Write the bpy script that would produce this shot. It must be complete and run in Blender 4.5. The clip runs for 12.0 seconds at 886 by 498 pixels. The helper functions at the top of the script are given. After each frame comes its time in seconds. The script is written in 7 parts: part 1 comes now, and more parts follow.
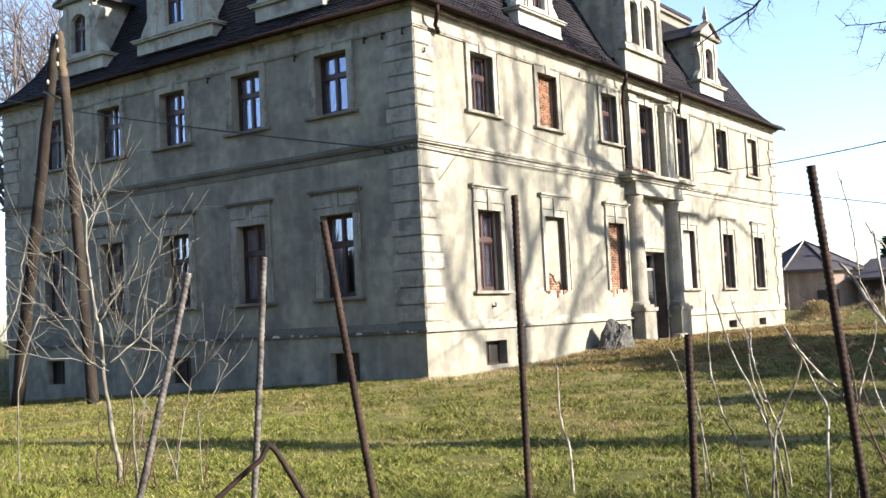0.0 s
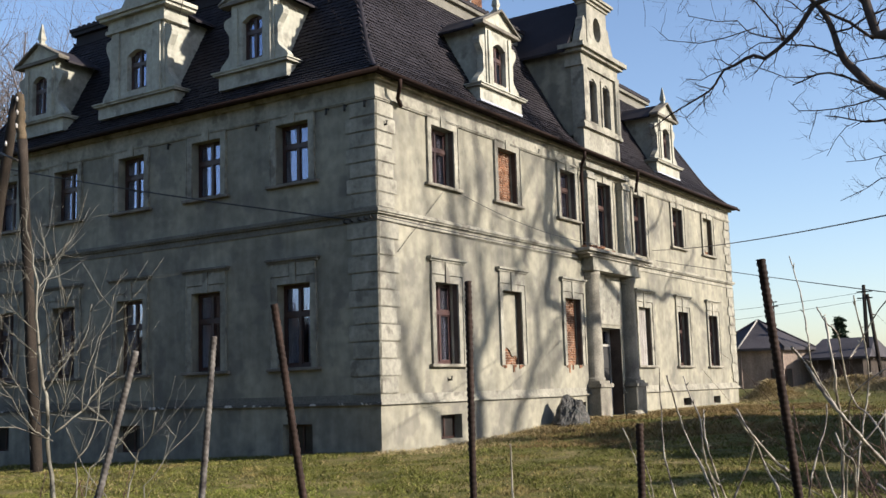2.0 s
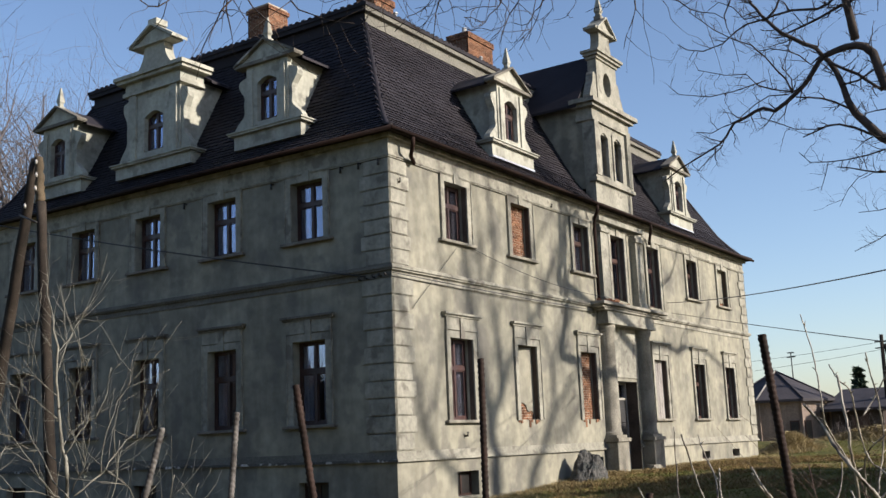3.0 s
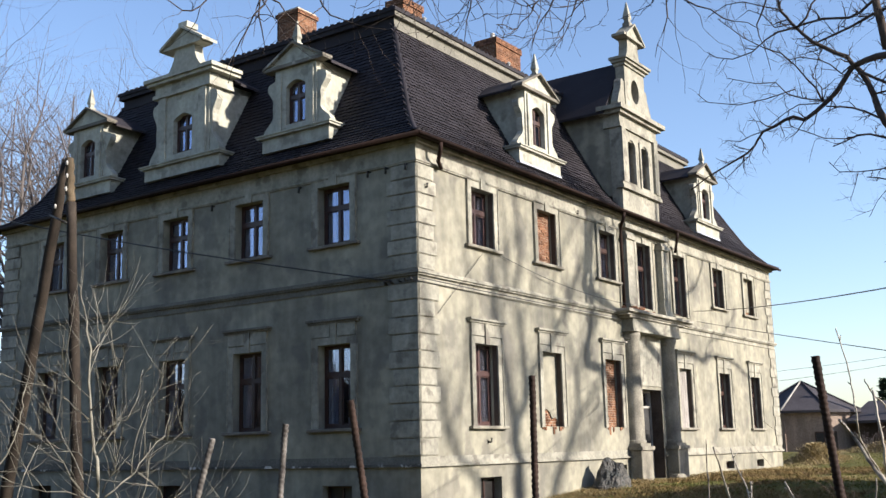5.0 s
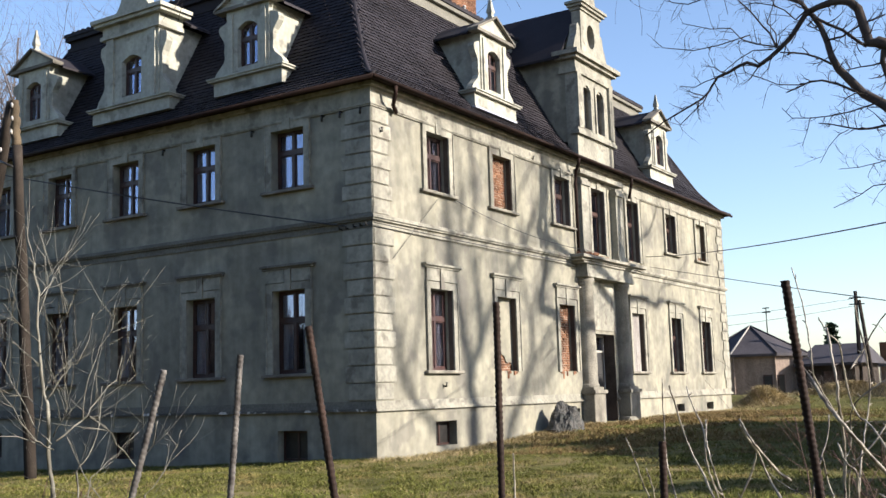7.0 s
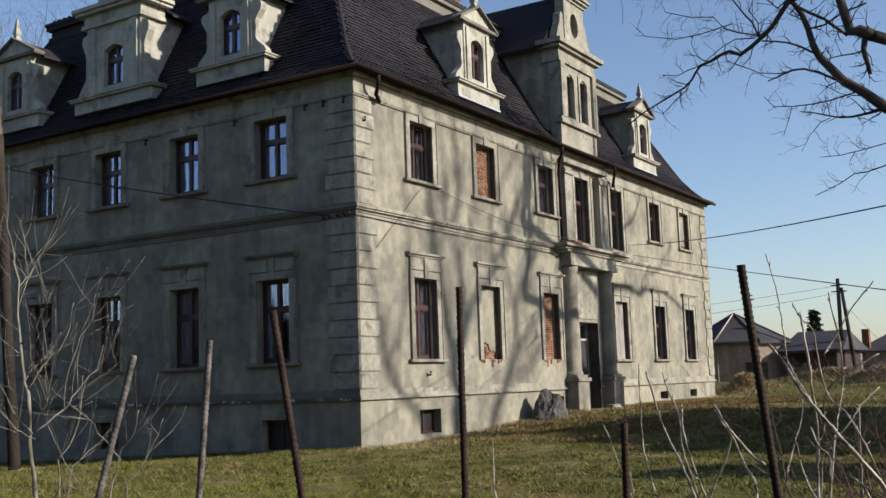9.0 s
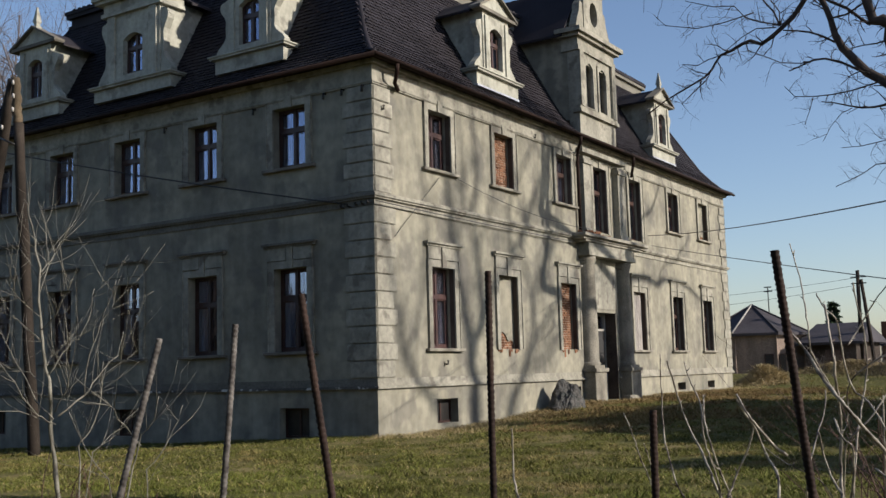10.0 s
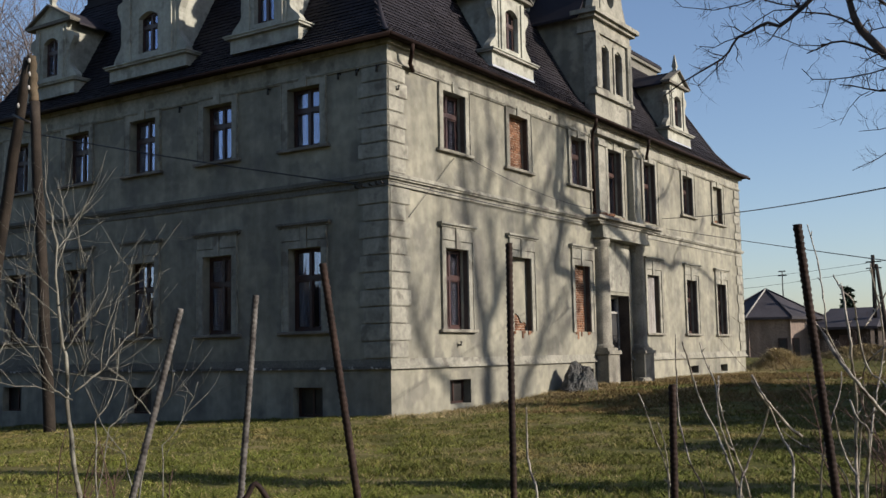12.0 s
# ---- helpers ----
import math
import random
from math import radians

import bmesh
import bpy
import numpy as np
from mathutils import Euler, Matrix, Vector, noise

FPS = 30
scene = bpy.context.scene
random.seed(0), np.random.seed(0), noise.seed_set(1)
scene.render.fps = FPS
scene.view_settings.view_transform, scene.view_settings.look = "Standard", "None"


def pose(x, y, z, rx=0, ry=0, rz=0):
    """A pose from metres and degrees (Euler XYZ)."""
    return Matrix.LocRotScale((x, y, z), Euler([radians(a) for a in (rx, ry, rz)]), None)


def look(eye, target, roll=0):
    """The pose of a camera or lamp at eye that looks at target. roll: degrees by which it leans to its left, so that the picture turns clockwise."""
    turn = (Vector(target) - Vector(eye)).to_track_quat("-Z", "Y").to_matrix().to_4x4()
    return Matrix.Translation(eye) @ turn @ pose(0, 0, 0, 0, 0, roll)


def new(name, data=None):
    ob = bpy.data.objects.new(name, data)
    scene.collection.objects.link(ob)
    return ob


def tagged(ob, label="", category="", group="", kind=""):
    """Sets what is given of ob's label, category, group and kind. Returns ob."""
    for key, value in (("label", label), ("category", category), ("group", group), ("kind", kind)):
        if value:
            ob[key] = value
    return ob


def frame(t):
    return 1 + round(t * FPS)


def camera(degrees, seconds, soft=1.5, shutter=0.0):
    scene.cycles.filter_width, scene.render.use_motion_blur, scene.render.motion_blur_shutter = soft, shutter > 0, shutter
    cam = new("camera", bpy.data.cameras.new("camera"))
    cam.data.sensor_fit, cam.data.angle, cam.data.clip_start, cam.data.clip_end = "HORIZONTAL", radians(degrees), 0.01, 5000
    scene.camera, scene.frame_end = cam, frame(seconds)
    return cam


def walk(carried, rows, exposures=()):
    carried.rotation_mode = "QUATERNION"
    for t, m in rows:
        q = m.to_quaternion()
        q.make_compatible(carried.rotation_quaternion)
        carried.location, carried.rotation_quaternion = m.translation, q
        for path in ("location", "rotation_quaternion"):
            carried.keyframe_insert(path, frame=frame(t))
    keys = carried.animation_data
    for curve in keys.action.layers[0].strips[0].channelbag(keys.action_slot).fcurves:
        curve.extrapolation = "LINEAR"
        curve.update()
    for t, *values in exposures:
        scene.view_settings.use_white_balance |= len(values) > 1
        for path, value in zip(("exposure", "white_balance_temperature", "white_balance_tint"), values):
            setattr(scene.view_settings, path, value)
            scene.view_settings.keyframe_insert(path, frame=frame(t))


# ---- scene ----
cam = camera(45.4, 12.0)
PATH = [
    (0, (15.533, -20.942, 1.489), (14.375, -19.316, 1.622), -2.8),
    (0.5, (15.553, -20.916, 1.511), (14.448, -19.262, 1.719), -2.8),
    (1, (15.575, -20.928, 1.518), (14.49, -19.265, 1.763), -2.5),
    (1.5, (15.55, -20.926, 1.517), (14.453, -19.271, 1.76), -1.9),
    (2, (15.541, -20.929, 1.524), (14.46, -19.267, 1.787), -1.7),
    (2.5, (15.581, -20.977, 1.552), (14.508, -19.318, 1.864), -1.7),
    (3, (15.619, -21.037, 1.574), (14.527, -19.401, 1.937), -2.3),
    (3.2, (15.634, -21.055, 1.582), (14.54, -19.425, 1.964), -2.0),
    (4.8, (15.587, -21.095, 1.61), (14.468, -19.484, 1.998), -1.6),
    (5, (15.565, -21.094, 1.606), (14.438, -19.484, 1.978), -1.3),
    (5.5, (15.53, -21.09, 1.597), (14.381, -19.491, 1.948), -1.3),
    (6, (15.517, -21.073, 1.589), (14.367, -19.469, 1.917), -1.4),
    (6.5, (15.5, -21.026, 1.57), (14.401, -19.381, 1.863), -1.4),
    (7, (15.484, -21.01, 1.563), (14.417, -19.34, 1.835), -1.7),
    (7.2, (15.483, -21.007, 1.561), (14.419, -19.334, 1.823), -1.6),
    (9, (15.559, -21.023, 1.546), (14.513, -19.337, 1.797), -2.0),
    (9.5, (15.53, -21.016, 1.541), (14.473, -19.335, 1.782), -1.6),
    (10, (15.515, -21.011, 1.535), (14.441, -19.341, 1.768), -1.6),
    (10.5, (15.517, -21.012, 1.533), (14.442, -19.341, 1.761), -1.5),
    (11, (15.521, -21.01, 1.528), (14.446, -19.337, 1.737), -1.4),
    (11.5, (15.512, -21.005, 1.518), (14.424, -19.34, 1.723), -1.5),
    (12, (15.496, -21.02, 1.509), (14.398, -19.36, 1.709), -1.1),
]
EXPOSURES = [(0.0, 1.94, 5950, 15), (1.0, 1.51, 5950, 15), (2.0, 1.07, 5950, 15), (3.0, 0.86, 5900, 15), (5.0, 1.31, 5880, 15), (5.5, 1.41, 5880, 15), (6.5, 1.44, 5880, 15), (7.2, 1.31, 5880, 15), (9.0, 0.67, 5900, 15), (9.5, 0.54, 5900, 15), (10.5, 0.54, 5900, 15), (12.0, 0.52, 5900, 15)]
walk(cam, [(t, look(eye, target, roll)) for t, eye, target, roll in PATH], EXPOSURES)

# ---- world, sun ----
SUN_AZ, SUN_EL = radians(16.0), radians(24.0)      # azimuth from +x towards +y
world = bpy.data.worlds.new("sky")
scene.world = world
world.use_nodes = True
wn = world.node_tree.nodes
wl = world.node_tree.links
sky = wn.new("ShaderNodeTexSky")
sky.sky_type = 'NISHITA'
sky.sun_disc = False
sky.sun_elevation = SUN_EL
sky.sun_rotation = radians(90) - SUN_AZ
sky.air_density, sky.dust_density, sky.ozone_density = 1.0, 0.8, 1.0
wl.new(sky.outputs[0], wn["Background"].inputs[0])
wn["Background"].inputs[1].default_value = 0.091
SUN_DIR = Vector((math.cos(SUN_EL) * math.cos(SUN_AZ), math.cos(SUN_EL) * math.sin(SUN_AZ), math.sin(SUN_EL)))
lamp = bpy.data.lights.new("sun", 'SUN')
lamp.energy, lamp.angle, lamp.color = 4.7, radians(0.8), (1.0, 0.88, 0.675)
new("sun", lamp).matrix_world = look(SUN_DIR * 200, (0, 0, 0))


# ---- materials ----
def material(name, base, rough=0.8, second=None, scale=1.5, fine=25.0, bump=0.25, bump_dist=0.01, metal=0.0,
             streak=0.0, island=0.0, obj=0.0, contrast=0.5, spots=None, grain=0.7):
    """Procedural surface: two colours mixed by large noise, fine grain, optional vertical streaks, per-piece variation."""
    m = bpy.data.materials.new(name)
    m.use_nodes = True
    n, l = m.node_tree.nodes, m.node_tree.links
    bsdf = n["Principled BSDF"]
    bsdf.inputs["Roughness"].default_value = rough
    bsdf.inputs["Metallic"].default_value = metal
    co = n.new("ShaderNodeNewGeometry")
    big = n.new("ShaderNodeTexNoise")
    big.inputs["Scale"].default_value, big.inputs["Detail"].default_value = scale, 6
    l.new(co.outputs["Position"], big.inputs["Vector"])
    small = n.new("ShaderNodeTexNoise")
    small.inputs["Scale"].default_value, small.inputs["Detail"].default_value = fine, 4
    l.new(co.outputs["Position"], small.inputs["Vector"])
    ramp = n.new("ShaderNodeValToRGB")
    second = second or tuple(c * 0.7 for c in base)
    ramp.color_ramp.elements[0].position, ramp.color_ramp.elements[1].position = 0.5 - 0.25 * contrast - 0.08, 0.5 + 0.25 * contrast
    ramp.color_ramp.elements[0].color, ramp.color_ramp.elements[1].color = (*second, 1), (*base, 1)
    l.new(big.outputs[0], ramp.inputs[0])
    colour = ramp.outputs[0]

    def blend(kind, a, b, fac):
        mix = n.new("ShaderNodeMix")
        mix.data_type, mix.blend_type = 'RGBA', kind
        if isinstance(fac, float):
            mix.inputs[0].default_value = fac
        else:
            l.new(fac, mix.inputs[0])
        l.new(a, mix.inputs[6])
        if isinstance(b, tuple):
            mix.inputs[7].default_value = b
        else:
            l.new(b, mix.inputs[7])
        return mix.outputs[2]

    def ranged(sock, a, b, lo=0.35, hi=0.65):
        r = n.new("ShaderNodeMapRange")
        for i, v in enumerate((lo, hi, a, b), 1):
            r.inputs[i].default_value = v
        l.new(sock, r.inputs[0])
        return r.outputs[0]

    colour = blend('MULTIPLY', colour, ranged(small.outputs[0], 0.72, 1.12), grain)
    if streak:
        mp = n.new("ShaderNodeMapping")
        mp.inputs["Scale"].default_value = (1.5, 1.5, 0.2)
        l.new(co.outputs["Position"], mp.inputs[0])
        st = n.new("ShaderNodeTexNoise")
        st.inputs["Scale"].default_value, st.inputs["Detail"].default_value = 1.6, 3
        l.new(mp.outputs[0], st.inputs["Vector"])
        colour = blend('MULTIPLY', colour, ranged(st.outputs[0], 0.55, 1.08, 0.38, 0.6), streak)
    if spots:
        sp = n.new("ShaderNodeTexNoise")
        sp.inputs["Scale"].default_value, sp.inputs["Detail"].default_value = spots[1], 8
        l.new(co.outputs["Position"], sp.inputs["Vector"])
        colour = blend('MIX', colour, (*spots[0], 1), ranged(sp.outputs[0], 0.0, spots[3], spots[2], spots[2] + 0.08))
    if island:
        colour = blend('MULTIPLY', colour, ranged(co.outputs["Random Per Island"], 1 - island, 1 + island * 0.6, 0, 1), 1.0)
    if obj:
        oi = n.new("ShaderNodeObjectInfo")
        colour = blend('MULTIPLY', colour, ranged(oi.outputs["Random"], 1 - obj, 1 + obj * 0.6, 0, 1), 1.0)
    l.new(colour, bsdf.inputs["Base Color"])
    bsdf.inputs["Specular IOR Level"].default_value = 0.15 if rough >= 0.7 else 0.45
    if bump:
        bp = n.new("ShaderNodeBump")
        bp.inputs["Strength"].default_value, bp.inputs["Distance"].default_value = bump, bump_dist
        l.new(small.outputs[0], bp.inputs["Height"])
        l.new(bp.outputs[0], bsdf.inputs["Normal"])
    return m


M = {}
M["plaster"] = material("aged_plaster", (0.30, 0.284, 0.222), 0.92, (0.158, 0.153, 0.13), 0.62, 3.6, 0.08, 0.01, streak=0.34, contrast=0.55, grain=0.6,
                        spots=((0.118, 0.112, 0.102), 1.1, 0.54, 0.55))
M["trim"] = material("pale_trim_plaster", (0.325, 0.312, 0.26), 0.9, (0.205, 0.197, 0.165), 1.1, 9, 0.2, 0.01, streak=0.4, contrast=0.8, grain=0.6,
                     spots=((0.11, 0.10, 0.086), 1.9, 0.56, 0.7))
M["dormer"] = material("pale_dormer_plaster", (0.40, 0.395, 0.335), 0.9, (0.285, 0.28, 0.24), 1.0, 8, 0.2, 0.01, streak=0.35, contrast=0.7, grain=0.4,
                       spots=((0.15, 0.142, 0.122), 1.8, 0.58, 0.65))
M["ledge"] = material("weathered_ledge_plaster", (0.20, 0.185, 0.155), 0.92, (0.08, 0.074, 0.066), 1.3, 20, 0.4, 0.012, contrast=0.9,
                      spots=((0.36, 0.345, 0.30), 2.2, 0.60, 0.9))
M["ledge_dark"] = material("dark_ledge_plaster", (0.19, 0.182, 0.155), 0.92, (0.105, 0.10, 0.088), 0.9, 16, 0.3, 0.01, contrast=0.8)
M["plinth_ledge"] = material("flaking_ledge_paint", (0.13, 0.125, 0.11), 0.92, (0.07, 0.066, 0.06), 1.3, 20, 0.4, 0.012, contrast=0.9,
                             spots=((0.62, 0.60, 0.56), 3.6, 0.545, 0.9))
# lining for jambs in shade; the colour itself holds that shade
M["reveal"] = material("shade_brown_reveal", (0.085, 0.066, 0.054), 0.95, (0.05, 0.04, 0.034), 2.5, 20, 0.3, 0.006)
M["sill"] = material("dark_stone_sill", (0.20, 0.18, 0.15), 0.85, (0.10, 0.09, 0.08), 2.0, 30)
M["tile"] = material("dark_roof_tile", (0.030, 0.0265, 0.032), 0.7, (0.0155, 0.0135, 0.016), 0.7, 18, 0.25, 0.006, island=0.35, contrast=0.7)
M["tile_one"] = material("dark_roof_tile_piece", (0.030, 0.0265, 0.032), 0.7, (0.0155, 0.0135, 0.016), 0.7, 18, 0.25, 0.006, obj=0.35)
M["roof"] = material("roof_underlay", (0.04, 0.035, 0.034), 0.8)
M["rust"] = material("rusted_gutter", (0.024, 0.013, 0.010), 0.8, (0.015, 0.009, 0.008), 2.5, 30, 0.2, 0.004, metal=0.2)
M["brick"] = material("red_brick", (0.22, 0.112, 0.064), 0.9, (0.13, 0.066, 0.042), 2.5, 30, 0.5, 0.008, island=0.4)
M["mortar"] = material("lime_mortar", (0.42, 0.37, 0.30), 0.95, None, 4, 40)
M["frame"] = material("dark_brown_window_paint", (0.055, 0.026, 0.020), 0.45, (0.035, 0.017, 0.014), 4, 40, 0.15, 0.003)
M["frame_red"] = material("red_brown_window_paint", (0.055, 0.023, 0.021), 0.5, (0.033, 0.015, 0.014), 4, 40, 0.2, 0.003)
M["door"] = material("dark_grey_door_paint", (0.024, 0.024, 0.026), 0.65, (0.015, 0.014, 0.014), 3, 35, 0.2, 0.003)
M["jamb"] = material("pale_grey_door_jamb", (0.36, 0.345, 0.32), 0.8, None, 3, 30)
M["room"] = material("dim_room_plaster", (0.16, 0.14, 0.12), 0.9, None, 1, 15)
M["curtain"] = material("white_net_curtain", (0.80, 0.77, 0.82), 0.9, (0.62, 0.60, 0.66), 5, 40)
M["board"] = material("grey_boarding", (0.33, 0.31, 0.29), 0.85, (0.22, 0.20, 0.19), 1.5, 25, 0.4, 0.006, streak=0.5)
M["zinc"] = material("zinc_flashing", (0.55, 0.56, 0.58), 0.4, (0.40, 0.41, 0.43), 2, 30, 0.1, 0.003, metal=0.6)
M["black"] = material("black_iron", (0.02, 0.018, 0.017), 0.6, None, 5, 50)
M["rebar"] = material("rusty_rebar", (0.045, 0.029, 0.024), 0.75, (0.018, 0.013, 0.012), 14, 120, 0.3, 0.001, metal=0.3)
M["rebar_grey"] = material("greyed_rebar", (0.15, 0.14, 0.132), 0.7, (0.04, 0.035, 0.034), 30, 140, 0.3, 0.001, metal=0.3)
M["pole"] = material("old_pole_wood", (0.046, 0.037, 0.030), 0.95, (0.022, 0.018, 0.016), 1.5, 22, 0.5, 0.01, streak=0.7)
M["pole_new"] = material("bare_yellow_wood", (0.12, 0.092, 0.06), 0.9, (0.06, 0.048, 0.034), 2, 25, 0.4, 0.01, streak=0.6)
M["ceramic"] = material("grimy_ceramic", (0.42, 0.40, 0.37), 0.2, None, 4, 30, 0.0)
M["bark"] = material("dark_bark", (0.065, 0.052, 0.045), 0.9, (0.035, 0.028, 0.025), 3, 30, 0.6, 0.01)
M["bark_far"] = material("grey_brown_bark", (0.14, 0.122, 0.116), 0.9, (0.085, 0.074, 0.07), 2, 20)
M["sapling"] = material("pale_green_bark", (0.20, 0.19, 0.155), 0.65, (0.055, 0.05, 0.038), 7, 60, 0.3, 0.002, contrast=0.6)
M["cane"] = material("pale_bramble_cane", (0.33, 0.295, 0.24), 0.5, (0.05, 0.034, 0.028), 9, 60, 0.4, 0.002, contrast=0.25, island=0.5)
M["cane_dark"] = material("dark_bramble_stem", (0.12, 0.075, 0.06), 0.7, (0.045, 0.025, 0.022), 12, 60, 0.3, 0.002, island=0.5)
M["soil"] = material("grassy_soil", (0.11, 0.10, 0.026), 1.0, (0.06, 0.064, 0.016), 0.9, 9, 0.9, 0.05, contrast=0.8,
                     spots=((0.18, 0.14, 0.064), 0.35, 0.53, 0.8))
M["grass"] = material("lawn_grass", (0.172, 0.168, 0.038), 0.75, (0.062, 0.076, 0.016), 2.6, 9, 0.0, island=0.5, contrast=0.8,
                      spots=((0.25, 0.19, 0.078), 0.8, 0.54, 0.75))
M["grass_fresh"] = material("fresh_lawn_grass", (0.185, 0.195, 0.038), 0.7, (0.085, 0.105, 0.02), 3.2, 11, 0.0, island=0.5, contrast=0.7,
                            spots=((0.22, 0.19, 0.07), 1.3, 0.57, 0.6))
M["hay"] = material("dry_straw_grass", (0.40, 0.32, 0.17), 0.85, (0.26, 0.205, 0.105), 1.2, 10, 0.0, island=0.4)
M["dead_grass"] = material("dead_brown_grass", (0.25, 0.175, 0.078), 0.9, (0.13, 0.09, 0.042), 1.2, 10, 0.0, island=0.4)
M["rock"] = material("grey_boulder", (0.115, 0.108, 0.10), 0.9, (0.03, 0.037, 0.038), 4.5, 14, 1.0, 0.06, contrast=0.8)
M["stone"] = material("pedestal_stone", (0.28, 0.262, 0.215), 0.9, (0.15, 0.139, 0.118), 1.8, 22, 0.5, 0.012, streak=0.5)
M["render_pink"] = material("pinkish_house_render", (0.31, 0.245, 0.20), 0.9, (0.23, 0.18, 0.15), 0.8, 12, 0.3, 0.01, streak=0.4)
M["sheet"] = material("slate_roof_sheet", (0.06, 0.055, 0.062), 0.75, (0.04, 0.037, 0.042), 1.2, 15)
M["dark_boards"] = material("dark_stained_boards", (0.06, 0.048, 0.04), 0.9, (0.035, 0.028, 0.024), 1.2, 20, 0.3, 0.006, streak=0.6)
M["conifer"] = material("spruce_needles", (0.06, 0.085, 0.05), 0.8, (0.035, 0.052, 0.032), 1.5, 12, 0.0, island=0.4)
# opaque near-black pane colour in place of clear glass
M["dark_glass"] = material("opaque_dark_glass", (0.018, 0.017, 0.017), 0.35, (0.03, 0.028, 0.026), 6, 40, 0.1, 0.002)
M["thicket"] = material("brown_thicket", (0.05, 0.042, 0.034), 0.9, (0.03, 0.026, 0.022), 1.0, 8, 0.0, island=0.4)
M["wire"] = material("black_cable", (0.03, 0.03, 0.032), 0.5, None, 5, 40, 0.0)
M["slab"] = material("stained_balcony_stone", (0.34, 0.32, 0.27), 0.9, (0.10, 0.094, 0.08), 1.8, 22, 0.5, 0.012, contrast=0.9)

M["glass"] = bpy.data.materials.new("window_glass")
M["glass"].use_nodes = True
gn, gl = M["glass"].node_tree.nodes, M["glass"].node_tree.links
gn.clear()
g_out, g_mix, g_tr, g_gl = (gn.new(k) for k in ("ShaderNodeOutputMaterial", "ShaderNodeMixShader", "ShaderNodeBsdfTransparent", "ShaderNodeBsdfGlossy"))
g_fr, g_mr, g_no, g_bu = (gn.new(k) for k in ("ShaderNodeLayerWeight", "ShaderNodeMapRange", "ShaderNodeTexNoise", "ShaderNodeBump"))
g_fr.inputs[0].default_value = 0.35
g_mr.inputs[1].default_value, g_mr.inputs[2].default_value, g_mr.inputs[3].default_value, g_mr.inputs[4].default_value = 0.0, 1.0, 0.13, 0.75
g_no.inputs["Scale"].default_value = 2.5
g_bu.inputs["Strength"].default_value, g_bu.inputs["Distance"].default_value = 0.05, 0.05
g_tr.inputs[0].default_value = (0.90, 0.92, 0.93, 1)
g_gl.inputs[0].default_value = (0.58, 0.62, 0.82, 1)
g_gl.inputs["Roughness"].default_value = 0.03
gl.new(g_no.outputs[0], g_bu.inputs["Height"])
gl.new(g_bu.outputs[0], g_gl.inputs["Normal"])
gl.new(g_fr.outputs["Facing"], g_mr.inputs[0])
gl.new(g_mr.outputs[0], g_mix.inputs[0])
gl.new(g_tr.outputs[0], g_mix.inputs[1])
gl.new(g_gl.outputs[0], g_mix.inputs[2])
gl.new(g_mix.outputs[0], g_out.inputs[0])


# ---- mesh helpers ----
def mesh_of(name, bm, mat):
    me = bpy.data.meshes.new(name)
    bm.to_mesh(me)
    bm.free()
    me.materials.append(M[mat])
    return me


def part(name, bm, mat, parent, label="", at=None):
    """Links a bmesh (or a shared mesh) as one mesh object under a thing or under a part."""
    me = bm if isinstance(bm, bpy.types.Mesh) else mesh_of(name, bm, mat)
    ob = new(name, me)
    ob.parent = parent
    if at is not None:
        ob.location = at
    return tagged(ob, label) if label else ob


def thing(name, label, category, group="", kind="", at=(0, 0, 0)):
    ob = new(name)
    ob.location = at
    return tagged(ob, label, category, group, kind)


def box(bm, x0, x1, y0, y1, z0, z1):
    v = [bm.verts.new(p) for p in ((x0, y0, z0), (x1, y0, z0), (x1, y1, z0), (x0, y1, z0), (x0, y0, z1), (x1, y0, z1), (x1, y1, z1), (x0, y1, z1))]
    for f in ((3, 2, 1, 0), (4, 5, 6, 7), (0, 1, 5, 4), (1, 2, 6, 5), (2, 3, 7, 6), (3, 0, 4, 7)):
        bm.faces.new([v[i] for i in f])
    return v


def boxes(*rows):
    bm = bmesh.new()
    for r in rows:
        box(bm, *r)
    return bm


def prism(bm, outline, v0, v1):
    """A slab with an outline in (u, z), from depth v0 to v1 (v1 > v0)."""
    a = [bm.verts.new((u, v0, z)) for u, z in outline]
    b = [bm.verts.new((u, v1, z)) for u, z in outline]
    fs = [bm.faces.new(a), bm.faces.new(b[::-1])]
    for i in range(len(a)):
        j = (i + 1) % len(a)
        fs.append(bm.faces.new((a[j], a[i], b[i], b[j])))
    bmesh.ops.recalc_face_normals(bm, faces=fs)


def bevel(bm, w, seg=1):
    bmesh.ops.bevel(bm, geom=bm.edges[:], offset=w, segments=seg, affect='EDGES', clamp_overlap=True)
    return bm


def facade(bm, side):
    """From facade axes (u along the wall, v outwards, z up) to the world: side 'A' looks to -y, side 'B' to +x."""
    for v in bm.verts:
        u, w, z = v.co
        v.co = (u, -w, z) if side == 'A' else (w, u, z)
    bmesh.ops.reverse_faces(bm, faces=bm.faces[:])
    return bm


def spot(side, u, v=0.0, z=0.0):
    return (u, -v, z) if side == 'A' else (v, u, z)


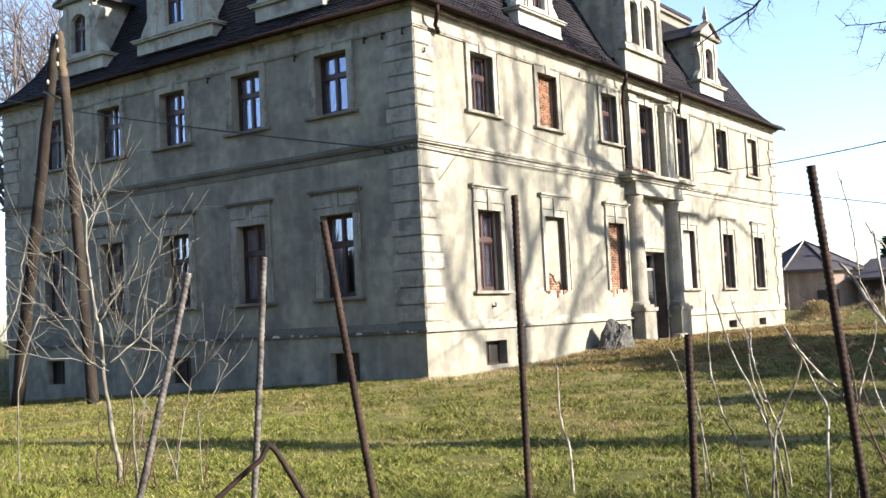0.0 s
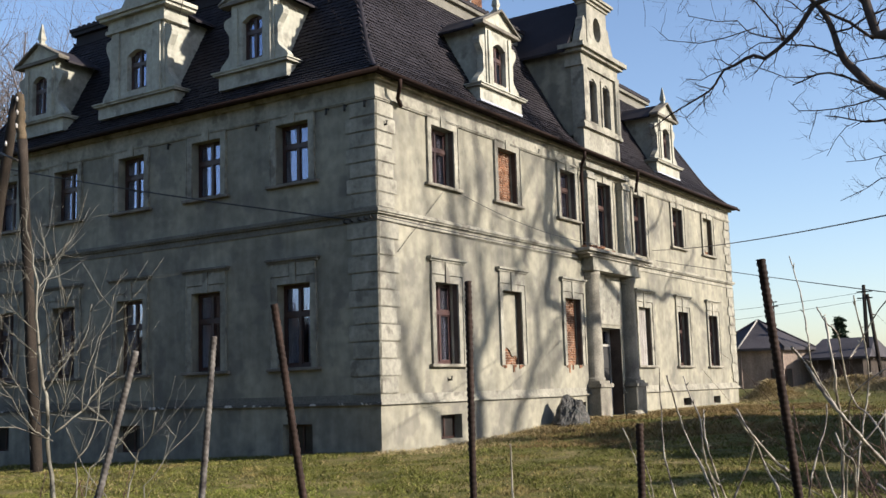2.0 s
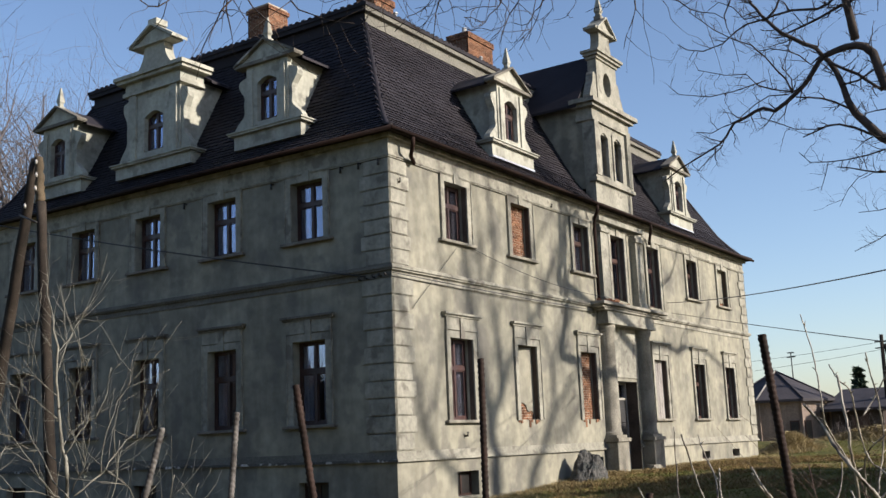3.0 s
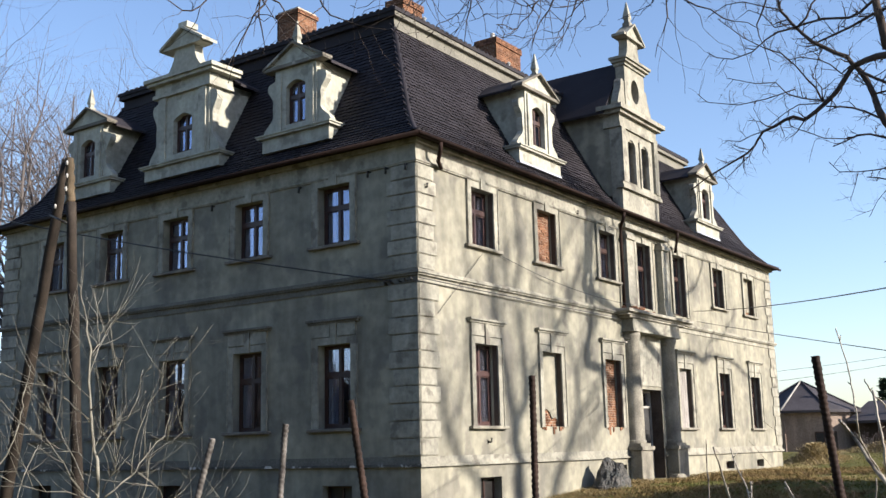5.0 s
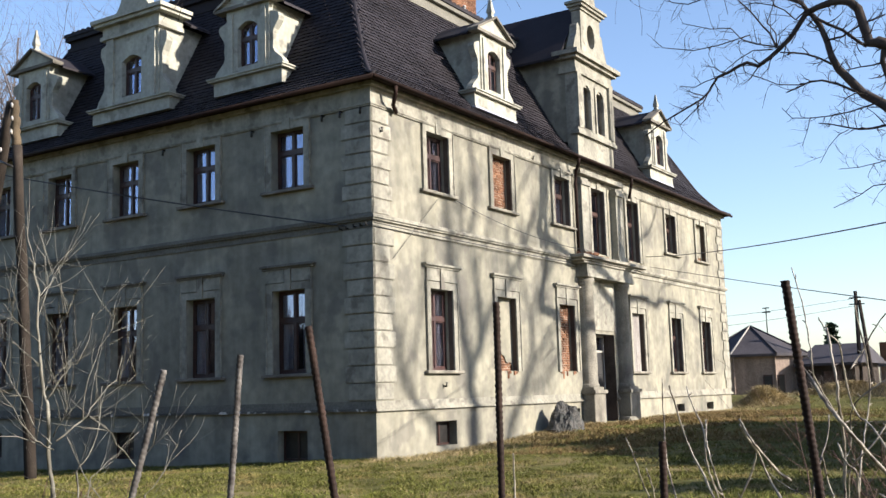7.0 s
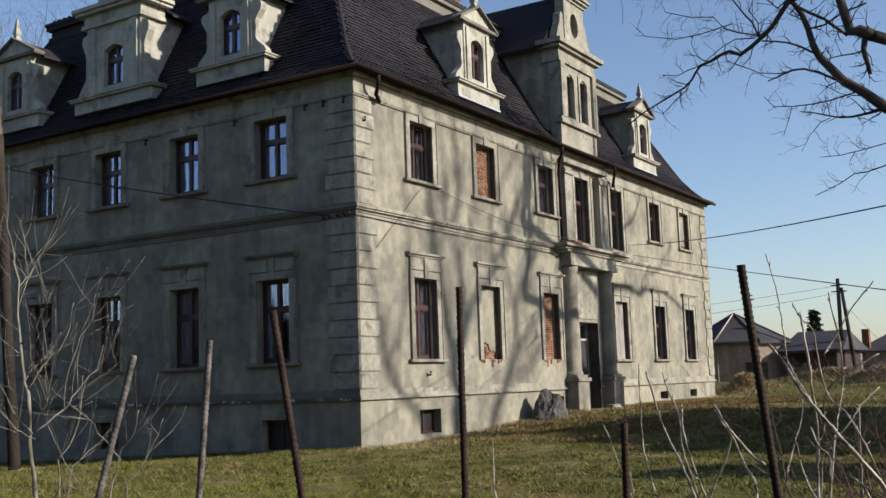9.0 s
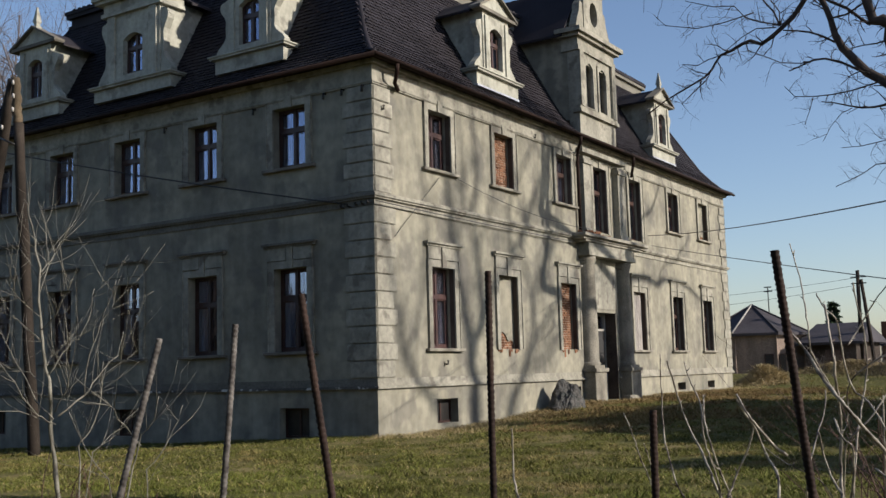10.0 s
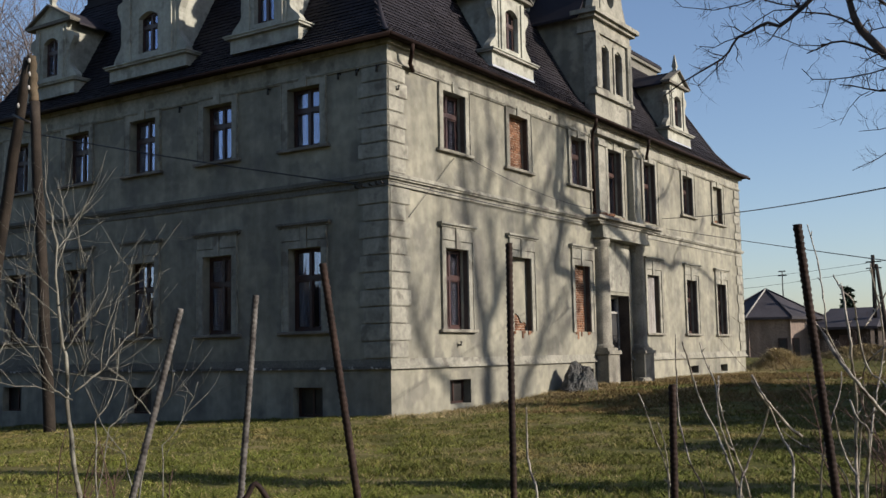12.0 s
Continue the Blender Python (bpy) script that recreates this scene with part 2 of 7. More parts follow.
def tubes_mesh(name, tubes, mat, sides=5):
    """One mesh of many tapered tubes: (points, radii)."""
    verts, faces = [], []
    for pts, rad in tubes:
        n0, k = len(verts), len(pts)
        ref = Vector((0.31, 0.17, 0.93))
        for i in range(k):
            d = (Vector(pts[min(i + 1, k - 1)]) - Vector(pts[max(i - 1, 0)])).normalized()
            a = d.cross(ref)
            a = a.normalized() if a.length > 1e-4 else Vector((1, 0, 0))
            b = d.cross(a)
            for s in range(sides):
                t = 2 * math.pi * s / sides
                verts.append(Vector(pts[i]) + (a * math.cos(t) + b * math.sin(t)) * rad[i])
        for i in range(k - 1):
            for s in range(sides):
                s2 = (s + 1) % sides
                faces.append((n0 + i * sides + s, n0 + i * sides + s2, n0 + (i + 1) * sides + s2, n0 + (i + 1) * sides + s))
        faces.append(tuple(n0 + (k - 1) * sides + s for s in range(sides)))
        faces.append(tuple(n0 + s for s in reversed(range(sides))))
    me = bpy.data.meshes.new(name)
    me.from_pydata([tuple(v) for v in verts], [], faces)
    me.polygons.foreach_set("use_smooth", [True] * len(me.polygons))
    me.materials.append(M[mat])
    return me


def smooth(e0, e1, x):
    t = min(1.0, max(0.0, (x - e0) / (e1 - e0)))
    return t * t * (3 - 2 * t)


# ---- ground ----
def ground_z(x, y):
    z = 0.03 + 0.42 * smooth(3.0, 11.5, y) * (1 - 0.35 * smooth(4, 16, x)) + 0.62 * smooth(26, 36, y) * smooth(-40, -6, x)
    z -= 0.036 * max(0.0, -x) * smooth(-30, -14, y) * (1 - smooth(2, 20, y)) * (1 - smooth(22, 60, -x))
    near = 1 - smooth(60, 120, math.hypot(x, y))
    z += near * (0.06 * noise.noise((x * 0.35, y * 0.35, 2.0)) + 0.038 * noise.noise((x * 1.3, y * 1.3, 7.0)) + 0.02 * noise.noise((x * 3.4, y * 3.4, 3.0)))
    return z


def axis(lo, hi, step):
    mid = [lo + i * step for i in range(int((hi - lo) / step) + 1)]
    out, d, a, b = [], step, lo, hi
    while d < 900:
        d *= 1.6
        a, b = a - d, b + d
        out.append((a, b))
    return [o[0] for o in reversed(out)] + mid + [o[1] for o in out]


def build_ground():
    xs, ys = axis(-30, 26, 0.5), axis(-26, 50, 0.5)
    nx = len(xs)
    verts = [(x, y, ground_z(x, y)) for y in ys for x in xs]
    faces = [(j * nx + i, j * nx + i + 1, (j + 1) * nx + i + 1, (j + 1) * nx + i) for j in range(len(ys) - 1) for i in range(nx - 1)]
    me = bpy.data.meshes.new("ground")
    me.from_pydata(verts, [], faces)
    me.polygons.foreach_set("use_smooth", [True] * len(faces))
    me.materials.append(M["soil"])
    tagged(new("ground", me), "lawn ground sloping up to the mansion, patchy green and straw", "ground", kind="structure")


build_ground()

# ---- the mansion ----
LA, LB, THICK = 17.85, 27.45, 0.55
manor = thing("manor_house", "two-storey neglected grey plaster mansion with dark mansard roof", "mansion")
A_U = (-2.74, -5.93, -9.05, -12.07, -15.1)
B_U = (3.05, 6.63, 10.7, 13.58, 16.75, 20.8, 24.45)
W = 1.13
UP, LOW = (7.05, 8.68), (2.2, 4.38)
CELLAR_A = tuple((u - 0.5, u + 0.5, -0.02, 0.75) for u in (-2.68, -9.1, -15.2))
CELLAR_B = ((2.62, 3.66, 0.22, 0.86), (20.4, 21.3, 0.60, 0.90), (24.0, 24.9, 0.60, 0.90), (10.6, 11.4, 0.5, 0.98))
DOOR = (12.42, 14.5, 0.44, 3.5)
OPEN_A = [(u - W / 2, u + W / 2, *UP) for u in A_U] + [(u - W / 2, u + W / 2, *LOW) for u in A_U] + list(CELLAR_A)
OPEN_B = [(u - W / 2, u + W / 2, 6.36 if i in (3, 4) else UP[0], UP[1]) for i, u in enumerate(B_U)]
OPEN_B += [(u - W / 2, u + W / 2, *LOW) for i, u in enumerate(B_U) if i != 3] + list(CELLAR_B) + [DOOR]


def pierced_wall(u0, u1, z0, z1, openings, thick):
    """A wall in facade axes with its face at v = 0, and real openings through it."""
    us = sorted({u0, u1, *[o[0] for o in openings], *[o[1] for o in openings]})
    zs = sorted({z0, z1, *[o[2] for o in openings], *[o[3] for o in openings]})
    bm, cache = bmesh.new(), {}

    def vert(i, j, v):
        if (i, j, v) not in cache:
            cache[i, j, v] = bm.verts.new((us[i], v, zs[j]))
        return cache[i, j, v]

    def solid(i, j):
        if not (0 <= i < len(us) - 1 and 0 <= j < len(zs) - 1):
            return False
        u, z = (us[i] + us[i + 1]) / 2, (zs[j] + zs[j + 1]) / 2
        return not any(o[0] < u < o[1] and o[2] < z < o[3] for o in openings)

    for i in range(len(us) - 1):
        for j in range(len(zs) - 1):
            if not solid(i, j):
                continue
            for v in (0.0, -thick):
                bm.faces.new((vert(i, j, v), vert(i + 1, j, v), vert(i + 1, j + 1, v), vert(i, j + 1, v)))
            for di, dj, a, b in ((-1, 0, (i, j), (i, j + 1)), (1, 0, (i + 1, j), (i + 1, j + 1)), (0, -1, (i, j), (i + 1, j)), (0, 1, (i, j + 1), (i + 1, j + 1))):
                if not solid(i + di, j + dj):
                    bm.faces.new((vert(*a, 0.0), vert(*b, 0.0), vert(*b, -thick), vert(*a, -thick)))
    bmesh.ops.recalc_face_normals(bm, faces=bm.faces[:])
    return bm


def wall_out(bm, side):
    facade(bm, side)
    bmesh.ops.recalc_face_normals(bm, faces=bm.faces[:])
    return bm


part("wall_side", wall_out(pierced_wall(-LA, 0, -1.2, 9.4, OPEN_A, THICK), 'A'), "plaster", manor, "shaded grey plaster side wall, streaked and stained")
part("wall_front", wall_out(pierced_wall(THICK + 0.001, LB, -1.2, 9.4, OPEN_B, THICK), 'B'), "plaster", manor, "sunlit cream plaster front wall with stains")
part("wall_back", boxes((-LA, -LA + THICK, THICK + 0.001, LB, -1.2, 9.4)), "plaster", manor)
part("wall_end", boxes((-LA + THICK + 0.001, -THICK - 0.001, LB - THICK, LB, -1.2, 9.4)), "plaster", manor)
for z in (0.9, 5.55, 9.3):
    part("floor_slab", boxes((-LA + THICK + 0.002, -THICK - 0.002, THICK + 0.002, LB - THICK - 0.002, z, z + 0.09)), "room", manor)
part("partition", boxes((-LA + 0.6, -4.6, 4.6, 4.8, 1.0, 9.28), (-4.8, -4.6, 4.81, LB - 0.6, 1.0, 9.28)), "room", manor)


def band(name, mat, profile, label="", rect=(-LA, 0.0, 0.0, LB), mats=None, gap=None):
    """A moulding round a rectangle, one mitred run for each side: profile rows of (z0, z1, out)."""
    x0, x1, y0, y1 = rect
    loop = [(-0.004, profile[0][0])]
    for z0, z1, out in profile:
        loop += [(out, z0), (out, z1)]
    loop.append((-0.004, profile[-1][1]))
    ends = (((x0, y0, -1, -1), (x1, y0, 1, -1)), ((x1, y0, 1, -1), (x1, y1, 1, 1)), ((x1, y1, 1, 1), (x0, y1, -1, 1)), ((x0, y1, -1, 1), (x0, y0, -1, -1)))
    runs = list(enumerate(ends))
    if gap:
        runs[1] = (1, (ends[1][0], (x1, gap[0], 1, 0)))
        runs.append((1, ((x1, gap[1], 1, 0), ends[1][1])))
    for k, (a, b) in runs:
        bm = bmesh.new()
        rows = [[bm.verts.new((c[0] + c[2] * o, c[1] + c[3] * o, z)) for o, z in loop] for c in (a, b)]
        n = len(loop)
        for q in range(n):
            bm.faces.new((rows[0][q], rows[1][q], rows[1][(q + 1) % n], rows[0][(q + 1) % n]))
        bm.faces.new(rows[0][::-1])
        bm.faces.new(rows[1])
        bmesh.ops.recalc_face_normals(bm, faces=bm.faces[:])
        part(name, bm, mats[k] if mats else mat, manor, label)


# plinth runs away from the sun get darker colours, as shade on them
band("plinth_moulding", "plinth_ledge", [(1.2, 1.265, 0.085)], "chipped plinth moulding with flaking paint, coloured darker on the shaded sides", mats=("plinth_ledge", "trim", "trim", "plinth_ledge"), gap=(12.42, 14.5))
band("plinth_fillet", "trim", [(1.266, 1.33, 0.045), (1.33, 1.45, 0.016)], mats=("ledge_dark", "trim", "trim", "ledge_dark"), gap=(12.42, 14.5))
# likewise shade in colour: dark on sunless sides, pale on sunlit ones
band("string_course", "ledge_dark", [(5.76, 5.80, 0.035), (5.80, 5.93, 0.02), (5.93, 5.98, 0.09), (5.98, 6.05, 0.13), (6.05, 6.09, 0.07)], "weathered horizontal string course, coloured darker on the shaded sides", mats=("ledge_dark", "trim", "trim", "ledge_dark"))
band("frieze_moulding", "ledge_dark", [(8.86, 8.90, 0.05), (8.90, 8.94, 0.075), (8.94, 8.97, 0.04)], mats=("trim", "trim", "trim", "trim"))
band("frieze_band", "trim", [(8.97, 9.36, 0.03)], "plain pale plaster band under the eaves")
band("cornice", "trim", [(9.36, 9.468, 0.16)], "pale plaster cornice under the eaves")


def quoins(u_sign_a, at):
    """Corner blocks of alternating length, wrapping the corner."""
    rng = random.Random(int(abs(at[0] * 10 + at[1])))
    zs = [(1.47 + 0.429 * i, 1.47 + 0.429 * (i + 1) - 0.022) for i in range(10)] + [(6.10 + 0.394 * i, 6.10 + 0.394 * (i + 1) - 0.022) for i in range(7)]
    for i, (z0, z1) in enumerate(zs):
        la, lb = (0.92, 0.84) if i % 2 else (0.80, 0.70)
        la, lb = la + rng.uniform(-0.02, 0.02), lb + rng.uniform(-0.03, 0.03)
        o = 0.042 + rng.uniform(-0.006, 0.008)
        x, y = at
        bm = bmesh.new()
        sx, sy = u_sign_a
        xa = sorted((x - sx * la, x + sx * o))
        box(bm, xa[0], xa[1], *sorted((y, y - sy * o)), z0, z1)
        yb = sorted((y, y + sy * lb))
        box(bm, *sorted((x, x + sx * o)), yb[0] + 0.001, yb[1], z0, z1)
        part("quoin", bevel(bm, 0.018, 2), "trim", manor)


quoins((1, 1), (0, 0))
quoins((-1, 1), (-LA, 0))
quoins((1, -1), (0, LB))


# windows
def sash(w, h, v, transom=0.64, bar=0.07):
    bm = bmesh.new()
    x, d = w / 2, 0.08
    for r in ((-x, -x + bar, 0, h), (x - bar, x, 0, h), (-x + bar, x - bar, 0, bar * 1.25), (-x + bar, x - bar, h - bar, h)):
        box(bm, r[0], r[1], v - d, v, r[2], r[3])
    box(bm, -0.045, 0.045, v - d, v + 0.012, bar, h - bar)
    box(bm, -x + bar, x - bar, v - d, v + 0.02, h * transom - 0.055, h * transom + 0.055)
    for s in (-1, 1):
        a, b = sorted((s * 0.045, s * (x - bar)))
        for z0, z1 in ((bar * 1.25, h * transom - 0.055), (h * transom + 0.055, h - bar)):
            for r in ((a, a + 0.035, z0, z1), (b - 0.035, b, z0, z1), (a + 0.035, b - 0.035, z0, z0 + 0.04), (a + 0.035, b - 0.035, z1 - 0.035, z1)):
                box(bm, r[0], r[1], v - 0.055, v - 0.015, r[2], r[3])
    return bm


def pane_rows(w, h, transom=0.64, bar=0.07):
    x = w / 2
    for s in (-1, 1):
        a, b = sorted((s * 0.08, s * (x - bar - 0.035)))
        for z0, z1 in ((bar * 1.25 + 0.04, h * transom - 0.09), (h * transom + 0.09, h - bar - 0.035)):
            yield a, b, z0, z1


def surround(w, h, low):
    """Raised plaster architrave; the lower windows carry a panelled hood."""
    x, b = w / 2, 0.19
    bm = boxes((-x - b, -x, -0.01, 0.045, -0.02, h + b), (x, x + b, -0.01, 0.045, -0.02, h + b), (-x, x, -0.01, 0.045, h, h + b),
               (-x - b - 0.025, -x - b, -0.01, 0.07, 0.0, h + b + 0.02), (x + b, x + b + 0.025, -0.01, 0.07, 0.0, h + b + 0.02))
    if low:
        for s in (-1, 1):
            p, q = sorted((s * 0.13, s * (x + b)))
            box(bm, p, q, -0.01, 0.065, h + b + 0.02, h + b + 0.36)
        box(bm, -0.10, 0.10, -0.01, 0.085, h - 0.01, h + b + 0.36)
    else:
        box(bm, -x - b - 0.025, -0.17, -0.01, 0.07, h + b, h + b + 0.022)
        box(bm, 0.17, x + b + 0.025, -0.01, 0.07, h + b, h + b + 0.022)
        box(bm, -0.13, 0.13, -0.01, 0.085, h - 0.01, h + b + 0.10)
    return bm


def hood(w):
    x = w / 2 + 0.34
    return boxes((-x, x, -0.01, 0.16, 0.06, 0.12), (-x + 0.04, x - 0.04, -0.01, 0.10, 0.0, 0.06))


def sill(w, out=0.13):
    return bevel(boxes((-w / 2 - 0.33, w / 2 + 0.33, -0.01, out, -0.085, 0.0)), 0.012)


def bricks_fill(w, h, v, seed, plaster_from=None):
    """A bricked-up opening: courses of real bricks with recessed mortar; plaster may still cover the top."""
    rng = random.Random(seed)
    bm, z, row = bmesh.new(), 0.0, 0
    while z < h - 0.02:
        z1 = min(z + 0.066, h)
        u = -w / 2 - (0.13 if row % 2 else 0.0)
        while u < w / 2:
            a, b = max(u, -w / 2), min(u + 0.245, w / 2)
            if b - a > 0.04:
                d = rng.uniform(-0.012, 0.012)
                box(bm, a, b - 0.012, v - 0.1, v + d, z, z1)
            u += 0.258
        z, row = z + 0.079, row + 1
    return bm


WIN = {}


def window(side, u, z0, z1, kind="glass", frame_mat="frame", low=False, depth=0.24, with_sill=True, curtain=0.0):
    h = z1 - z0
    key = (side, round(h, 2), low)
    if key not in WIN:
        WIN[key] = mesh_of("window", facade(surround(W, h, low), side), "trim")
        # side A lies in shade: its sills and hoods get darker colours for it
        WIN[key, "sill"] = mesh_of("window_sill", facade(sill(W), side), "sill" if side == 'A' else "stone")
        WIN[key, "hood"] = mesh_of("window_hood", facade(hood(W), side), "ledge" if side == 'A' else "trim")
    if (key, frame_mat) not in WIN:
        WIN[key, frame_mat] = mesh_of("window_frame", facade(sash(W, h, 0), side), frame_mat)
    win = part("window", WIN[key], None, manor, at=spot(side, u, 0, z0))
    if with_sill:
        part("window_sill", WIN[key, "sill"], None, win)
    if low:
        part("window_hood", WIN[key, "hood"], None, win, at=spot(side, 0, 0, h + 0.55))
    # lining on the sunless jamb; its shade is put into the dark colour
    if side == 'B':
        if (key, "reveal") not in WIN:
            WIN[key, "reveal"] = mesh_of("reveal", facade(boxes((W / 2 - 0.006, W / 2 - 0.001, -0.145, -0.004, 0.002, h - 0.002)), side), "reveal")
        part("reveal", WIN[key, "reveal"], None, win, "dark brown reveal lining with the shade in its colour")
    if kind == "glass":
        part("window_frame", WIN[key, frame_mat], None, win, at=spot(side, 0, -depth, 0))
        for k, (a, b, p, q) in enumerate(pane_rows(W, h)):
            pk = (key, "pane", k)
            if pk not in WIN:
                WIN[pk] = mesh_of("pane", facade(boxes((a - 0.01, b + 0.01, -0.008, 0, p - 0.01, q + 0.01)), side), "glass")
            part("pane", WIN[pk], None, win, at=spot(side, 0, -depth - 0.03, 0)).visible_shadow = False
        if curtain:
            bm, n = bmesh.new(), 14
            for s, c in ((-1, curtain), (1, curtain * 0.75)):
                a = s * (W / 2 - 0.02)
                row = [(a - s * c * W * i / n, -depth - 0.115 + 0.025 * math.sin(i * 2.1)) for i in range(n + 1)]
                lo = [bm.verts.new((p, q, 0.06)) for p, q in row]
                hi = [bm.verts.new((p, q, h - 0.1)) for p, q in row]
                for i in range(n):
                    bm.faces.new((lo[i], lo[i + 1], hi[i + 1], hi[i]))
            bmesh.ops.solidify(bm, geom=bm.faces[:], thickness=0.006)
            part("curtain", facade(bm, side), "curtain", win, "white net curtain")
    elif kind in ("brick", "half_brick"):
        fill = part("brick_infill", facade(bricks_fill(W, h, -0.2, int(u * 7)), side), "brick", win, "rough red brick infill")
        part("mortar_bed", facade(boxes((-W / 2 + 0.002, W / 2 - 0.002, -0.29, -0.215, 0.001, h - 0.001)), side), "mortar", win)
        if kind == "half_brick":
            n = 12
            out = [(-W / 2 + 0.003, h - 0.004), (W / 2 - 0.003, h - 0.004)]
            rng = random.Random(5)
            for i in range(n + 1):
                out.append((W / 2 - 0.003 - (W - 0.006) * i / n, h * (0.03 + 0.30 * i / n) + 0.08 * math.sin(i * 1.3) + rng.uniform(0.0, 0.07)))
            bm = bmesh.new()
            prism(bm, out, -0.187, -0.17)
            part("plaster_patch", facade(bm, side), "plaster", win, "plaster remnant over brick")
        if low:
            rng = random.Random(int(u * 3))
            bm = bmesh.new()
            for k in range(11):
                a = -W / 2 - 0.12 + k * 0.125
                box(bm, a, a + 0.105 + rng.uniform(-0.02, 0.01), -0.2, rng.uniform(-0.02, 0.035), -0.08 - rng.uniform(0, 0.09) * (k % 3), -0.004 + rng.uniform(-0.01, 0.0))
            part("broken_sill", facade(bm, side), "brick", win, "crumbled sill with bare bricks")
    elif kind == "board":
        part("boarding", facade(boxes(*[(-W / 2 + 0.003 + W / 5 * i, -W / 2 - 0.012 + W / 5 * (i + 1), -0.19, -0.15, 0.003, h - 0.004) for i in range(5)]), side), "board", win, "grey timber boarding")
    return win


for i, u in enumerate(A_U):
    window('A', u, *UP, curtain=0.26)
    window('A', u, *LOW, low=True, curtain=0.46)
B_KIND = ("glass", "brick", "glass", "glass", "glass", "glass", "half_brick")
for i, u in enumerate(B_U):
    tall = i in (3, 4)
    window('B', u, 6.36 if tall else UP[0], UP[1], B_KIND[i], "frame_red" if i == 0 else "frame", with_sill=not tall, curtain=0.25 if i in (0, 2) else 0.0)
for i, kind in enumerate(("glass", "half_brick", "brick", None, "board", "glass", "glass")):
    if kind:
        window('B', B_U[i], *LOW, kind, "frame_red" if i == 0 else "frame", low=True, with_sill=kind in ("glass", "board"), curtain=0.3 if i == 0 else 0.0)


def cellar_window(side, o):
    u, w, h = (o[0] + o[1]) / 2, o[1] - o[0], o[3] - o[2]
    x = w / 2
    bm = boxes((-x, -x + 0.06, -0.3, -0.24, 0, h), (x - 0.06, x, -0.3, -0.24, 0, h), (-x + 0.06, x - 0.06, -0.3, -0.24, 0, 0.06), (-x + 0.06, x - 0.06, -0.3, -0.24, h - 0.06, h), (-0.03, 0.03, -0.3, -0.24, 0.06, h - 0.06))
    win = part("cellar_window", facade(bm, side), "frame", manor, at=spot(side, u, 0, o[2]))
    for a, b in ((-x + 0.06, -0.03), (0.03, x - 0.06)):
        part("pane", facade(boxes((a, b, -0.275, -0.268, 0.06, h - 0.06)), side), "dark_glass", win)


for o in CELLAR_A:
    cellar_window('A', o)
for o in CELLAR_B:
    cellar_window('B', o)

# entrance: pedestals, engaged columns, entablature, balcony slab, door
for u in (12.05, 15.08):
    z0 = 0.2
    ped = part("pedestal", facade(bevel(boxes((u - 0.44, u + 0.44, -0.01, 0.46, z0, 1.44)), 0.02), 'B'), "stone", manor, "worn stone column pedestal")
    part("pedestal_cap", facade(boxes((u - 0.50, u + 0.50, -0.01, 0.52, 1.44, 1.56), (u - 0.40, u + 0.40, -0.01, 0.42, 1.56, 1.66)), 'B'), "stone", ped)
    bm = bmesh.new()
    prof = [(1.66, 0.36), (1.74, 0.36), (1.78, 0.325), (3.2, 0.315), (5.1, 0.285), (5.14, 0.32), (5.2, 0.32), (5.24, 0.35), (5.38, 0.35)]
    ring = []
    for z, r in prof:
        ring.append([bm.verts.new((u + r * math.cos(math.pi * k / 14), 0.06 + r * math.sin(math.pi * k / 14) if 0 < k < 14 else -0.01, z)) for k in range(15)])
    for a, b in zip(ring, ring[1:]):
        for k in range(14):
            f = bm.faces.new((a[k], a[k + 1], b[k + 1], b[k]))
            f.smooth = 1 < k < 12
    bm.faces.new(ring[-1])
    col = part("column", facade(bm, 'B'), "stone", manor, "engaged plaster column, dirty and weathered")
part("entablature", facade(boxes((11.55, 15.6, -0.01, 0.44, 5.38, 5.5), (11.62, 15.53, -0.01, 0.40, 5.5, 5.82)), 'B'), "trim", manor, "cream plaster entablature over the door")
part("balcony_slab", facade(bevel(boxes((11.05, 16.35, -0.01, 0.50, 5.90, 5.98), (10.95, 16.45, -0.01, 0.62, 5.98, 6.09), (11.3, 16.0, -0.01, 0.46, 5.82, 5.90)), 0.015), 'B'), "slab", manor, "stained projecting balcony slab")
for u in (12.1, 15.02):
    pil = part("pilaster", facade(boxes((u - 0.30, u + 0.30, -0.01, 0.24, 6.16, 8.86), (u - 0.35, u + 0.35, -0.01, 0.30, 6.16, 6.34), (u - 0.35, u + 0.35, -0.01, 0.30, 8.60, 8.74)), 'B'), "trim", manor)
part("frieze_panel", facade(boxes((11.7, 15.4, -0.01, 0.28, 8.98, 9.15)), 'B'), "trim", manor)
part("recess_panel", facade(boxes((12.5, 14.6, -0.01, 0.03, 3.62, 5.36)), 'B'), "trim", manor)
u0, u1, z0, z1 = DOOR
door = part("door", facade(boxes((u0 + 0.08, (u0 + u1) / 2 - 0.004, -0.52, -0.46, z0 + 0.02, z1 - 0.62), ((u0 + u1) / 2 + 0.004, u1 - 0.08, -0.52, -0.46, z0 + 0.02, z1 - 0.62)), 'B'), "door", manor, "tall dark grey double door with transom light")
part("door_frame", facade(boxes((u0, u0 + 0.08, -0.54, -0.42, z0, z1), (u1 - 0.08, u1, -0.54, -0.42, z0, z1), (u0 + 0.08, u1 - 0.08, -0.54, -0.42, z1 - 0.08, z1), (u0 + 0.08, u1 - 0.08, -0.54, -0.43, z1 - 0.62, z1 - 0.54)), 'B'), "jamb", door, "pale door frame")
part("transom_pane", facade(boxes((u0 + 0.08, u1 - 0.08, -0.5, -0.492, z1 - 0.54, z1 - 0.08)), 'B'), "glass", door)
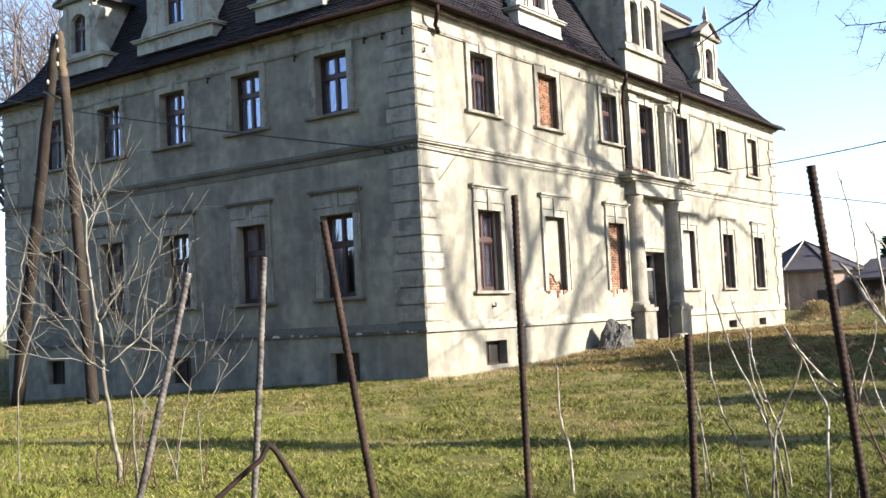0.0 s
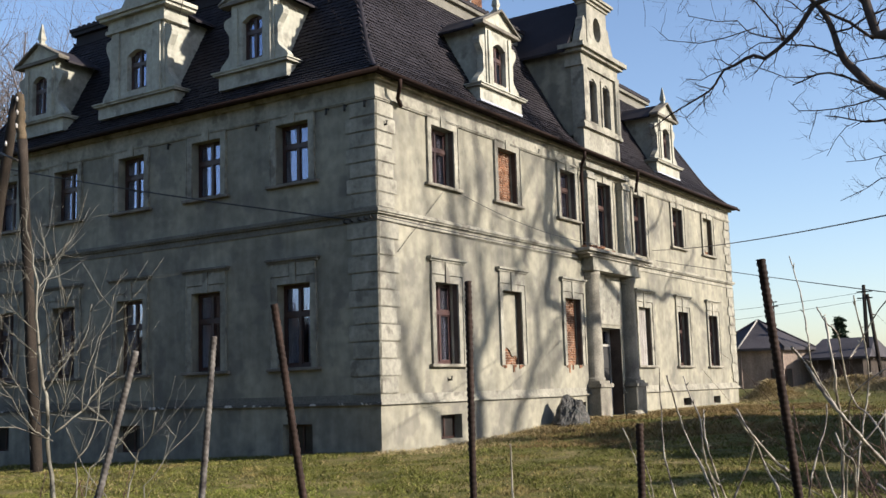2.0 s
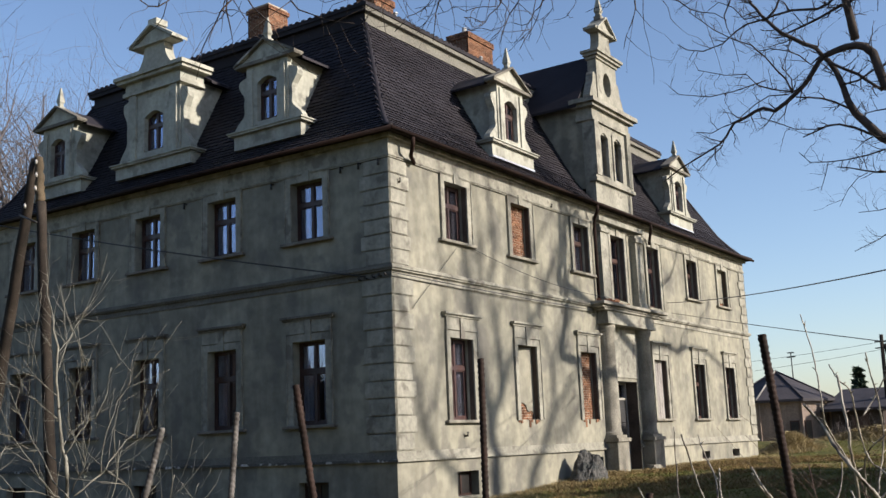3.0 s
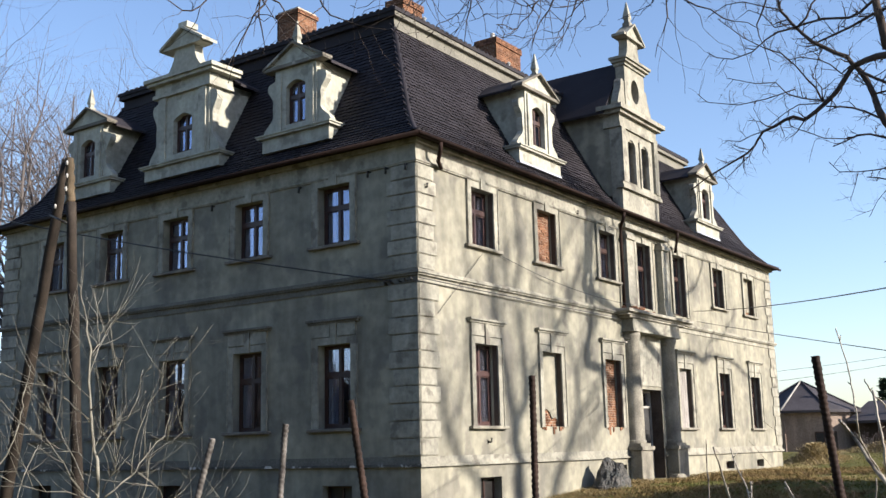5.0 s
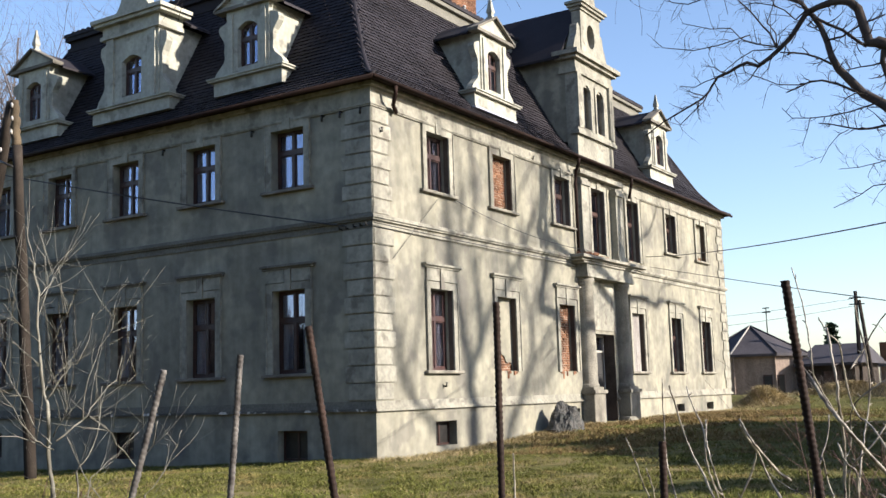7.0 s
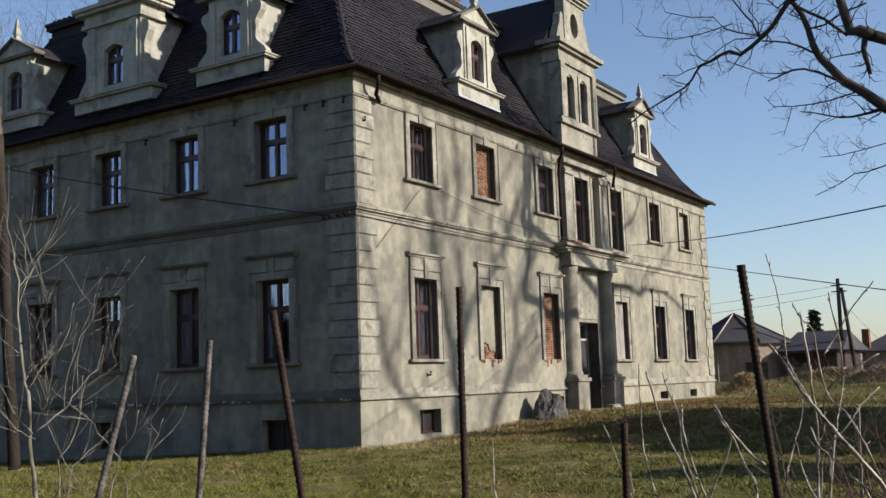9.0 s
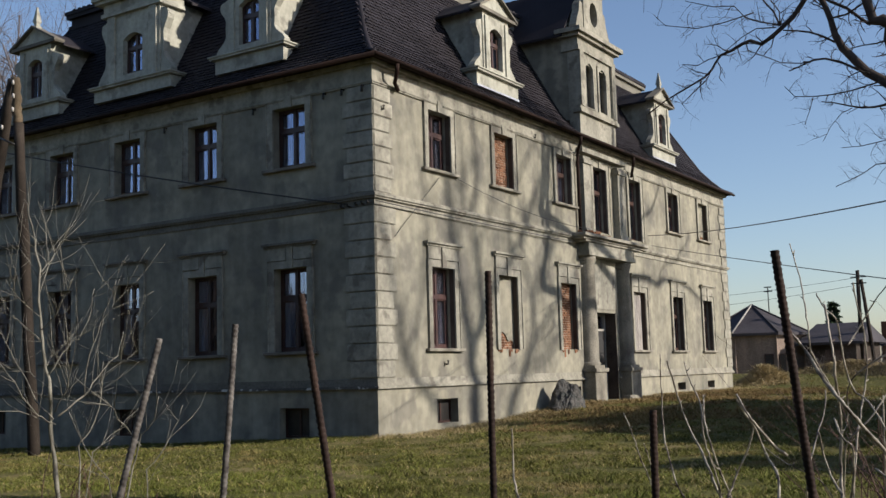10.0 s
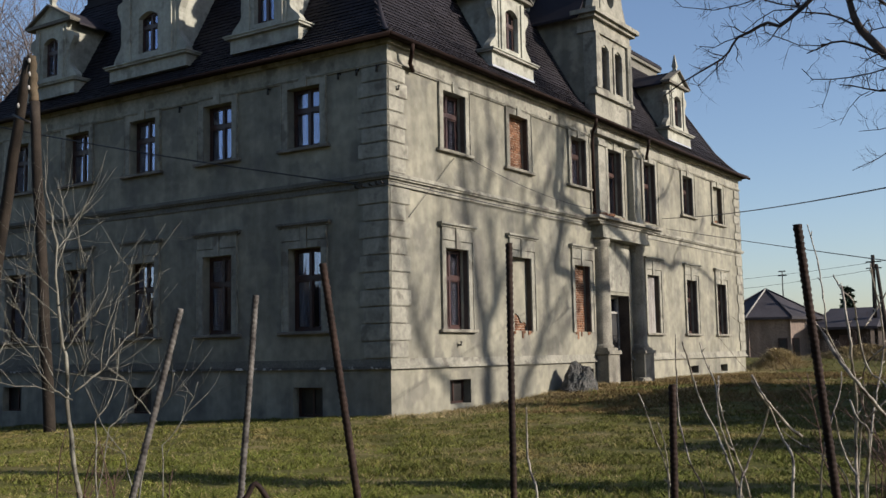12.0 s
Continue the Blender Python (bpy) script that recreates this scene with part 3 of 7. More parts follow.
for s in (0, 1):
    a = u0 + 0.14 + s * ((u1 - u0) / 2 - 0.05)
    for p, q in ((0.2, 0.85), (1.0, 1.55), (1.65, 2.15)):
        part("door_panel", facade(bevel(boxes((a, a + 0.78, -0.47, -0.435, z0 + p, z0 + q)), 0.012), 'B'), "door", door)
part("handle", facade(boxes(((u0 + u1) / 2 + 0.03, (u0 + u1) / 2 + 0.15, -0.46, -0.41, z0 + 1.02, z0 + 1.05)), 'B'), "zinc", door, "metal door handle")
# door jamb away from the sun, darkened in colour for its shade
part("reveal", facade(boxes((u1 - 0.006, u1 - 0.001, -0.41, -0.004, z0 + 0.02, z1 - 0.002)), 'B'), "reveal", manor, "dark brown door reveal lining with the shade in its colour")
part("threshold", facade(boxes((12.43, 14.49, -0.6, 0.02, 0.16, 0.45)), 'B'), "stone", manor)

# rubble left on the balcony slab
rng = random.Random(17)
brick_me = mesh_of("loose_brick", bevel(boxes((-0.06, 0.06, -0.125, 0.125, 0.0, 0.065)), 0.006), "brick")
for k in range(14):
    ob = tagged(new("loose_brick", brick_me), "loose red brick lying on the balcony slab", "brick", "loose bricks on the balcony")
    layer = 0 if k < 9 else 1
    ob.matrix_world = pose(0.18 + 0.26 * rng.random(), (11.25 + 0.29 * k if layer == 0 else 11.4 + 0.3 * (k - 9)), 6.091 + 0.067 * layer, 0, 0, rng.uniform(-40, 40))

# ---- mansard roof ----
PROFILE = [(-0.38, 9.48), (0.0, 9.66), (0.36, 10.02), (0.76, 10.52), (1.1, 11.12), (2.7, 14.05)]


def roof_slope(side, length, name, label):
    bm = bmesh.new()
    rows = [((-length + s, z, -s), (-s, z, -s)) if side == 'A' else ((s, z, -s), (length - s, z, -s)) for s, z in PROFILE]
    vs = [[bm.verts.new((a[0], a[2], a[1])), bm.verts.new((b[0], b[2], b[1]))] for a, b in rows]
    for p, q in zip(vs, vs[1:]):
        bm.faces.new((p[0], p[1], q[1], q[0]))
    wall_out(bm, side)
    return part(name, bm, "roof", manor, label)


def tile_grid(side, length):
    """Poses of all roof tiles of one slope: (u, v, z, tangent) row by row from the eaves."""
    pts = [Vector((s, z)) for s, z in PROFILE]
    out, a, seg, row = [], 0.0, 0, 0
    lens = [(q - p).length for p, q in zip(pts, pts[1:])]
    total = sum(lens)
    while a < total - 0.05:
        r, k = a, 0
        while k < len(lens) - 1 and r > lens[k]:
            r -= lens[k]
            k += 1
        d = (pts[k + 1] - pts[k]).normalized()
        p = pts[k] + d * r
        lo, hi = (-length + p.x, -p.x) if side == 'A' else (p.x, length - p.x)
        n = int((hi - lo) / 0.175)
        off = 0.0875 if row % 2 else 0.0
        for c in range(n + 1):
            u = lo + off + 0.175 * c
            if u < hi:
                out.append((u, -p.x, p.y, d, row, min(u - lo, hi - u)))
        a, row = a + 0.145, row + 1
    return out


def tile_shape():
    """Beaver-tail tile: (along u, up the slope, lift)."""
    w = 0.084
    return [(-w, 0.25, 0.012), (w, 0.25, 0.012), (w, 0.035, 0.052), (w * 0.55, 0.0, 0.056), (-w * 0.55, 0.0, 0.056), (-w, 0.035, 0.052),
            (w, 0.035, 0.010), (w * 0.55, 0.0, 0.010), (-w * 0.55, 0.0, 0.010), (-w, 0.035, 0.010)]


TILE_FACES = [(0, 1, 2, 3, 4, 5), (2, 6, 7, 3), (3, 7, 8, 4), (4, 8, 9, 5)]


def lay_tiles(side, length, slope):
    rng = random.Random(11 if side == 'A' else 12)
    shape, verts, faces, near = tile_shape(), [], [], []
    for u, v, z, d, row, edge in tile_grid(side, length):
        gap = u > -3.0 if side == 'A' else u < 3.0
        if gap and 4 <= row < 16 and edge > 0.1:
            near.append((u, v, z, d))
            continue
        jl, ja = rng.uniform(-0.006, 0.010), rng.uniform(-0.014, 0.014)
        n0 = len(verts)
        for a, b, lift in shape:
            lift += jl
            b += ja
            p = (u + a, v - d.x * b + d.y * lift, z + d.y * b + d.x * lift)
            verts.append(spot(side, *p))
        faces += [tuple(n0 + i for i in f) for f in TILE_FACES]
    me = bpy.data.meshes.new("roof_tiles")
    me.from_pydata(verts, [], faces)
    me.materials.append(M["tile"])
    tagged(part("roof_tiles", me, None, slope, "dark weathered beaver-tail roof tiles"), kind="stuff")
    cache = {}
    for u, v, z, d in near[:150]:
        k = round(math.degrees(math.atan2(d.y, d.x)))
        if k not in cache:
            tm = bpy.data.meshes.new("roof_tile")
            tm.from_pydata([spot(side, a, -d.x * b + d.y * h, d.y * b + d.x * h) for a, b, h in shape], [], TILE_FACES)
            tm.materials.append(M["tile_one"])
            cache[k] = tm
        part("roof_tile", cache[k], None, slope, at=spot(side, u, v + rng.uniform(0, 0.005), z))
    rest = near[150:]
    if rest:
        verts, faces = [], []
        for u, v, z, d in rest:
            n0 = len(verts)
            verts += [spot(side, u + a, v - d.x * b + d.y * h, z + d.y * b + d.x * h) for a, b, h in shape]
            faces += [tuple(n0 + i for i in f) for f in TILE_FACES]
        me = bpy.data.meshes.new("roof_tiles")
        me.from_pydata(verts, [], faces)
        me.materials.append(M["tile"])
        tagged(part("roof_tiles", me, None, slope), kind="stuff")


SLOPE_A = roof_slope('A', LA, "roof_slope_side", "steep dark tiled mansard slope in shade")
SLOPE_B = roof_slope('B', LB, "roof_slope_front", "steep dark tiled mansard slope in sun")
S0, Z0 = PROFILE[-1]
for ends in ((lambda s: (-LA + s, LB - s), lambda s: (-s, LB - s)), (lambda s: (-LA + s, s), lambda s: (-LA + s, LB - s))):
    bm = bmesh.new()
    vs = [[bm.verts.new((*ends[k](s), z)) for k in (0, 1)] for s, z in PROFILE]
    for a, b in zip(vs, vs[1:]):
        bm.faces.new((a[0], a[1], b[1], b[0]))
    part("roof_slope_back", bm, "tile", manor)
# upper low roof with its moulded edge
top_z, run = 17.3, 6.2
bm = bmesh.new()
c = [bm.verts.new(p) for p in ((-LA + S0 - 0.1, S0 - 0.1, 14.62), (-S0 + 0.1, S0 - 0.1, 14.62), (-S0 + 0.1, LB - S0 + 0.1, 14.62), (-LA + S0 - 0.1, LB - S0 + 0.1, 14.62))]
r0, r1 = bm.verts.new((-LA / 2, S0 + run, top_z)), bm.verts.new((-LA / 2, LB - S0 - run, top_z))
for f in ((c[0], c[1], r0), (c[1], c[2], r1, r0), (c[2], c[3], r1), (c[3], c[0], r0, r1)):
    bm.faces.new(f)
part("upper_roof", bm, "tile", manor, "low dark upper roof")
RIM = (-LA + S0, -S0, S0, LB - S0)
# shade put into colour: tile-dark runs on the two sides away from the sun
band("roof_edge_moulding", "ledge", [(14.0, 14.14, 0.10), (14.14, 14.40, 0.03), (14.40, 14.54, 0.16)], "moulding along the mansard edge, coloured darker on the shaded sides", RIM, ("tile", "ledge_dark", "ledge_dark", "tile"))
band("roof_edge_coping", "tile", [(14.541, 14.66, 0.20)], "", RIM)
bm = bmesh.new()
y = S0 + 0.2
while y < LB - S0:
    box(bm, -S0 - 0.04, -S0 + 0.17, y, y + 0.13, 14.66, 14.72)
    y += 0.26
x = -LA + S0 + 0.2
while x < -S0:
    box(bm, x, x + 0.13, S0 - 0.17, S0 + 0.04, 14.66, 14.72)
    x += 0.26
tagged(part("ridge_tiles", bm, "tile", manor), kind="stuff")
# hip caps
hip = [(-s, s, z + 0.05) for s, z in PROFILE]
part("hip_cap", tubes_mesh("hip_cap", [(hip, [0.075] * len(hip))], "tile", 8), None, manor)
hip = [(-s, LB - s, z + 0.05) for s, z in PROFILE]
part("hip_cap", tubes_mesh("hip_cap", [(hip, [0.075] * len(hip))], "tile", 8), None, manor)
hip = [(-LA + s, s, z + 0.05) for s, z in PROFILE]
part("hip_cap", tubes_mesh("hip_cap", [(hip, [0.075] * len(hip))], "tile", 8), None, manor)
# gutter and short downpipes
g = 0.44
part("gutter", tubes_mesh("gutter", [([(-LA - g, LB, 9.47), (-LA - g, -g, 9.47)], [0.055] * 2), ([(-LA - g, -g, 9.47), (g, -g, 9.47)], [0.055] * 2), ([(g, -g, 9.47), (g, LB + g, 9.47)], [0.055] * 2)], "rust", 10), None, manor, "rusty brown eaves gutter")
part("eaves_board", boxes((-LA - 0.40, 0.40, -0.40, 0.0, 9.471, 9.50), (0.0, 0.40, 0.001, LB + 0.40, 9.471, 9.50)), "rust", manor)
for pts in ([(0.42, 0.55, 9.42), (0.40, 0.56, 9.22), (0.22, 0.70, 8.98), (0.12, 0.98, 8.86)], [(0.42, 11.35, 9.42), (0.38, 11.37, 9.2), (0.2, 11.5, 9.0), (0.12, 11.62, 8.7), (0.12, 11.62, 6.2)], [(0.42, 15.9, 9.42), (0.38, 15.95, 9.2), (0.2, 16.2, 8.9), (0.12, 16.3, 8.75)]):
    part("downpipe", tubes_mesh("downpipe", [(pts, [0.055] * len(pts))], "rust", 10), None, manor, "broken rusty downpipe end")


# ---- dormers ----
def scroll(side_sign, x0, x1, z0, z1, n=14):
    """Outline of a side scroll that bulges out at the foot and the head."""
    out = []
    for i in range(n + 1):
        t = i / n
        w = (x1 - x0) * (0.50 + 0.38 * math.cos(2 * math.pi * t * 1.0) * (1 - 0.35 * t) + 0.10 * math.sin(5 * math.pi * t)) * (1 - 0.25 * t)
        out.append((side_sign * (x0 + max(0.05, w)), z0 + (z1 - z0) * t))
    return out


def reach(z):
    """Inset at which the roof stands at height z."""
    for (s0, a), (s1, b) in zip(PROFILE, PROFILE[1:]):
        if a <= z <= b:
            return s0 + (s1 - s0) * (z - a) / (b - a)
    return PROFILE[-1][0]


def cheeks(hw, v, z0, z1, s):
    """The side walls of a dormer, from its front back into the slope."""
    bm = bmesh.new()
    out = [(v, z0), (v, z1), (-reach(z1) - 0.15, z1), (-reach(z0) - 0.15, z0)]
    a = [bm.verts.new((s * hw, p, q)) for p, q in out]
    b = [bm.verts.new((s * (hw - 0.16), p, q)) for p, q in out]
    fs = [bm.faces.new(a), bm.faces.new(b[::-1])]
    for i in range(4):
        j = (i + 1) % 4
        fs.append(bm.faces.new((a[j], a[i], b[i], b[j])))
    bmesh.ops.recalc_face_normals(bm, faces=fs)
    return bm


def front_with_arch(hw, z0, z1, ww, wz0, wz1, v0, v1, n=8):
    """Front slab with a segment-arched opening at its middle (drawn as two halves)."""
    bm = bmesh.new()
    r = ww / 2
    rise = 0.16
    for s in (-1, 1):
        out = [(0, z1), (s * hw, z1), (s * hw, z0), (0, z0), (0, wz0), (s * r, wz0)]
        for i in range(n + 1):
            t = i / n
            out.append((s * r * (1 - t), wz1 - rise + rise * math.sin(t * math.pi / 2)))
        prism(bm, out, v0, v1)
    return bm


def finial(h, r):
    bm = bmesh.new()
    prof = [(0, r * 1.1), (0.16 * h, r * 1.1), (0.18 * h, r * 0.75), (0.28 * h, r * 0.7), (0.36 * h, r), (0.42 * h, r * 0.95), (1.0 * h, 0.02)]
    rings = [[bm.verts.new((q * math.cos(math.pi * (k + 0.5) / 2) * 1.3, q * math.sin(math.pi * (k + 0.5) / 2) * 1.3, z)) for k in range(4)] for z, q in prof]
    for a, b in zip(rings, rings[1:]):
        for k in range(4):
            bm.faces.new((a[k], a[(k + 1) % 4], b[(k + 1) % 4], b[k]))
    bm.faces.new(rings[-1])
    return bm


def gable_roof(hw, v, z, rise, over=0.14, thick=0.07, back=None):
    bm = bmesh.new()
    back = back if back is not None else -reach(min(z + rise, 14.0)) - 0.4
    for s in (-1, 1):
        a, b = (s * (hw + over), z - over * rise / hw), (0.0, z + rise)
        prism(bm, [a, b, (b[0], b[1] + thick), (a[0], a[1] + thick)], back, v)
    return bm


def dormer_window(side, d, ww, z0, z1, v, mat="frame"):
    h = z1 - z0
    part("window_frame", facade(sash(ww, h, v, 0.66, 0.055), side), mat, d, at=spot(side, 0, 0, z0))
    for a, b, p, q in pane_rows(ww, h, 0.66, 0.055):
        part("pane", facade(boxes((a - 0.01, b + 0.01, v - 0.04, v - 0.032, p - 0.01, q + 0.01)), side), "glass", d, at=spot(side, 0, 0, z0))
    part("dark_backing", facade(boxes((-ww / 2 - 0.2, ww / 2 + 0.2, v - 0.62, v - 0.6, -0.2, h + 0.3)), side), "room", d, at=spot(side, 0, 0, z0))


def small_dormer(side, u, v, label, glazed=True):
    hw = 0.80
    d = part("dormer", facade(front_with_arch(hw, 10.66, 12.62, 0.76, 10.86, 12.16, v - 0.22, v), side), "dormer", manor, label, at=spot(side, u))
    for s in (-1, 1):
        part("dormer_cheek", facade(cheeks(hw, v - 0.221, 10.16, 12.62, s), side), "dormer", d)
    part("dormer_base", facade(boxes((-1.28, 1.28, v - 0.9, v + 0.02, 10.15, 10.56), (-1.40, 1.40, v - 0.9, v + 0.14, 10.56, 10.62), (-1.44, 1.44, v - 0.9, v + 0.18, 10.62, 10.66)), side), "dormer", d, "stepped plaster dormer base")
    if side == 'B':
        part("flashing", facade(boxes((-1.29, 1.29, v - 0.3, v + 0.05, 10.10, 10.16)), side), "zinc", d)
    for s in (-1, 1):
        bm = bmesh.new()
        prism(bm, [(s * hw, 10.66)] + scroll(s, hw, 1.34, 10.66, 12.2) + [(s * hw, 12.3)], v - 0.26, v - 0.04)
        part("scroll", facade(bm, side), "dormer", d, "crumbling side scroll")
        part("strip", facade(boxes((s * 0.62 - 0.09, s * 0.62 + 0.09, v, v + 0.05, 10.66, 12.45)), side), "dormer", d)
    bm = bmesh.new()
    prism(bm, [(-1.1, 12.66), (1.1, 12.66), (0, 13.22)], v - 0.2, v + 0.03)
    ped = part("pediment", facade(bm, side), "dormer", d)
    bm = gable_roof(0.98, v + 0.16, 12.70, 0.52, 0.2, 0.07, v - 0.25)
    box(bm, -1.16, 1.16, v - 0.21, v + 0.13, 12.56, 12.66)
    part("pediment_cornice", facade(bm, side), "ledge", d)
    part("dormer_roof", facade(gable_roof(0.92, v - 0.26, 12.62, 0.55, 0.22, 0.07, -reach(13.2) - 0.3), side), "tile", d)
    bm = finial(0.80, 0.11)
    bmesh.ops.translate(bm, verts=bm.verts, vec=(0, v - 0.06, 13.16))
    part("finial", facade(bm, side), "dormer", d, "pointed stone finial")
    if glazed:
        dormer_window(side, d, 0.76, 10.86, 12.12, v - 0.16)
    else:
        part("dark_backing", facade(boxes((-0.6, 0.6, v - 0.5, v - 0.48, 10.7, 12.4)), side), "room", d)
    return d


small_dormer('A', -4.45, -0.30, "small shaded plaster dormer with pediment and scrolls")
small_dormer('A', -13.95, -0.30, "small shaded plaster dormer with pediment and scrolls")
small_dormer('B', 6.98, -0.30, "small sunlit plaster dormer with peeling scrolls")
small_dormer('B', 20.95, -0.30, "small sunlit plaster dormer with peeling scrolls")


def curved_neck(z0, z1, w0, w1, n=10):
    out = []
    for i in range(n + 1):
        t = i / n
        out.append((w1 + (w0 - w1) * (1 - t) ** 2.4, z0 + (z1 - z0) * t))
    return [(-a, b) for a, b in out] + [(a, b) for a, b in reversed(out)]


# side gable dormer
v = -0.28
d = part("gable_dormer", facade(front_with_arch(1.18, 10.62, 12.95, 0.86, 10.86, 12.12, v - 0.25, v), 'A'), "dormer", manor, "large shaded gable dormer with curved volute top", at=spot('A', -9.2))
for s in (-1, 1):
    part("dormer_cheek", facade(cheeks(1.18, v - 0.251, 10.18, 13.0, s), 'A'), "dormer", d)
part("dormer_base", facade(boxes((-1.70, 1.70, v - 0.9, v + 0.04, 10.15, 10.52), (-1.80, 1.80, v - 0.9, v + 0.15, 10.52, 10.58), (-1.84, 1.84, v - 0.9, v + 0.20, 10.58, 10.62)), 'A'), "dormer", d)
for s in (-1, 1):
    bm = bmesh.new()
    prism(bm, [(s * 1.18, 10.62)] + scroll(s, 1.18, 1.66, 10.62, 12.6) + [(s * 1.18, 12.7)], v - 0.3, v - 0.05)
    part("scroll", facade(bm, 'A'), "dormer", d)
    part("strip", facade(boxes((s * 0.92 - 0.16, s * 0.92 + 0.16, v, v + 0.07, 10.62, 12.78)), 'A'), "dormer", d)
part("dormer_cornice", facade(boxes((-1.32, 1.32, v - 0.9, v + 0.12, 12.78, 12.9), (-1.26, 1.26, v - 0.9, v + 0.06, 12.9, 13.2), (-1.50, 1.50, v - 1.0, v + 0.22, 13.2, 13.3), (-1.58, 1.58, v - 1.0, v + 0.30, 13.3, 13.42)), 'A'), "dormer", d)
bm = bmesh.new()
prism(bm, curved_neck(13.42, 14.32, 0.92, 0.46), v - 0.35, v)
part("volute_gable", facade(bm, 'A'), "dormer", d, "curved volute gable neck")
bm = bmesh.new()
prism(bm, [(-0.80, 14.40), (0.80, 14.40), (0, 14.86)], v - 0.35, v + 0.05)
part("pediment", facade(bm, 'A'), "dormer", d)
bm = gable_roof(0.80, v + 0.18, 14.42, 0.48, 0.2, 0.09, v - 0.45)
box(bm, -0.86, 0.86, v - 0.4, v + 0.12, 14.30, 14.40)
box(bm, -0.2, 0.2, v - 0.35, v + 0.1, 14.93, 15.12)
part("pediment_cornice", facade(bm, 'A'), "dormer", d)
part("dormer_roof", facade(gable_roof(1.34, v - 0.95, 13.05, 0.75, 0.22, 0.08, -3.2), 'A'), "tile", d)
dormer_window('A', d, 0.86, 10.86, 12.10, v - 0.17)

# front gable
v = 0.02
uc = 13.72
d = part("front_gable", facade(boxes((-1.52, 1.52, v - 0.4, v, 9.5, 10.75), (-1.52, -0.98, v - 0.4, v, 10.75, 12.75), (-0.14, 0.14, v - 0.4, v, 10.75, 12.75), (0.98, 1.52, v - 0.4, v, 10.75, 12.75), (-0.98, -0.14, v - 0.4, v - 0.001, 12.35, 12.75), (0.14, 0.98, v - 0.4, v - 0.001, 12.35, 12.75)), 'B'), "trim", manor, "tall sunlit stepped gable with oculus and twin windows", at=spot('B', uc))
for s in (-1, 1):
    part("gable_cheek", facade(cheeks(1.52, v - 0.401, 10.28, 13.45, s), 'B'), "plaster", d)
part("gable_ledge", facade(boxes((-1.64, 1.64, v - 0.2, v + 0.12, 10.50, 10.62), (-1.6, 1.6, v - 0.2, v + 0.07, 10.62, 10.74)), 'B'), "trim", d)
for s in (-1, 1):
    part("strip", facade(boxes((s * 1.36 - 0.16, s * 1.36 + 0.16, v, v + 0.10, 10.74, 12.75)), 'B'), "trim", d)
    dw = part("twin_window", facade(front_with_arch(0.42, 10.76, 12.50, 0.62, 10.80, 12.42, v - 0.06, v + 0.05), 'B'), "trim", d, at=spot('B', s * 0.56 - 0.12))
    part("dark_backing", facade(boxes((-0.42, 0.42, v - 0.45, v - 0.41, 10.75, 12.7)), 'B'), "room", dw)
    part("pane", facade(boxes((-0.36, 0.36, v - 0.2, v - 0.19, 10.78, 12.4)), 'B'), "glass", dw)
part("gable_cornice", facade(boxes((-1.6, 1.6, v - 0.6, v + 0.08, 12.75, 12.9), (-1.56, 1.56, v - 0.6, v + 0.04, 12.9, 13.22), (-1.76, 1.76, v - 0.7, v + 0.18, 13.22, 13.34), (-1.90, 1.90, v - 0.7, v + 0.30, 13.34, 13.5)), 'B'), "trim", d)
bm = bmesh.new()
for s in (-1, 1):
    r, n = 0.46, 16
    out = [(0, 15.25), (s * 0.84, 15.25), (s * 0.84, 13.5), (0, 13.5), (0, 14.42 - r)]
    out += [(s * r * 0.72 * math.sin(math.pi * i / n), 14.42 - r * math.cos(math.pi * i / n)) for i in range(1, n + 1)]
    prism(bm, out, v - 0.35, v)
up = part("oculus_stage", facade(bm, 'B'), "trim", d, "gable stage with oval oculus")
part("oculus_backing", facade(boxes((-0.7, 0.7, v - 0.36, v - 0.352, 13.7, 15.1)), 'B'), "room", d)
for s in (-1, 1):
    bm = bmesh.new()
    prism(bm, [(s * 0.84, 13.5), (s * 1.42, 13.5), (s * 1.43, 13.75), (s * 1.30, 14.05), (s * 1.15, 14.3), (s * 1.10, 14.6), (s * 1.0, 14.72), (s * 0.84, 14.6)], v - 0.32, v - 0.04)
    part("scroll", facade(bm, 'B'), "trim", d)
part("upper_cornice", facade(boxes((-0.9, 0.9, v - 0.4, v + 0.06, 15.25, 15.36), (-1.0, 1.0, v - 0.45, v + 0.15, 15.36, 15.46), (-1.08, 1.08, v - 0.5, v + 0.22, 15.46, 15.56)), 'B'), "trim", d)
bm = bmesh.new()
prism(bm, curved_neck(15.56, 16.4, 0.62, 0.44), v - 0.34, v)
part("neck", facade(bm, 'B'), "trim", d)
bm = bmesh.new()
prism(bm, [(-0.66, 16.5), (0.66, 16.5), (0, 16.98)], v - 0.34, v + 0.04)
part("pediment", facade(bm, 'B'), "trim", d)
bm = gable_roof(0.64, v + 0.16, 16.5, 0.5, 0.14, 0.08, v - 0.42)
box(bm, -0.92, 0.92, v - 0.4, v + 0.12, 16.4, 16.5)
part("pediment_cornice", facade(bm, 'B'), "trim", d)
bm = finial(1.0, 0.14)
bmesh.ops.translate(bm, verts=bm.verts, vec=(0, v - 0.15, 17.0))
part("finial", facade(bm, 'B'), "trim", d)
bm = gable_roof(1.66, v - 0.42, 13.5, 2.1, 0.22, 0.09, -9.0)
part("gable_roof", facade(bm, 'B'), "tile", d, "dark cross roof behind the gable")
bm = bmesh.new()
prism(bm, [(-1.64, 13.4), (1.64, 13.4), (0, 15.5)], v - 0.7, v - 0.45)
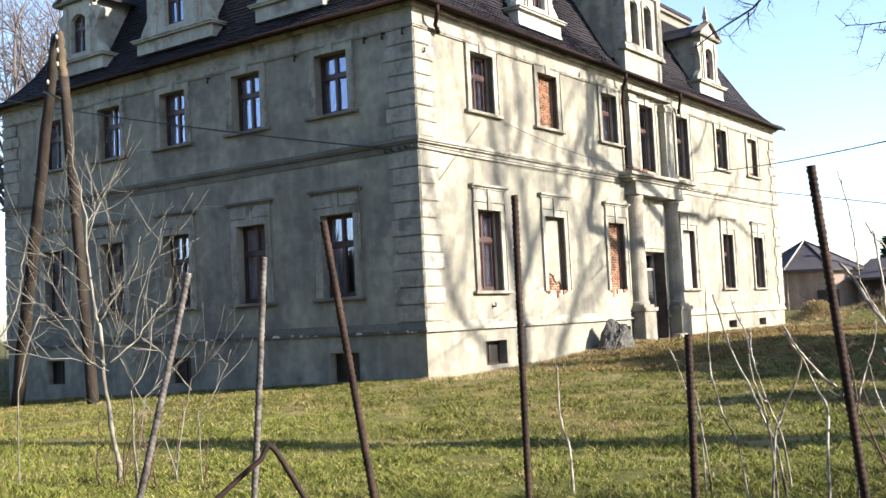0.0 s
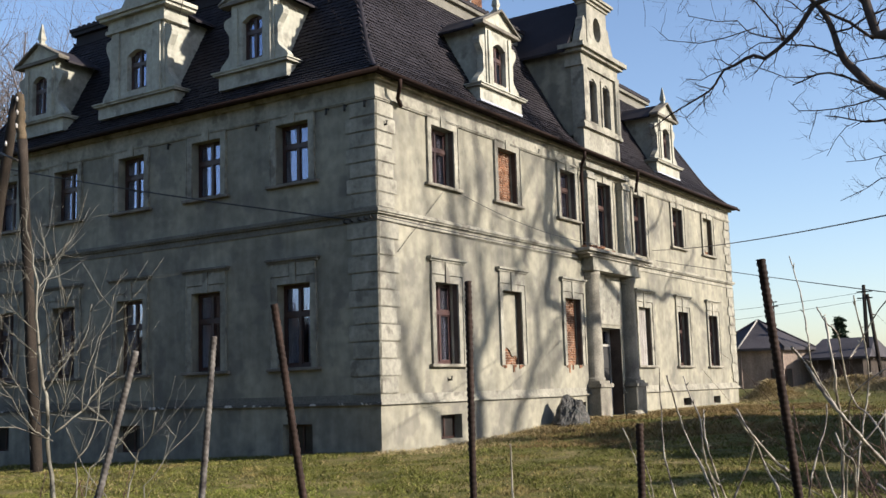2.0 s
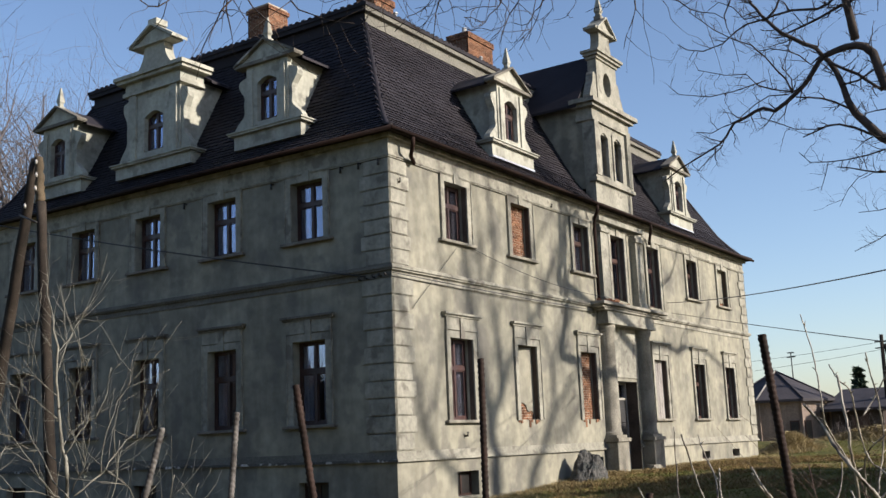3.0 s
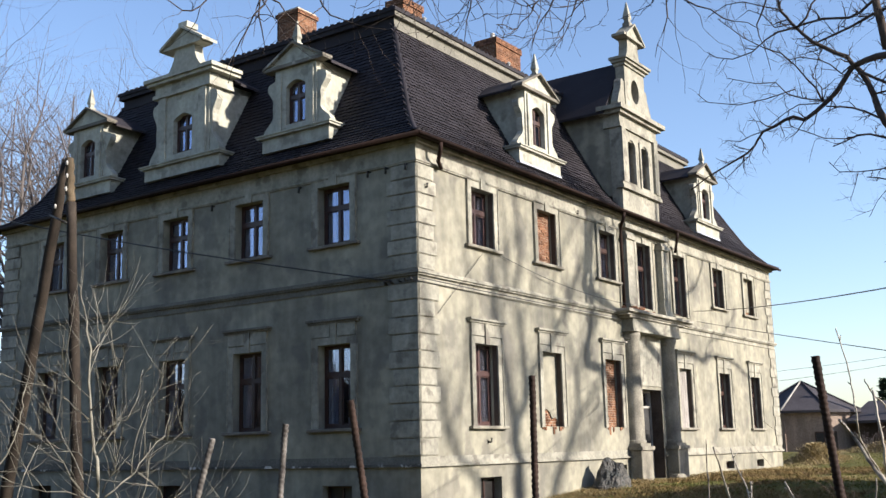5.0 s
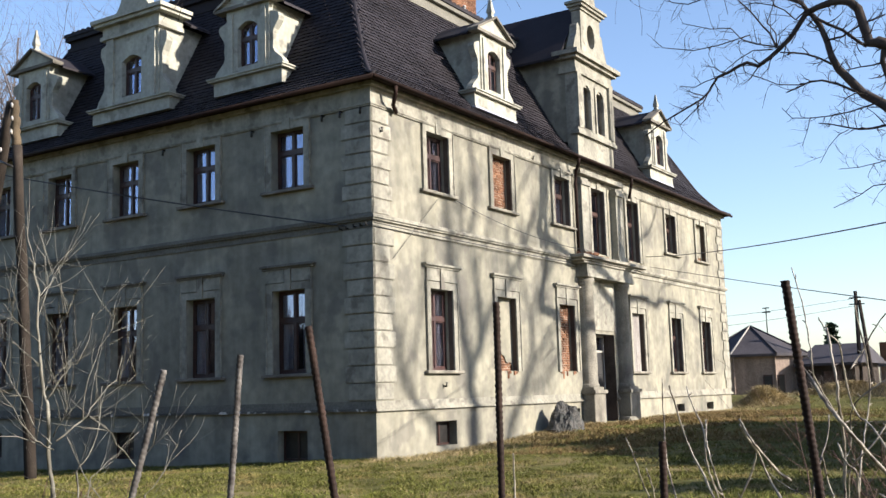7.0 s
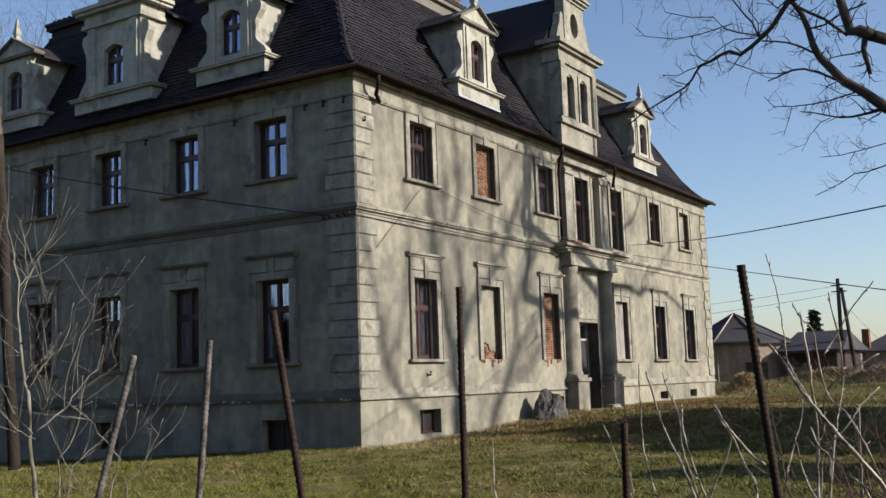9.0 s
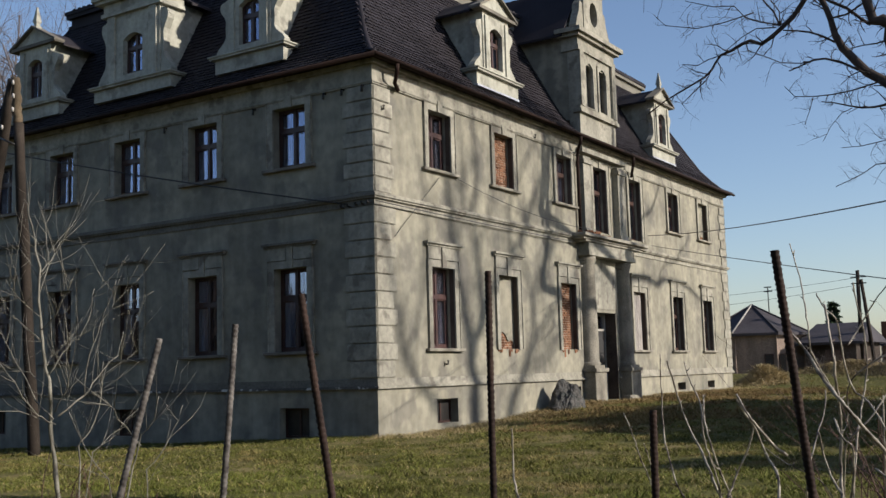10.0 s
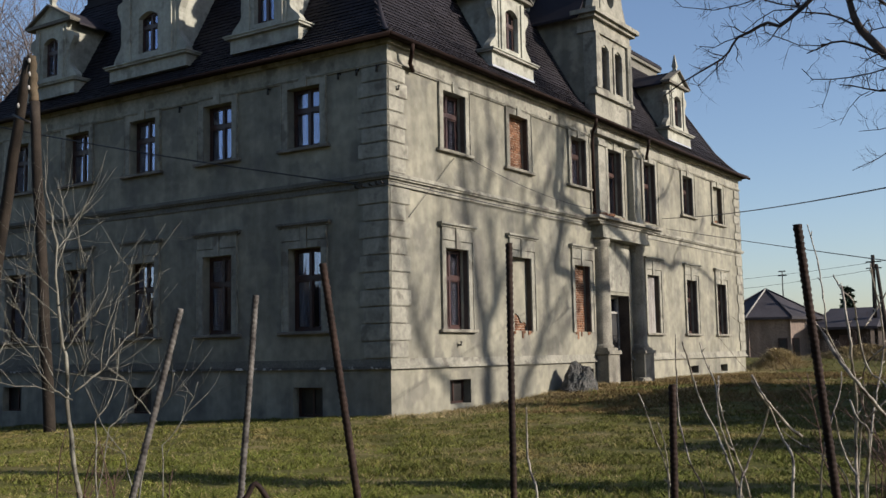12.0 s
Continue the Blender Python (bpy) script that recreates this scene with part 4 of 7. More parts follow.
part("gable_back", facade(bm, 'B'), "plaster", d)


# ---- chimneys ----
def chimney(x0, x1, y0, y1, z0, z1, pots):
    bm = bmesh.new()
    rng = random.Random(int(z1 * 10))
    z, row = z0, 0
    while z < z1 - 0.1:
        o = 0.05 if z > z1 - 0.32 else 0.0
        for p0, p1, horizontal, q, s in ((x0 - o, x1 + o, True, y0 - o, -1), (x0 - o, x1 + o, True, y1 + o, 1), (y0 - o, y1 + o, False, x0 - o, -1), (y0 - o, y1 + o, False, x1 + o, 1)):
            a = p0 - (0.13 if row % 2 else 0)
            while a < p1:
                b0, b1 = max(a, p0), min(a + 0.25, p1)
                if b1 - b0 > 0.03:
                    q0, q1 = sorted((q, q - s * 0.06))
                    if horizontal:
                        box(bm, b0, b1 - 0.012, q0, q1, z, z + 0.066)
                    else:
                        box(bm, q0, q1, b0, b1 - 0.012, z, z + 0.066)
                a += 0.262
        z, row = z + 0.078, row + 1
    c = part("chimney", bm, "brick", manor, "red brick chimney stack")
    part("chimney_core", boxes((x0 + 0.012, x1 - 0.012, y0 + 0.012, y1 - 0.012, z0, z1 - 0.02)), "mortar", c)
    for px, py in pots:
        part("chimney_pot", tubes_mesh("chimney_pot", [([(px, py, z1 - 0.02), (px, py, z1 + 0.22)], [0.1, 0.09])], "ceramic", 10), None, c, "grimy pale chimney pot")


chimney(-5.0, -4.1, 10.75, 12.5, 14.6, 16.75, ((-4.4, 11.0),))
chimney(-9.75, -8.75, 5.0, 6.0, 15.0, 17.2, ())
chimney(-5.6, -4.9, 6.1, 7.2, 15.0, 16.9, ())
for y, z in ((4.6, 14.7), (9.7, 14.7)):
    part("vent_pipe", tubes_mesh("vent_pipe", [([(-2.95, y, z - 0.1), (-2.95, y, z + 0.35)], [0.05, 0.05]), ([(-2.95, y, z + 0.35), (-2.95, y, z + 0.42)], [0.09, 0.02])], "zinc", 8), None, manor)

# ---- trees ----
def grow(rng, out, p, d, length, r, level, droop=0.0, spread=0.75, kids=(5, 5, 5, 4), max_level=3, keep=None, kink=1.0):
    """A wandering tapered branch and its children; rows of (level, points, radii)."""
    n = max(4, int(length / (0.45 if level < 2 else 0.22)))
    n = min(n, 12)
    pts, rad, d = [Vector(p)], [r], Vector(d).normalized()
    for i in range(n):
        wob = Vector((rng.gauss(0, 1), rng.gauss(0, 1), rng.gauss(0, 1))) * (0.16 * kink if level else 0.06)
        d = (d + wob + Vector((0, 0, 0.05 - droop * (i / n)))).normalized()
        pts.append(pts[-1] + d * (length / n))
        rad.append(max(min(0.004, r * 0.4), r * (1 - 0.78 * (i + 1) / n)))
    if keep is None or all(keep(q) for q in pts):
        out.append((level, pts, rad))
    else:
        return
    if level >= max_level:
        return
    for k in range(kids[level]):
        t = rng.uniform(0.35 if level == 0 else 0.22, 0.98)
        i = min(n - 1, int(t * n))
        axis_d = (pts[i + 1] - pts[i]).normalized()
        side = axis_d.cross(Vector((rng.gauss(0, 1), rng.gauss(0, 1), rng.gauss(0, 1)))).normalized()
        nd = axis_d * (1 - spread * rng.uniform(0.5, 1)) + side * spread
        nd.z += 0.12 if droop == 0 else -0.1
        grow(rng, out, pts[i], nd, length * rng.uniform(0.42, 0.68), rad[i] * rng.uniform(0.45, 0.7), level + 1, droop, spread, kids, max_level, keep, kink)


def tree_parts(name, rows, mat, label, category="tree", group="", at=(0, 0, 0)):
    t = thing(name, label, category, group)
    for lv, nm, sides in ((0, "trunk", 9), (1, "limb", 6), (2, "crown", 4)):
        tubes = [(p, r) for l, p, r in rows if (l == lv if lv < 2 else l >= 2)]
        if not tubes:
            continue
        if nm == "crown":
            tagged(part("crown", tubes_mesh("crown", tubes, mat, sides), None, t, "bare leafless twigs"), kind="stuff")
        else:
            for p, r in tubes:
                part(nm, tubes_mesh(nm, [(p, r)], mat, sides), None, t)
    return t


def root(x, y):
    return Vector((x, y, ground_z(x, y) - 0.15))


# the broad tree before the entrance, whose boughs reach over the lawn
rng = random.Random(21)
BOUGHS = []
BOUGHS.append(([(10.48, 11.97, 11.42), (10.11, 11.94, 11.65), (9.87, 11.98, 11.68), (9.74, 12.04, 12.24), (9.62, 12.06, 12.82), (9.41, 12.01, 13.07), (9.22, 11.95, 13.14), (8.86, 11.95, 13.17), (8.48, 12.00, 13.13), (8.15, 12.05, 13.05)], 0.186, 0.084))
BOUGHS.append(([(8.16, 12.01, 13.04), (8.02, 12.06, 12.95), (7.81, 12.04, 12.66), (7.55, 11.98, 12.30), (7.23, 11.94, 12.03), (6.88, 11.96, 11.80), (6.50, 12.03, 11.63), (6.33, 12.06, 11.72), (6.15, 12.03, 11.81), (5.90, 11.96, 11.73), (5.56, 11.94, 11.58), (5.18, 11.98, 11.50), (4.96, 12.04, 11.27), (4.85, 12.06, 11.11), (4.62, 12.01, 10.89), (4.25, 11.95, 10.71), (3.75, 11.95, 10.51), (3.23, 12.00, 10.32), (2.59, 12.05, 9.99)], 0.086, 0.019))
BOUGHS.append(([(10.70, 11.94, 9.14), (10.32, 11.99, 9.52), (9.99, 12.08, 9.85), (9.55, 12.12, 10.19), (9.24, 12.08, 10.62), (8.92, 12.02, 11.05), (8.75, 12.00, 11.47), (8.63, 12.05, 12.03), (8.47, 12.11, 12.54), (8.28, 12.11, 12.91), (8.15, 12.06, 13.06)], 0.173, 0.073))
BOUGHS.append(([(8.74, 11.94, 11.23), (8.36, 12.01, 11.52), (7.98, 12.09, 11.74), (7.61, 12.11, 11.86), (7.19, 12.06, 11.95)], 0.037, 0.023))
BOUGHS.append(([(9.35, 11.98, 10.26), (8.88, 12.07, 10.59), (8.40, 12.12, 10.82), (8.04, 12.10, 10.85), (7.67, 12.04, 10.71), (7.29, 12.04, 10.61)], 0.042, 0.018))
BOUGHS.append(([(8.43, 11.98, 10.78), (8.05, 12.05, 10.81), (7.67, 12.08, 10.80), (7.06, 12.04, 10.92), (6.64, 11.98, 11.17), (6.08, 11.98, 11.49)], 0.021, 0.011))
BOUGHS.append(([(10.68, 12.04, 9.16), (10.10, 12.10, 9.11), (9.70, 12.09, 9.08), (9.35, 12.07, 9.11), (9.01, 12.06, 9.22), (8.54, 12.12, 9.41), (8.17, 12.17, 9.51)], 0.046, 0.014))
BOUGHS.append(([(9.95, 11.98, 9.80), (9.10, 12.09, 9.69), (8.49, 12.16, 9.68), (7.94, 12.16, 9.71), (7.40, 12.10, 9.79), (7.11, 12.10, 10.16)], 0.024, 0.011))
BOUGHS.append(([(7.98, 12.01, 9.70), (7.86, 12.00, 9.30), (7.65, 12.05, 8.83)], 0.013, 0.008))
BOUGHS.append(([(9.09, 11.95, 9.12), (8.78, 11.98, 9.02), (8.43, 12.08, 8.71), (8.13, 12.17, 8.26)], 0.014, 0.008))
BOUGHS.append(([(10.61, 11.95, 8.11), (10.03, 12.02, 8.03), (9.25, 12.16, 7.97), (8.63, 12.29, 8.02)], 0.016, 0.009))
BOUGHS.append(([(10.56, 11.94, 7.45), (9.93, 12.07, 7.34), (9.60, 12.21, 7.37), (9.15, 12.29, 7.13), (8.40, 12.24, 6.84)], 0.022, 0.010))
BOUGHS.append(([(8.32, 11.94, 12.82), (8.73, 12.03, 12.52), (9.12, 12.13, 12.27), (9.49, 12.17, 11.88), (9.75, 12.12, 11.62)], 0.047, 0.047))
BOUGHS.append(([(8.65, 11.95, 12.00), (9.13, 11.96, 12.03), (9.61, 12.04, 12.30), (10.37, 12.11, 12.50)], 0.032, 0.028))
BOUGHS.append(([(10.28, 11.95, 11.02), (9.93, 11.97, 10.97), (9.51, 12.06, 11.01), (9.13, 12.14, 11.01)], 0.028, 0.014))
BOUGHS.append(([(10.33, 12.01, 11.72), (10.19, 11.99, 11.05), (10.32, 12.03, 10.28)], 0.112, 0.056))
BOUGHS.append(([(8.17, 11.97, 13.02), (7.97, 12.03, 13.40), (7.63, 12.06, 13.61), (7.22, 12.02, 13.94), (6.98, 11.96, 14.11), (6.74, 11.94, 14.41), (6.56, 11.99, 14.66), (6.37, 12.05, 14.91), (6.21, 12.06, 15.21), (6.05, 12.01, 15.43), (6.03, 11.95, 15.74), (5.99, 11.95, 16.23)], 0.076, 0.038))
BOUGHS.append(([(10.09, 11.98, 14.59), (9.40, 12.02, 14.70), (8.83, 12.02, 14.56), (8.23, 11.95, 14.32), (7.71, 11.89, 14.16), (7.17, 11.89, 14.04)], 0.057, 0.029))
BOUGHS.append(([(8.96, 11.97, 15.03), (8.50, 12.02, 14.74), (8.15, 12.04, 14.65), (7.38, 11.99, 14.80), (6.85, 11.93, 14.76), (6.31, 11.91, 14.70), (5.93, 11.96, 14.71), (5.52, 12.02, 14.59), (5.02, 12.03, 14.27), (4.36, 11.98, 14.16), (3.84, 11.92, 14.32), (3.52, 11.92, 14.59)], 0.048, 0.013))
BOUGHS.append(([(7.11, 12.06, 12.11), (6.94, 12.04, 12.61), (6.71, 12.00, 12.93), (6.38, 12.00, 13.47), (5.94, 12.05, 14.01), (5.38, 12.11, 14.35), (4.74, 12.11, 14.86), (3.93, 12.06, 15.73)], 0.034, 0.012))
BOUGHS.append(([(7.10, 11.98, 12.13), (6.47, 12.05, 12.37), (6.02, 12.08, 12.62), (5.70, 12.04, 13.06), (5.06, 11.98, 13.15), (4.12, 11.98, 13.55)], 0.025, 0.011))
BOUGHS.append(([(6.34, 11.94, 12.67), (5.30, 11.99, 12.56), (4.43, 12.05, 12.57), (3.36, 12.05, 12.89), (3.06, 12.00, 13.23)], 0.019, 0.011))
BOUGHS.append(([(6.16, 11.94, 15.41), (5.61, 11.98, 15.67), (4.85, 12.03, 16.08), (4.27, 12.02, 16.13), (3.68, 11.97, 15.87)], 0.022, 0.011))
BOUGHS.append(([(6.58, 11.94, 14.73), (6.84, 12.02, 14.98), (7.03, 12.11, 15.44), (7.44, 12.14, 15.82), (7.82, 12.09, 16.36)], 0.039, 0.020))
BOUGHS.append(([(5.19, 11.95, 11.49), (4.77, 11.94, 11.42), (4.40, 12.00, 11.31), (3.87, 12.05, 11.46)], 0.019, 0.012))
BOUGHS.append(([(4.88, 11.95, 11.08), (4.69, 11.95, 10.77), (4.21, 12.02, 10.45), (3.78, 12.08, 10.15)], 0.019, 0.011))
BOUGHS.append(([(7.14, 11.94, 12.07), (7.13, 12.00, 12.56), (6.87, 12.07, 13.00), (7.08, 12.08, 13.52), (7.22, 12.03, 13.95)], 0.023, 0.013))
BOUGHS.append(([(8.08, 11.98, 13.08), (7.75, 12.06, 12.90), (7.42, 12.10, 13.30), (7.09, 12.07, 13.52), (6.58, 12.01, 13.71), (6.12, 12.01, 13.72)], 0.029, 0.012))
BOUGHS.append(([(7.01, 11.95, 12.05), (6.39, 11.94, 12.14), (5.91, 12.00, 11.97), (5.31, 12.05, 11.63)], 0.021, 0.011))
BOUGHS.append(([(6.40, 11.94, 14.87), (5.84, 11.98, 14.89), (5.48, 12.03, 15.43), (5.02, 12.02, 15.74), (4.64, 11.97, 15.52)], 0.022, 0.010))
BOUGHS.append(([(9.17, 11.95, 13.36), (9.10, 11.95, 14.11), (8.98, 12.02, 14.90), (8.92, 12.08, 15.86)], 0.142, 0.123))
b = root(12.6, 18.5)
rows = [(0, [b, b + Vector((0.05, 0.0, 3.0)), b + Vector((-0.1, -0.1, 6.5)), Vector((12.4, 18.3, 10.3)), Vector((12.5, 18.5, 14.0)), Vector((12.4, 18.6, 18.0))], [0.40, 0.34, 0.30, 0.24, 0.14, 0.05])]
for low, mid, end, r in ((Vector((12.5, 18.4, 7.3)), Vector((11.7, 15.2, 9.0)), Vector(BOUGHS[2][0][0]), 0.17), (Vector((12.4, 18.3, 10.2)), Vector((11.4, 14.6, 11.2)), Vector(BOUGHS[0][0][0]), 0.18)):
    rows.append((1, [low, low.lerp(mid, 0.5) + Vector((0.1, 0, 0.2)), mid, mid.lerp(end, 0.5) + Vector((0.05, 0, 0.12)), end], [r * 1.1, r * 1.05, r, r, r]))


def side_twigs(rng, rows, pts, rad, count, length, lift=0.0, kids=(0, 0, 4, 3)):
    """Crooked twigs along a bough."""
    for i in range(1, len(pts)):
        seg = (pts[i] - pts[i - 1])
        for q in range(int(count * seg.length + rng.random())):
            dd = seg.normalized()
            side = dd.cross(Vector((rng.gauss(0, 1), rng.gauss(0, 1), rng.gauss(0, 1)))).normalized()
            grow(rng, rows, pts[i].lerp(pts[i - 1], rng.random()), dd * 0.7 + side + Vector((0, 0, lift)), length * rng.uniform(0.5, 1.3), min(rad[i] * 0.5, 0.022) + 0.004, 2, 0.0, 0.7, kids, 3, kink=2.0)


for pts, r0, r1 in BOUGHS:
    pts = [Vector(p) for p in pts]
    rad = [r0 + (r1 - r0) * i / (len(pts) - 1) for i in range(len(pts))]
    rows.append((1, pts, rad))
    side_twigs(rng, rows, pts, rad, 3.6, 0.8, 0.1)
tree_parts("bare_tree", rows, "bark", "large bare dark-barked tree with low crooked boughs")


def plain_tree(x, y, height, r, seed, mat="bark", kids=(9, 6, 6, 4), levels=3, lean=(0, 0), keep=None, label="bare leafless tree with spreading crown", group="", trunk=0.42, kink=1.0):
    rng = random.Random(seed)
    rows = []
    b = root(x, y)
    pts = [b + Vector((lean[0] * t + 0.1 * math.sin(5 * t), lean[1] * t, height * trunk * t)) for t in (0, 0.25, 0.5, 0.75, 1)]
    rows.append((0, pts, [r * 1.15, r, r * 0.92, r * 0.86, r * 0.8]))
    for k in range(kids[0]):
        a = 2 * math.pi * (k + rng.random() * 0.6) / kids[0]
        p = pts[-1].lerp(pts[-2], rng.random() * 0.9)
        grow(rng, rows, p, (math.cos(a), math.sin(a), rng.uniform(0.9, 2.0)), height * rng.uniform(0.38, 0.60), r * rng.uniform(0.38, 0.6), 1, 0.0, 0.75, (0, kids[1], kids[2], kids[3]), levels, keep, kink)
    return tree_parts("bare_tree", rows, mat, label, group=group)


# the tree beside the lawn whose long bough hangs over the view
rng = random.Random(8)
rows = []
b = root(17.6, -8.2)
rows.append((0, [b, b + Vector((0.1, 0, 3)), b + Vector((0, 0.2, 6.2)), b + Vector((-0.3, 0.4, 9))], [0.5, 0.42, 0.36, 0.28]))
bough = [Vector(p) for p in ((17.3, -7.9, 8.0), (14.4, -6.6, 9.0), (11.2, -6.1, 9.2), (8.7, -6.8, 9.35), (6.7, -7.9, 9.45), (5.2, -9.0, 9.35), (3.8, -10.2, 9.15))]
rows.append((1, bough, [0.17, 0.14, 0.11, 0.085, 0.06, 0.04, 0.02]))
HANGING = []
HANGING.append(([(8.99, -8.75, 8.09), (8.84, -8.83, 7.89), (8.69, -8.91, 7.69), (8.62, -8.95, 7.53), (8.47, -9.04, 7.33), (8.30, -9.14, 7.22)], 0.0135, 0.0046))
HANGING.append(([(9.58, -8.45, 8.03), (9.41, -8.49, 7.89), (9.25, -8.53, 7.72), (9.08, -8.57, 7.54), (8.95, -8.59, 7.39), (8.82, -8.62, 7.33), (8.67, -8.66, 7.40)], 0.0135, 0.0046))
HANGING.append(([(8.77, -8.87, 7.98), (8.79, -8.91, 7.54), (8.76, -8.98, 7.28), (8.67, -9.08, 7.06), (8.54, -9.21, 6.96)], 0.0077, 0.0039))
HANGING.append(([(9.68, -8.40, 7.93), (9.50, -8.50, 7.74), (9.29, -8.62, 7.67), (9.06, -8.76, 7.60), (8.89, -8.86, 7.65), (8.79, -8.93, 7.62)], 0.0077, 0.0039))
HANGING.append(([(10.21, -8.17, 7.86), (10.09, -8.14, 7.57), (9.91, -8.14, 7.46), (9.74, -8.13, 7.50)], 0.0077, 0.0039))
HANGING.append(([(9.58, -8.45, 7.78), (9.61, -8.48, 7.51), (9.51, -8.57, 7.33), (9.60, -8.58, 7.25)], 0.0062, 0.0035))
HANGING.append(([(9.05, -8.72, 7.37), (8.97, -8.82, 7.15), (8.85, -8.94, 6.95)], 0.0058, 0.0035))
HANGING.append(([(9.04, -8.72, 7.35), (8.98, -8.67, 7.15), (8.91, -8.62, 7.08), (8.82, -8.59, 7.20)], 0.0062, 0.0035))
HANGING.append(([(8.65, -8.93, 7.57), (8.46, -9.07, 7.56), (8.26, -9.21, 7.50), (8.14, -9.30, 7.58), (7.95, -9.45, 7.46)], 0.0077, 0.0039))
HANGING.append(([(8.47, -9.04, 7.33), (8.36, -9.15, 7.39), (8.27, -9.26, 7.39), (8.37, -9.25, 7.25), (8.53, -9.21, 7.18)], 0.0062, 0.0035))
HANGING.append(([(10.33, -8.12, 7.81), (10.32, -8.05, 7.62), (10.24, -8.01, 7.58), (10.17, -7.96, 7.64)], 0.0062, 0.0035))
HANGING.append(([(9.28, -8.60, 7.68), (9.31, -8.58, 7.43), (9.16, -8.66, 7.32), (9.06, -8.71, 7.33)], 0.0058, 0.0035))
HANGING.append(([(8.06, -9.29, 8.12), (7.91, -9.45, 7.76), (7.77, -9.61, 7.50), (7.64, -9.77, 7.40), (7.54, -9.91, 7.17)], 0.0093, 0.0039))
HANGING.append(([(8.33, -9.12, 8.10), (8.09, -9.21, 7.84), (7.81, -9.31, 7.67), (7.55, -9.42, 7.66)], 0.0077, 0.0039))
HANGING.append(([(7.53, -9.65, 8.10), (7.38, -9.73, 7.81), (7.24, -9.82, 7.61), (7.10, -9.90, 7.58), (7.03, -9.94, 7.38)], 0.0093, 0.0039))
HANGING.append(([(7.88, -9.41, 7.62), (7.81, -9.54, 7.34), (7.72, -9.69, 7.15), (7.67, -9.82, 7.16)], 0.0062, 0.0035))
HANGING.append(([(7.08, -9.98, 8.11), (6.89, -10.07, 7.92), (6.71, -10.17, 7.77), (6.50, -10.29, 7.80)], 0.0077, 0.0039))
for pts, r0, r1 in HANGING:
    pts = [Vector(p) for p in pts]
    fine = [pts[0].lerp(min(bough, key=lambda q: (q - pts[0]).length), 0.9), pts[0].lerp(pts[0] + Vector((0.1, 0.1, 0.6)), 0.6), pts[0]]
    for j in range(len(pts) - 1):
        fine += [pts[j].lerp(pts[j + 1], 0.5) + Vector((rng.gauss(0, 0.02), rng.gauss(0, 0.02), rng.gauss(0, 0.02))), pts[j + 1]]
    rad = [r0 + (r1 - r0) * i / (len(fine) - 1) for i in range(len(fine))]
    rows.append((2, fine, rad))
    side_twigs(rng, rows, fine[2:], rad[2:], 2.2, 0.45, 0.0, (0, 0, 1, 0))
for i in range(2, len(bough)):
    for q in range(5):
        p = bough[i].lerp(bough[i - 1], rng.random())
        grow(rng, rows, p, (rng.gauss(0, 0.7), rng.gauss(0, 0.7), -0.9), rng.uniform(1.3, 2.6), 0.022, 2, 0.2, 0.8, (0, 0, 5, 3), 3, kink=1.5)
for k in range(6):
    a = k * 1.05
    grow(rng, rows, rows[0][1][-1], (math.cos(a), math.sin(a), 1.6), 6.5, 0.16, 1, 0.0, 0.75, (0, 5, 5, 4), 3, keep=lambda q: q.x > 15.5)
tree_parts("bare_tree", rows, "bark", "bare tree with a long bough of drooping twigs")


def sunward(x, u, z):
    """A point at x metres before the front that shades the spot (u, z) of the front wall."""
    k = x / SUN_DIR.x
    return Vector((x, u + SUN_DIR.y * k, z + SUN_DIR.z * k))


def shading_tree(x, base, stem_r, limbs, seed, label, count, length):
    """A bare tree beside the lawn; its limbs are laid out by the shade that they throw on the front."""
    rng = random.Random(seed)
    rows = []
    first = sunward(x, *limbs[0][0][0])
    b = root(first.x + base[0], first.y + base[1])
    rows.append((0, [b, b.lerp(first, 0.35) + Vector((0.1, 0.15, 0)), b.lerp(first, 0.7) + Vector((-0.05, 0.1, 0)), first], [stem_r * 1.3, stem_r * 1.1, stem_r, stem_r * 0.9]))
    for k, (trace, r0, r1) in enumerate(limbs):
        pts = [sunward(x + 0.5 * math.sin(k * 1.9) * min(1, i / 3), u, z) for i, (u, z) in enumerate(trace)]
        n = len(pts) - 1
        fine = [pts[0]]
        for i in range(n):
            for q in (0.5, 1.0):
                fine.append(pts[i].lerp(pts[i + 1], q) + Vector((rng.gauss(0, 0.05), rng.gauss(0, 0.05), rng.gauss(0, 0.05))))
        rad = [(1.25 if k == 0 else 1.0) * (r0 + (r1 - r0) * i / (len(fine) - 1)) for i in range(len(fine))]
        rows.append((1, fine, rad))
        side_twigs(rng, rows, fine, rad, count, length, 0.3)
    tree_parts("bare_tree", rows, "bark", label, group="trees along the lawn")


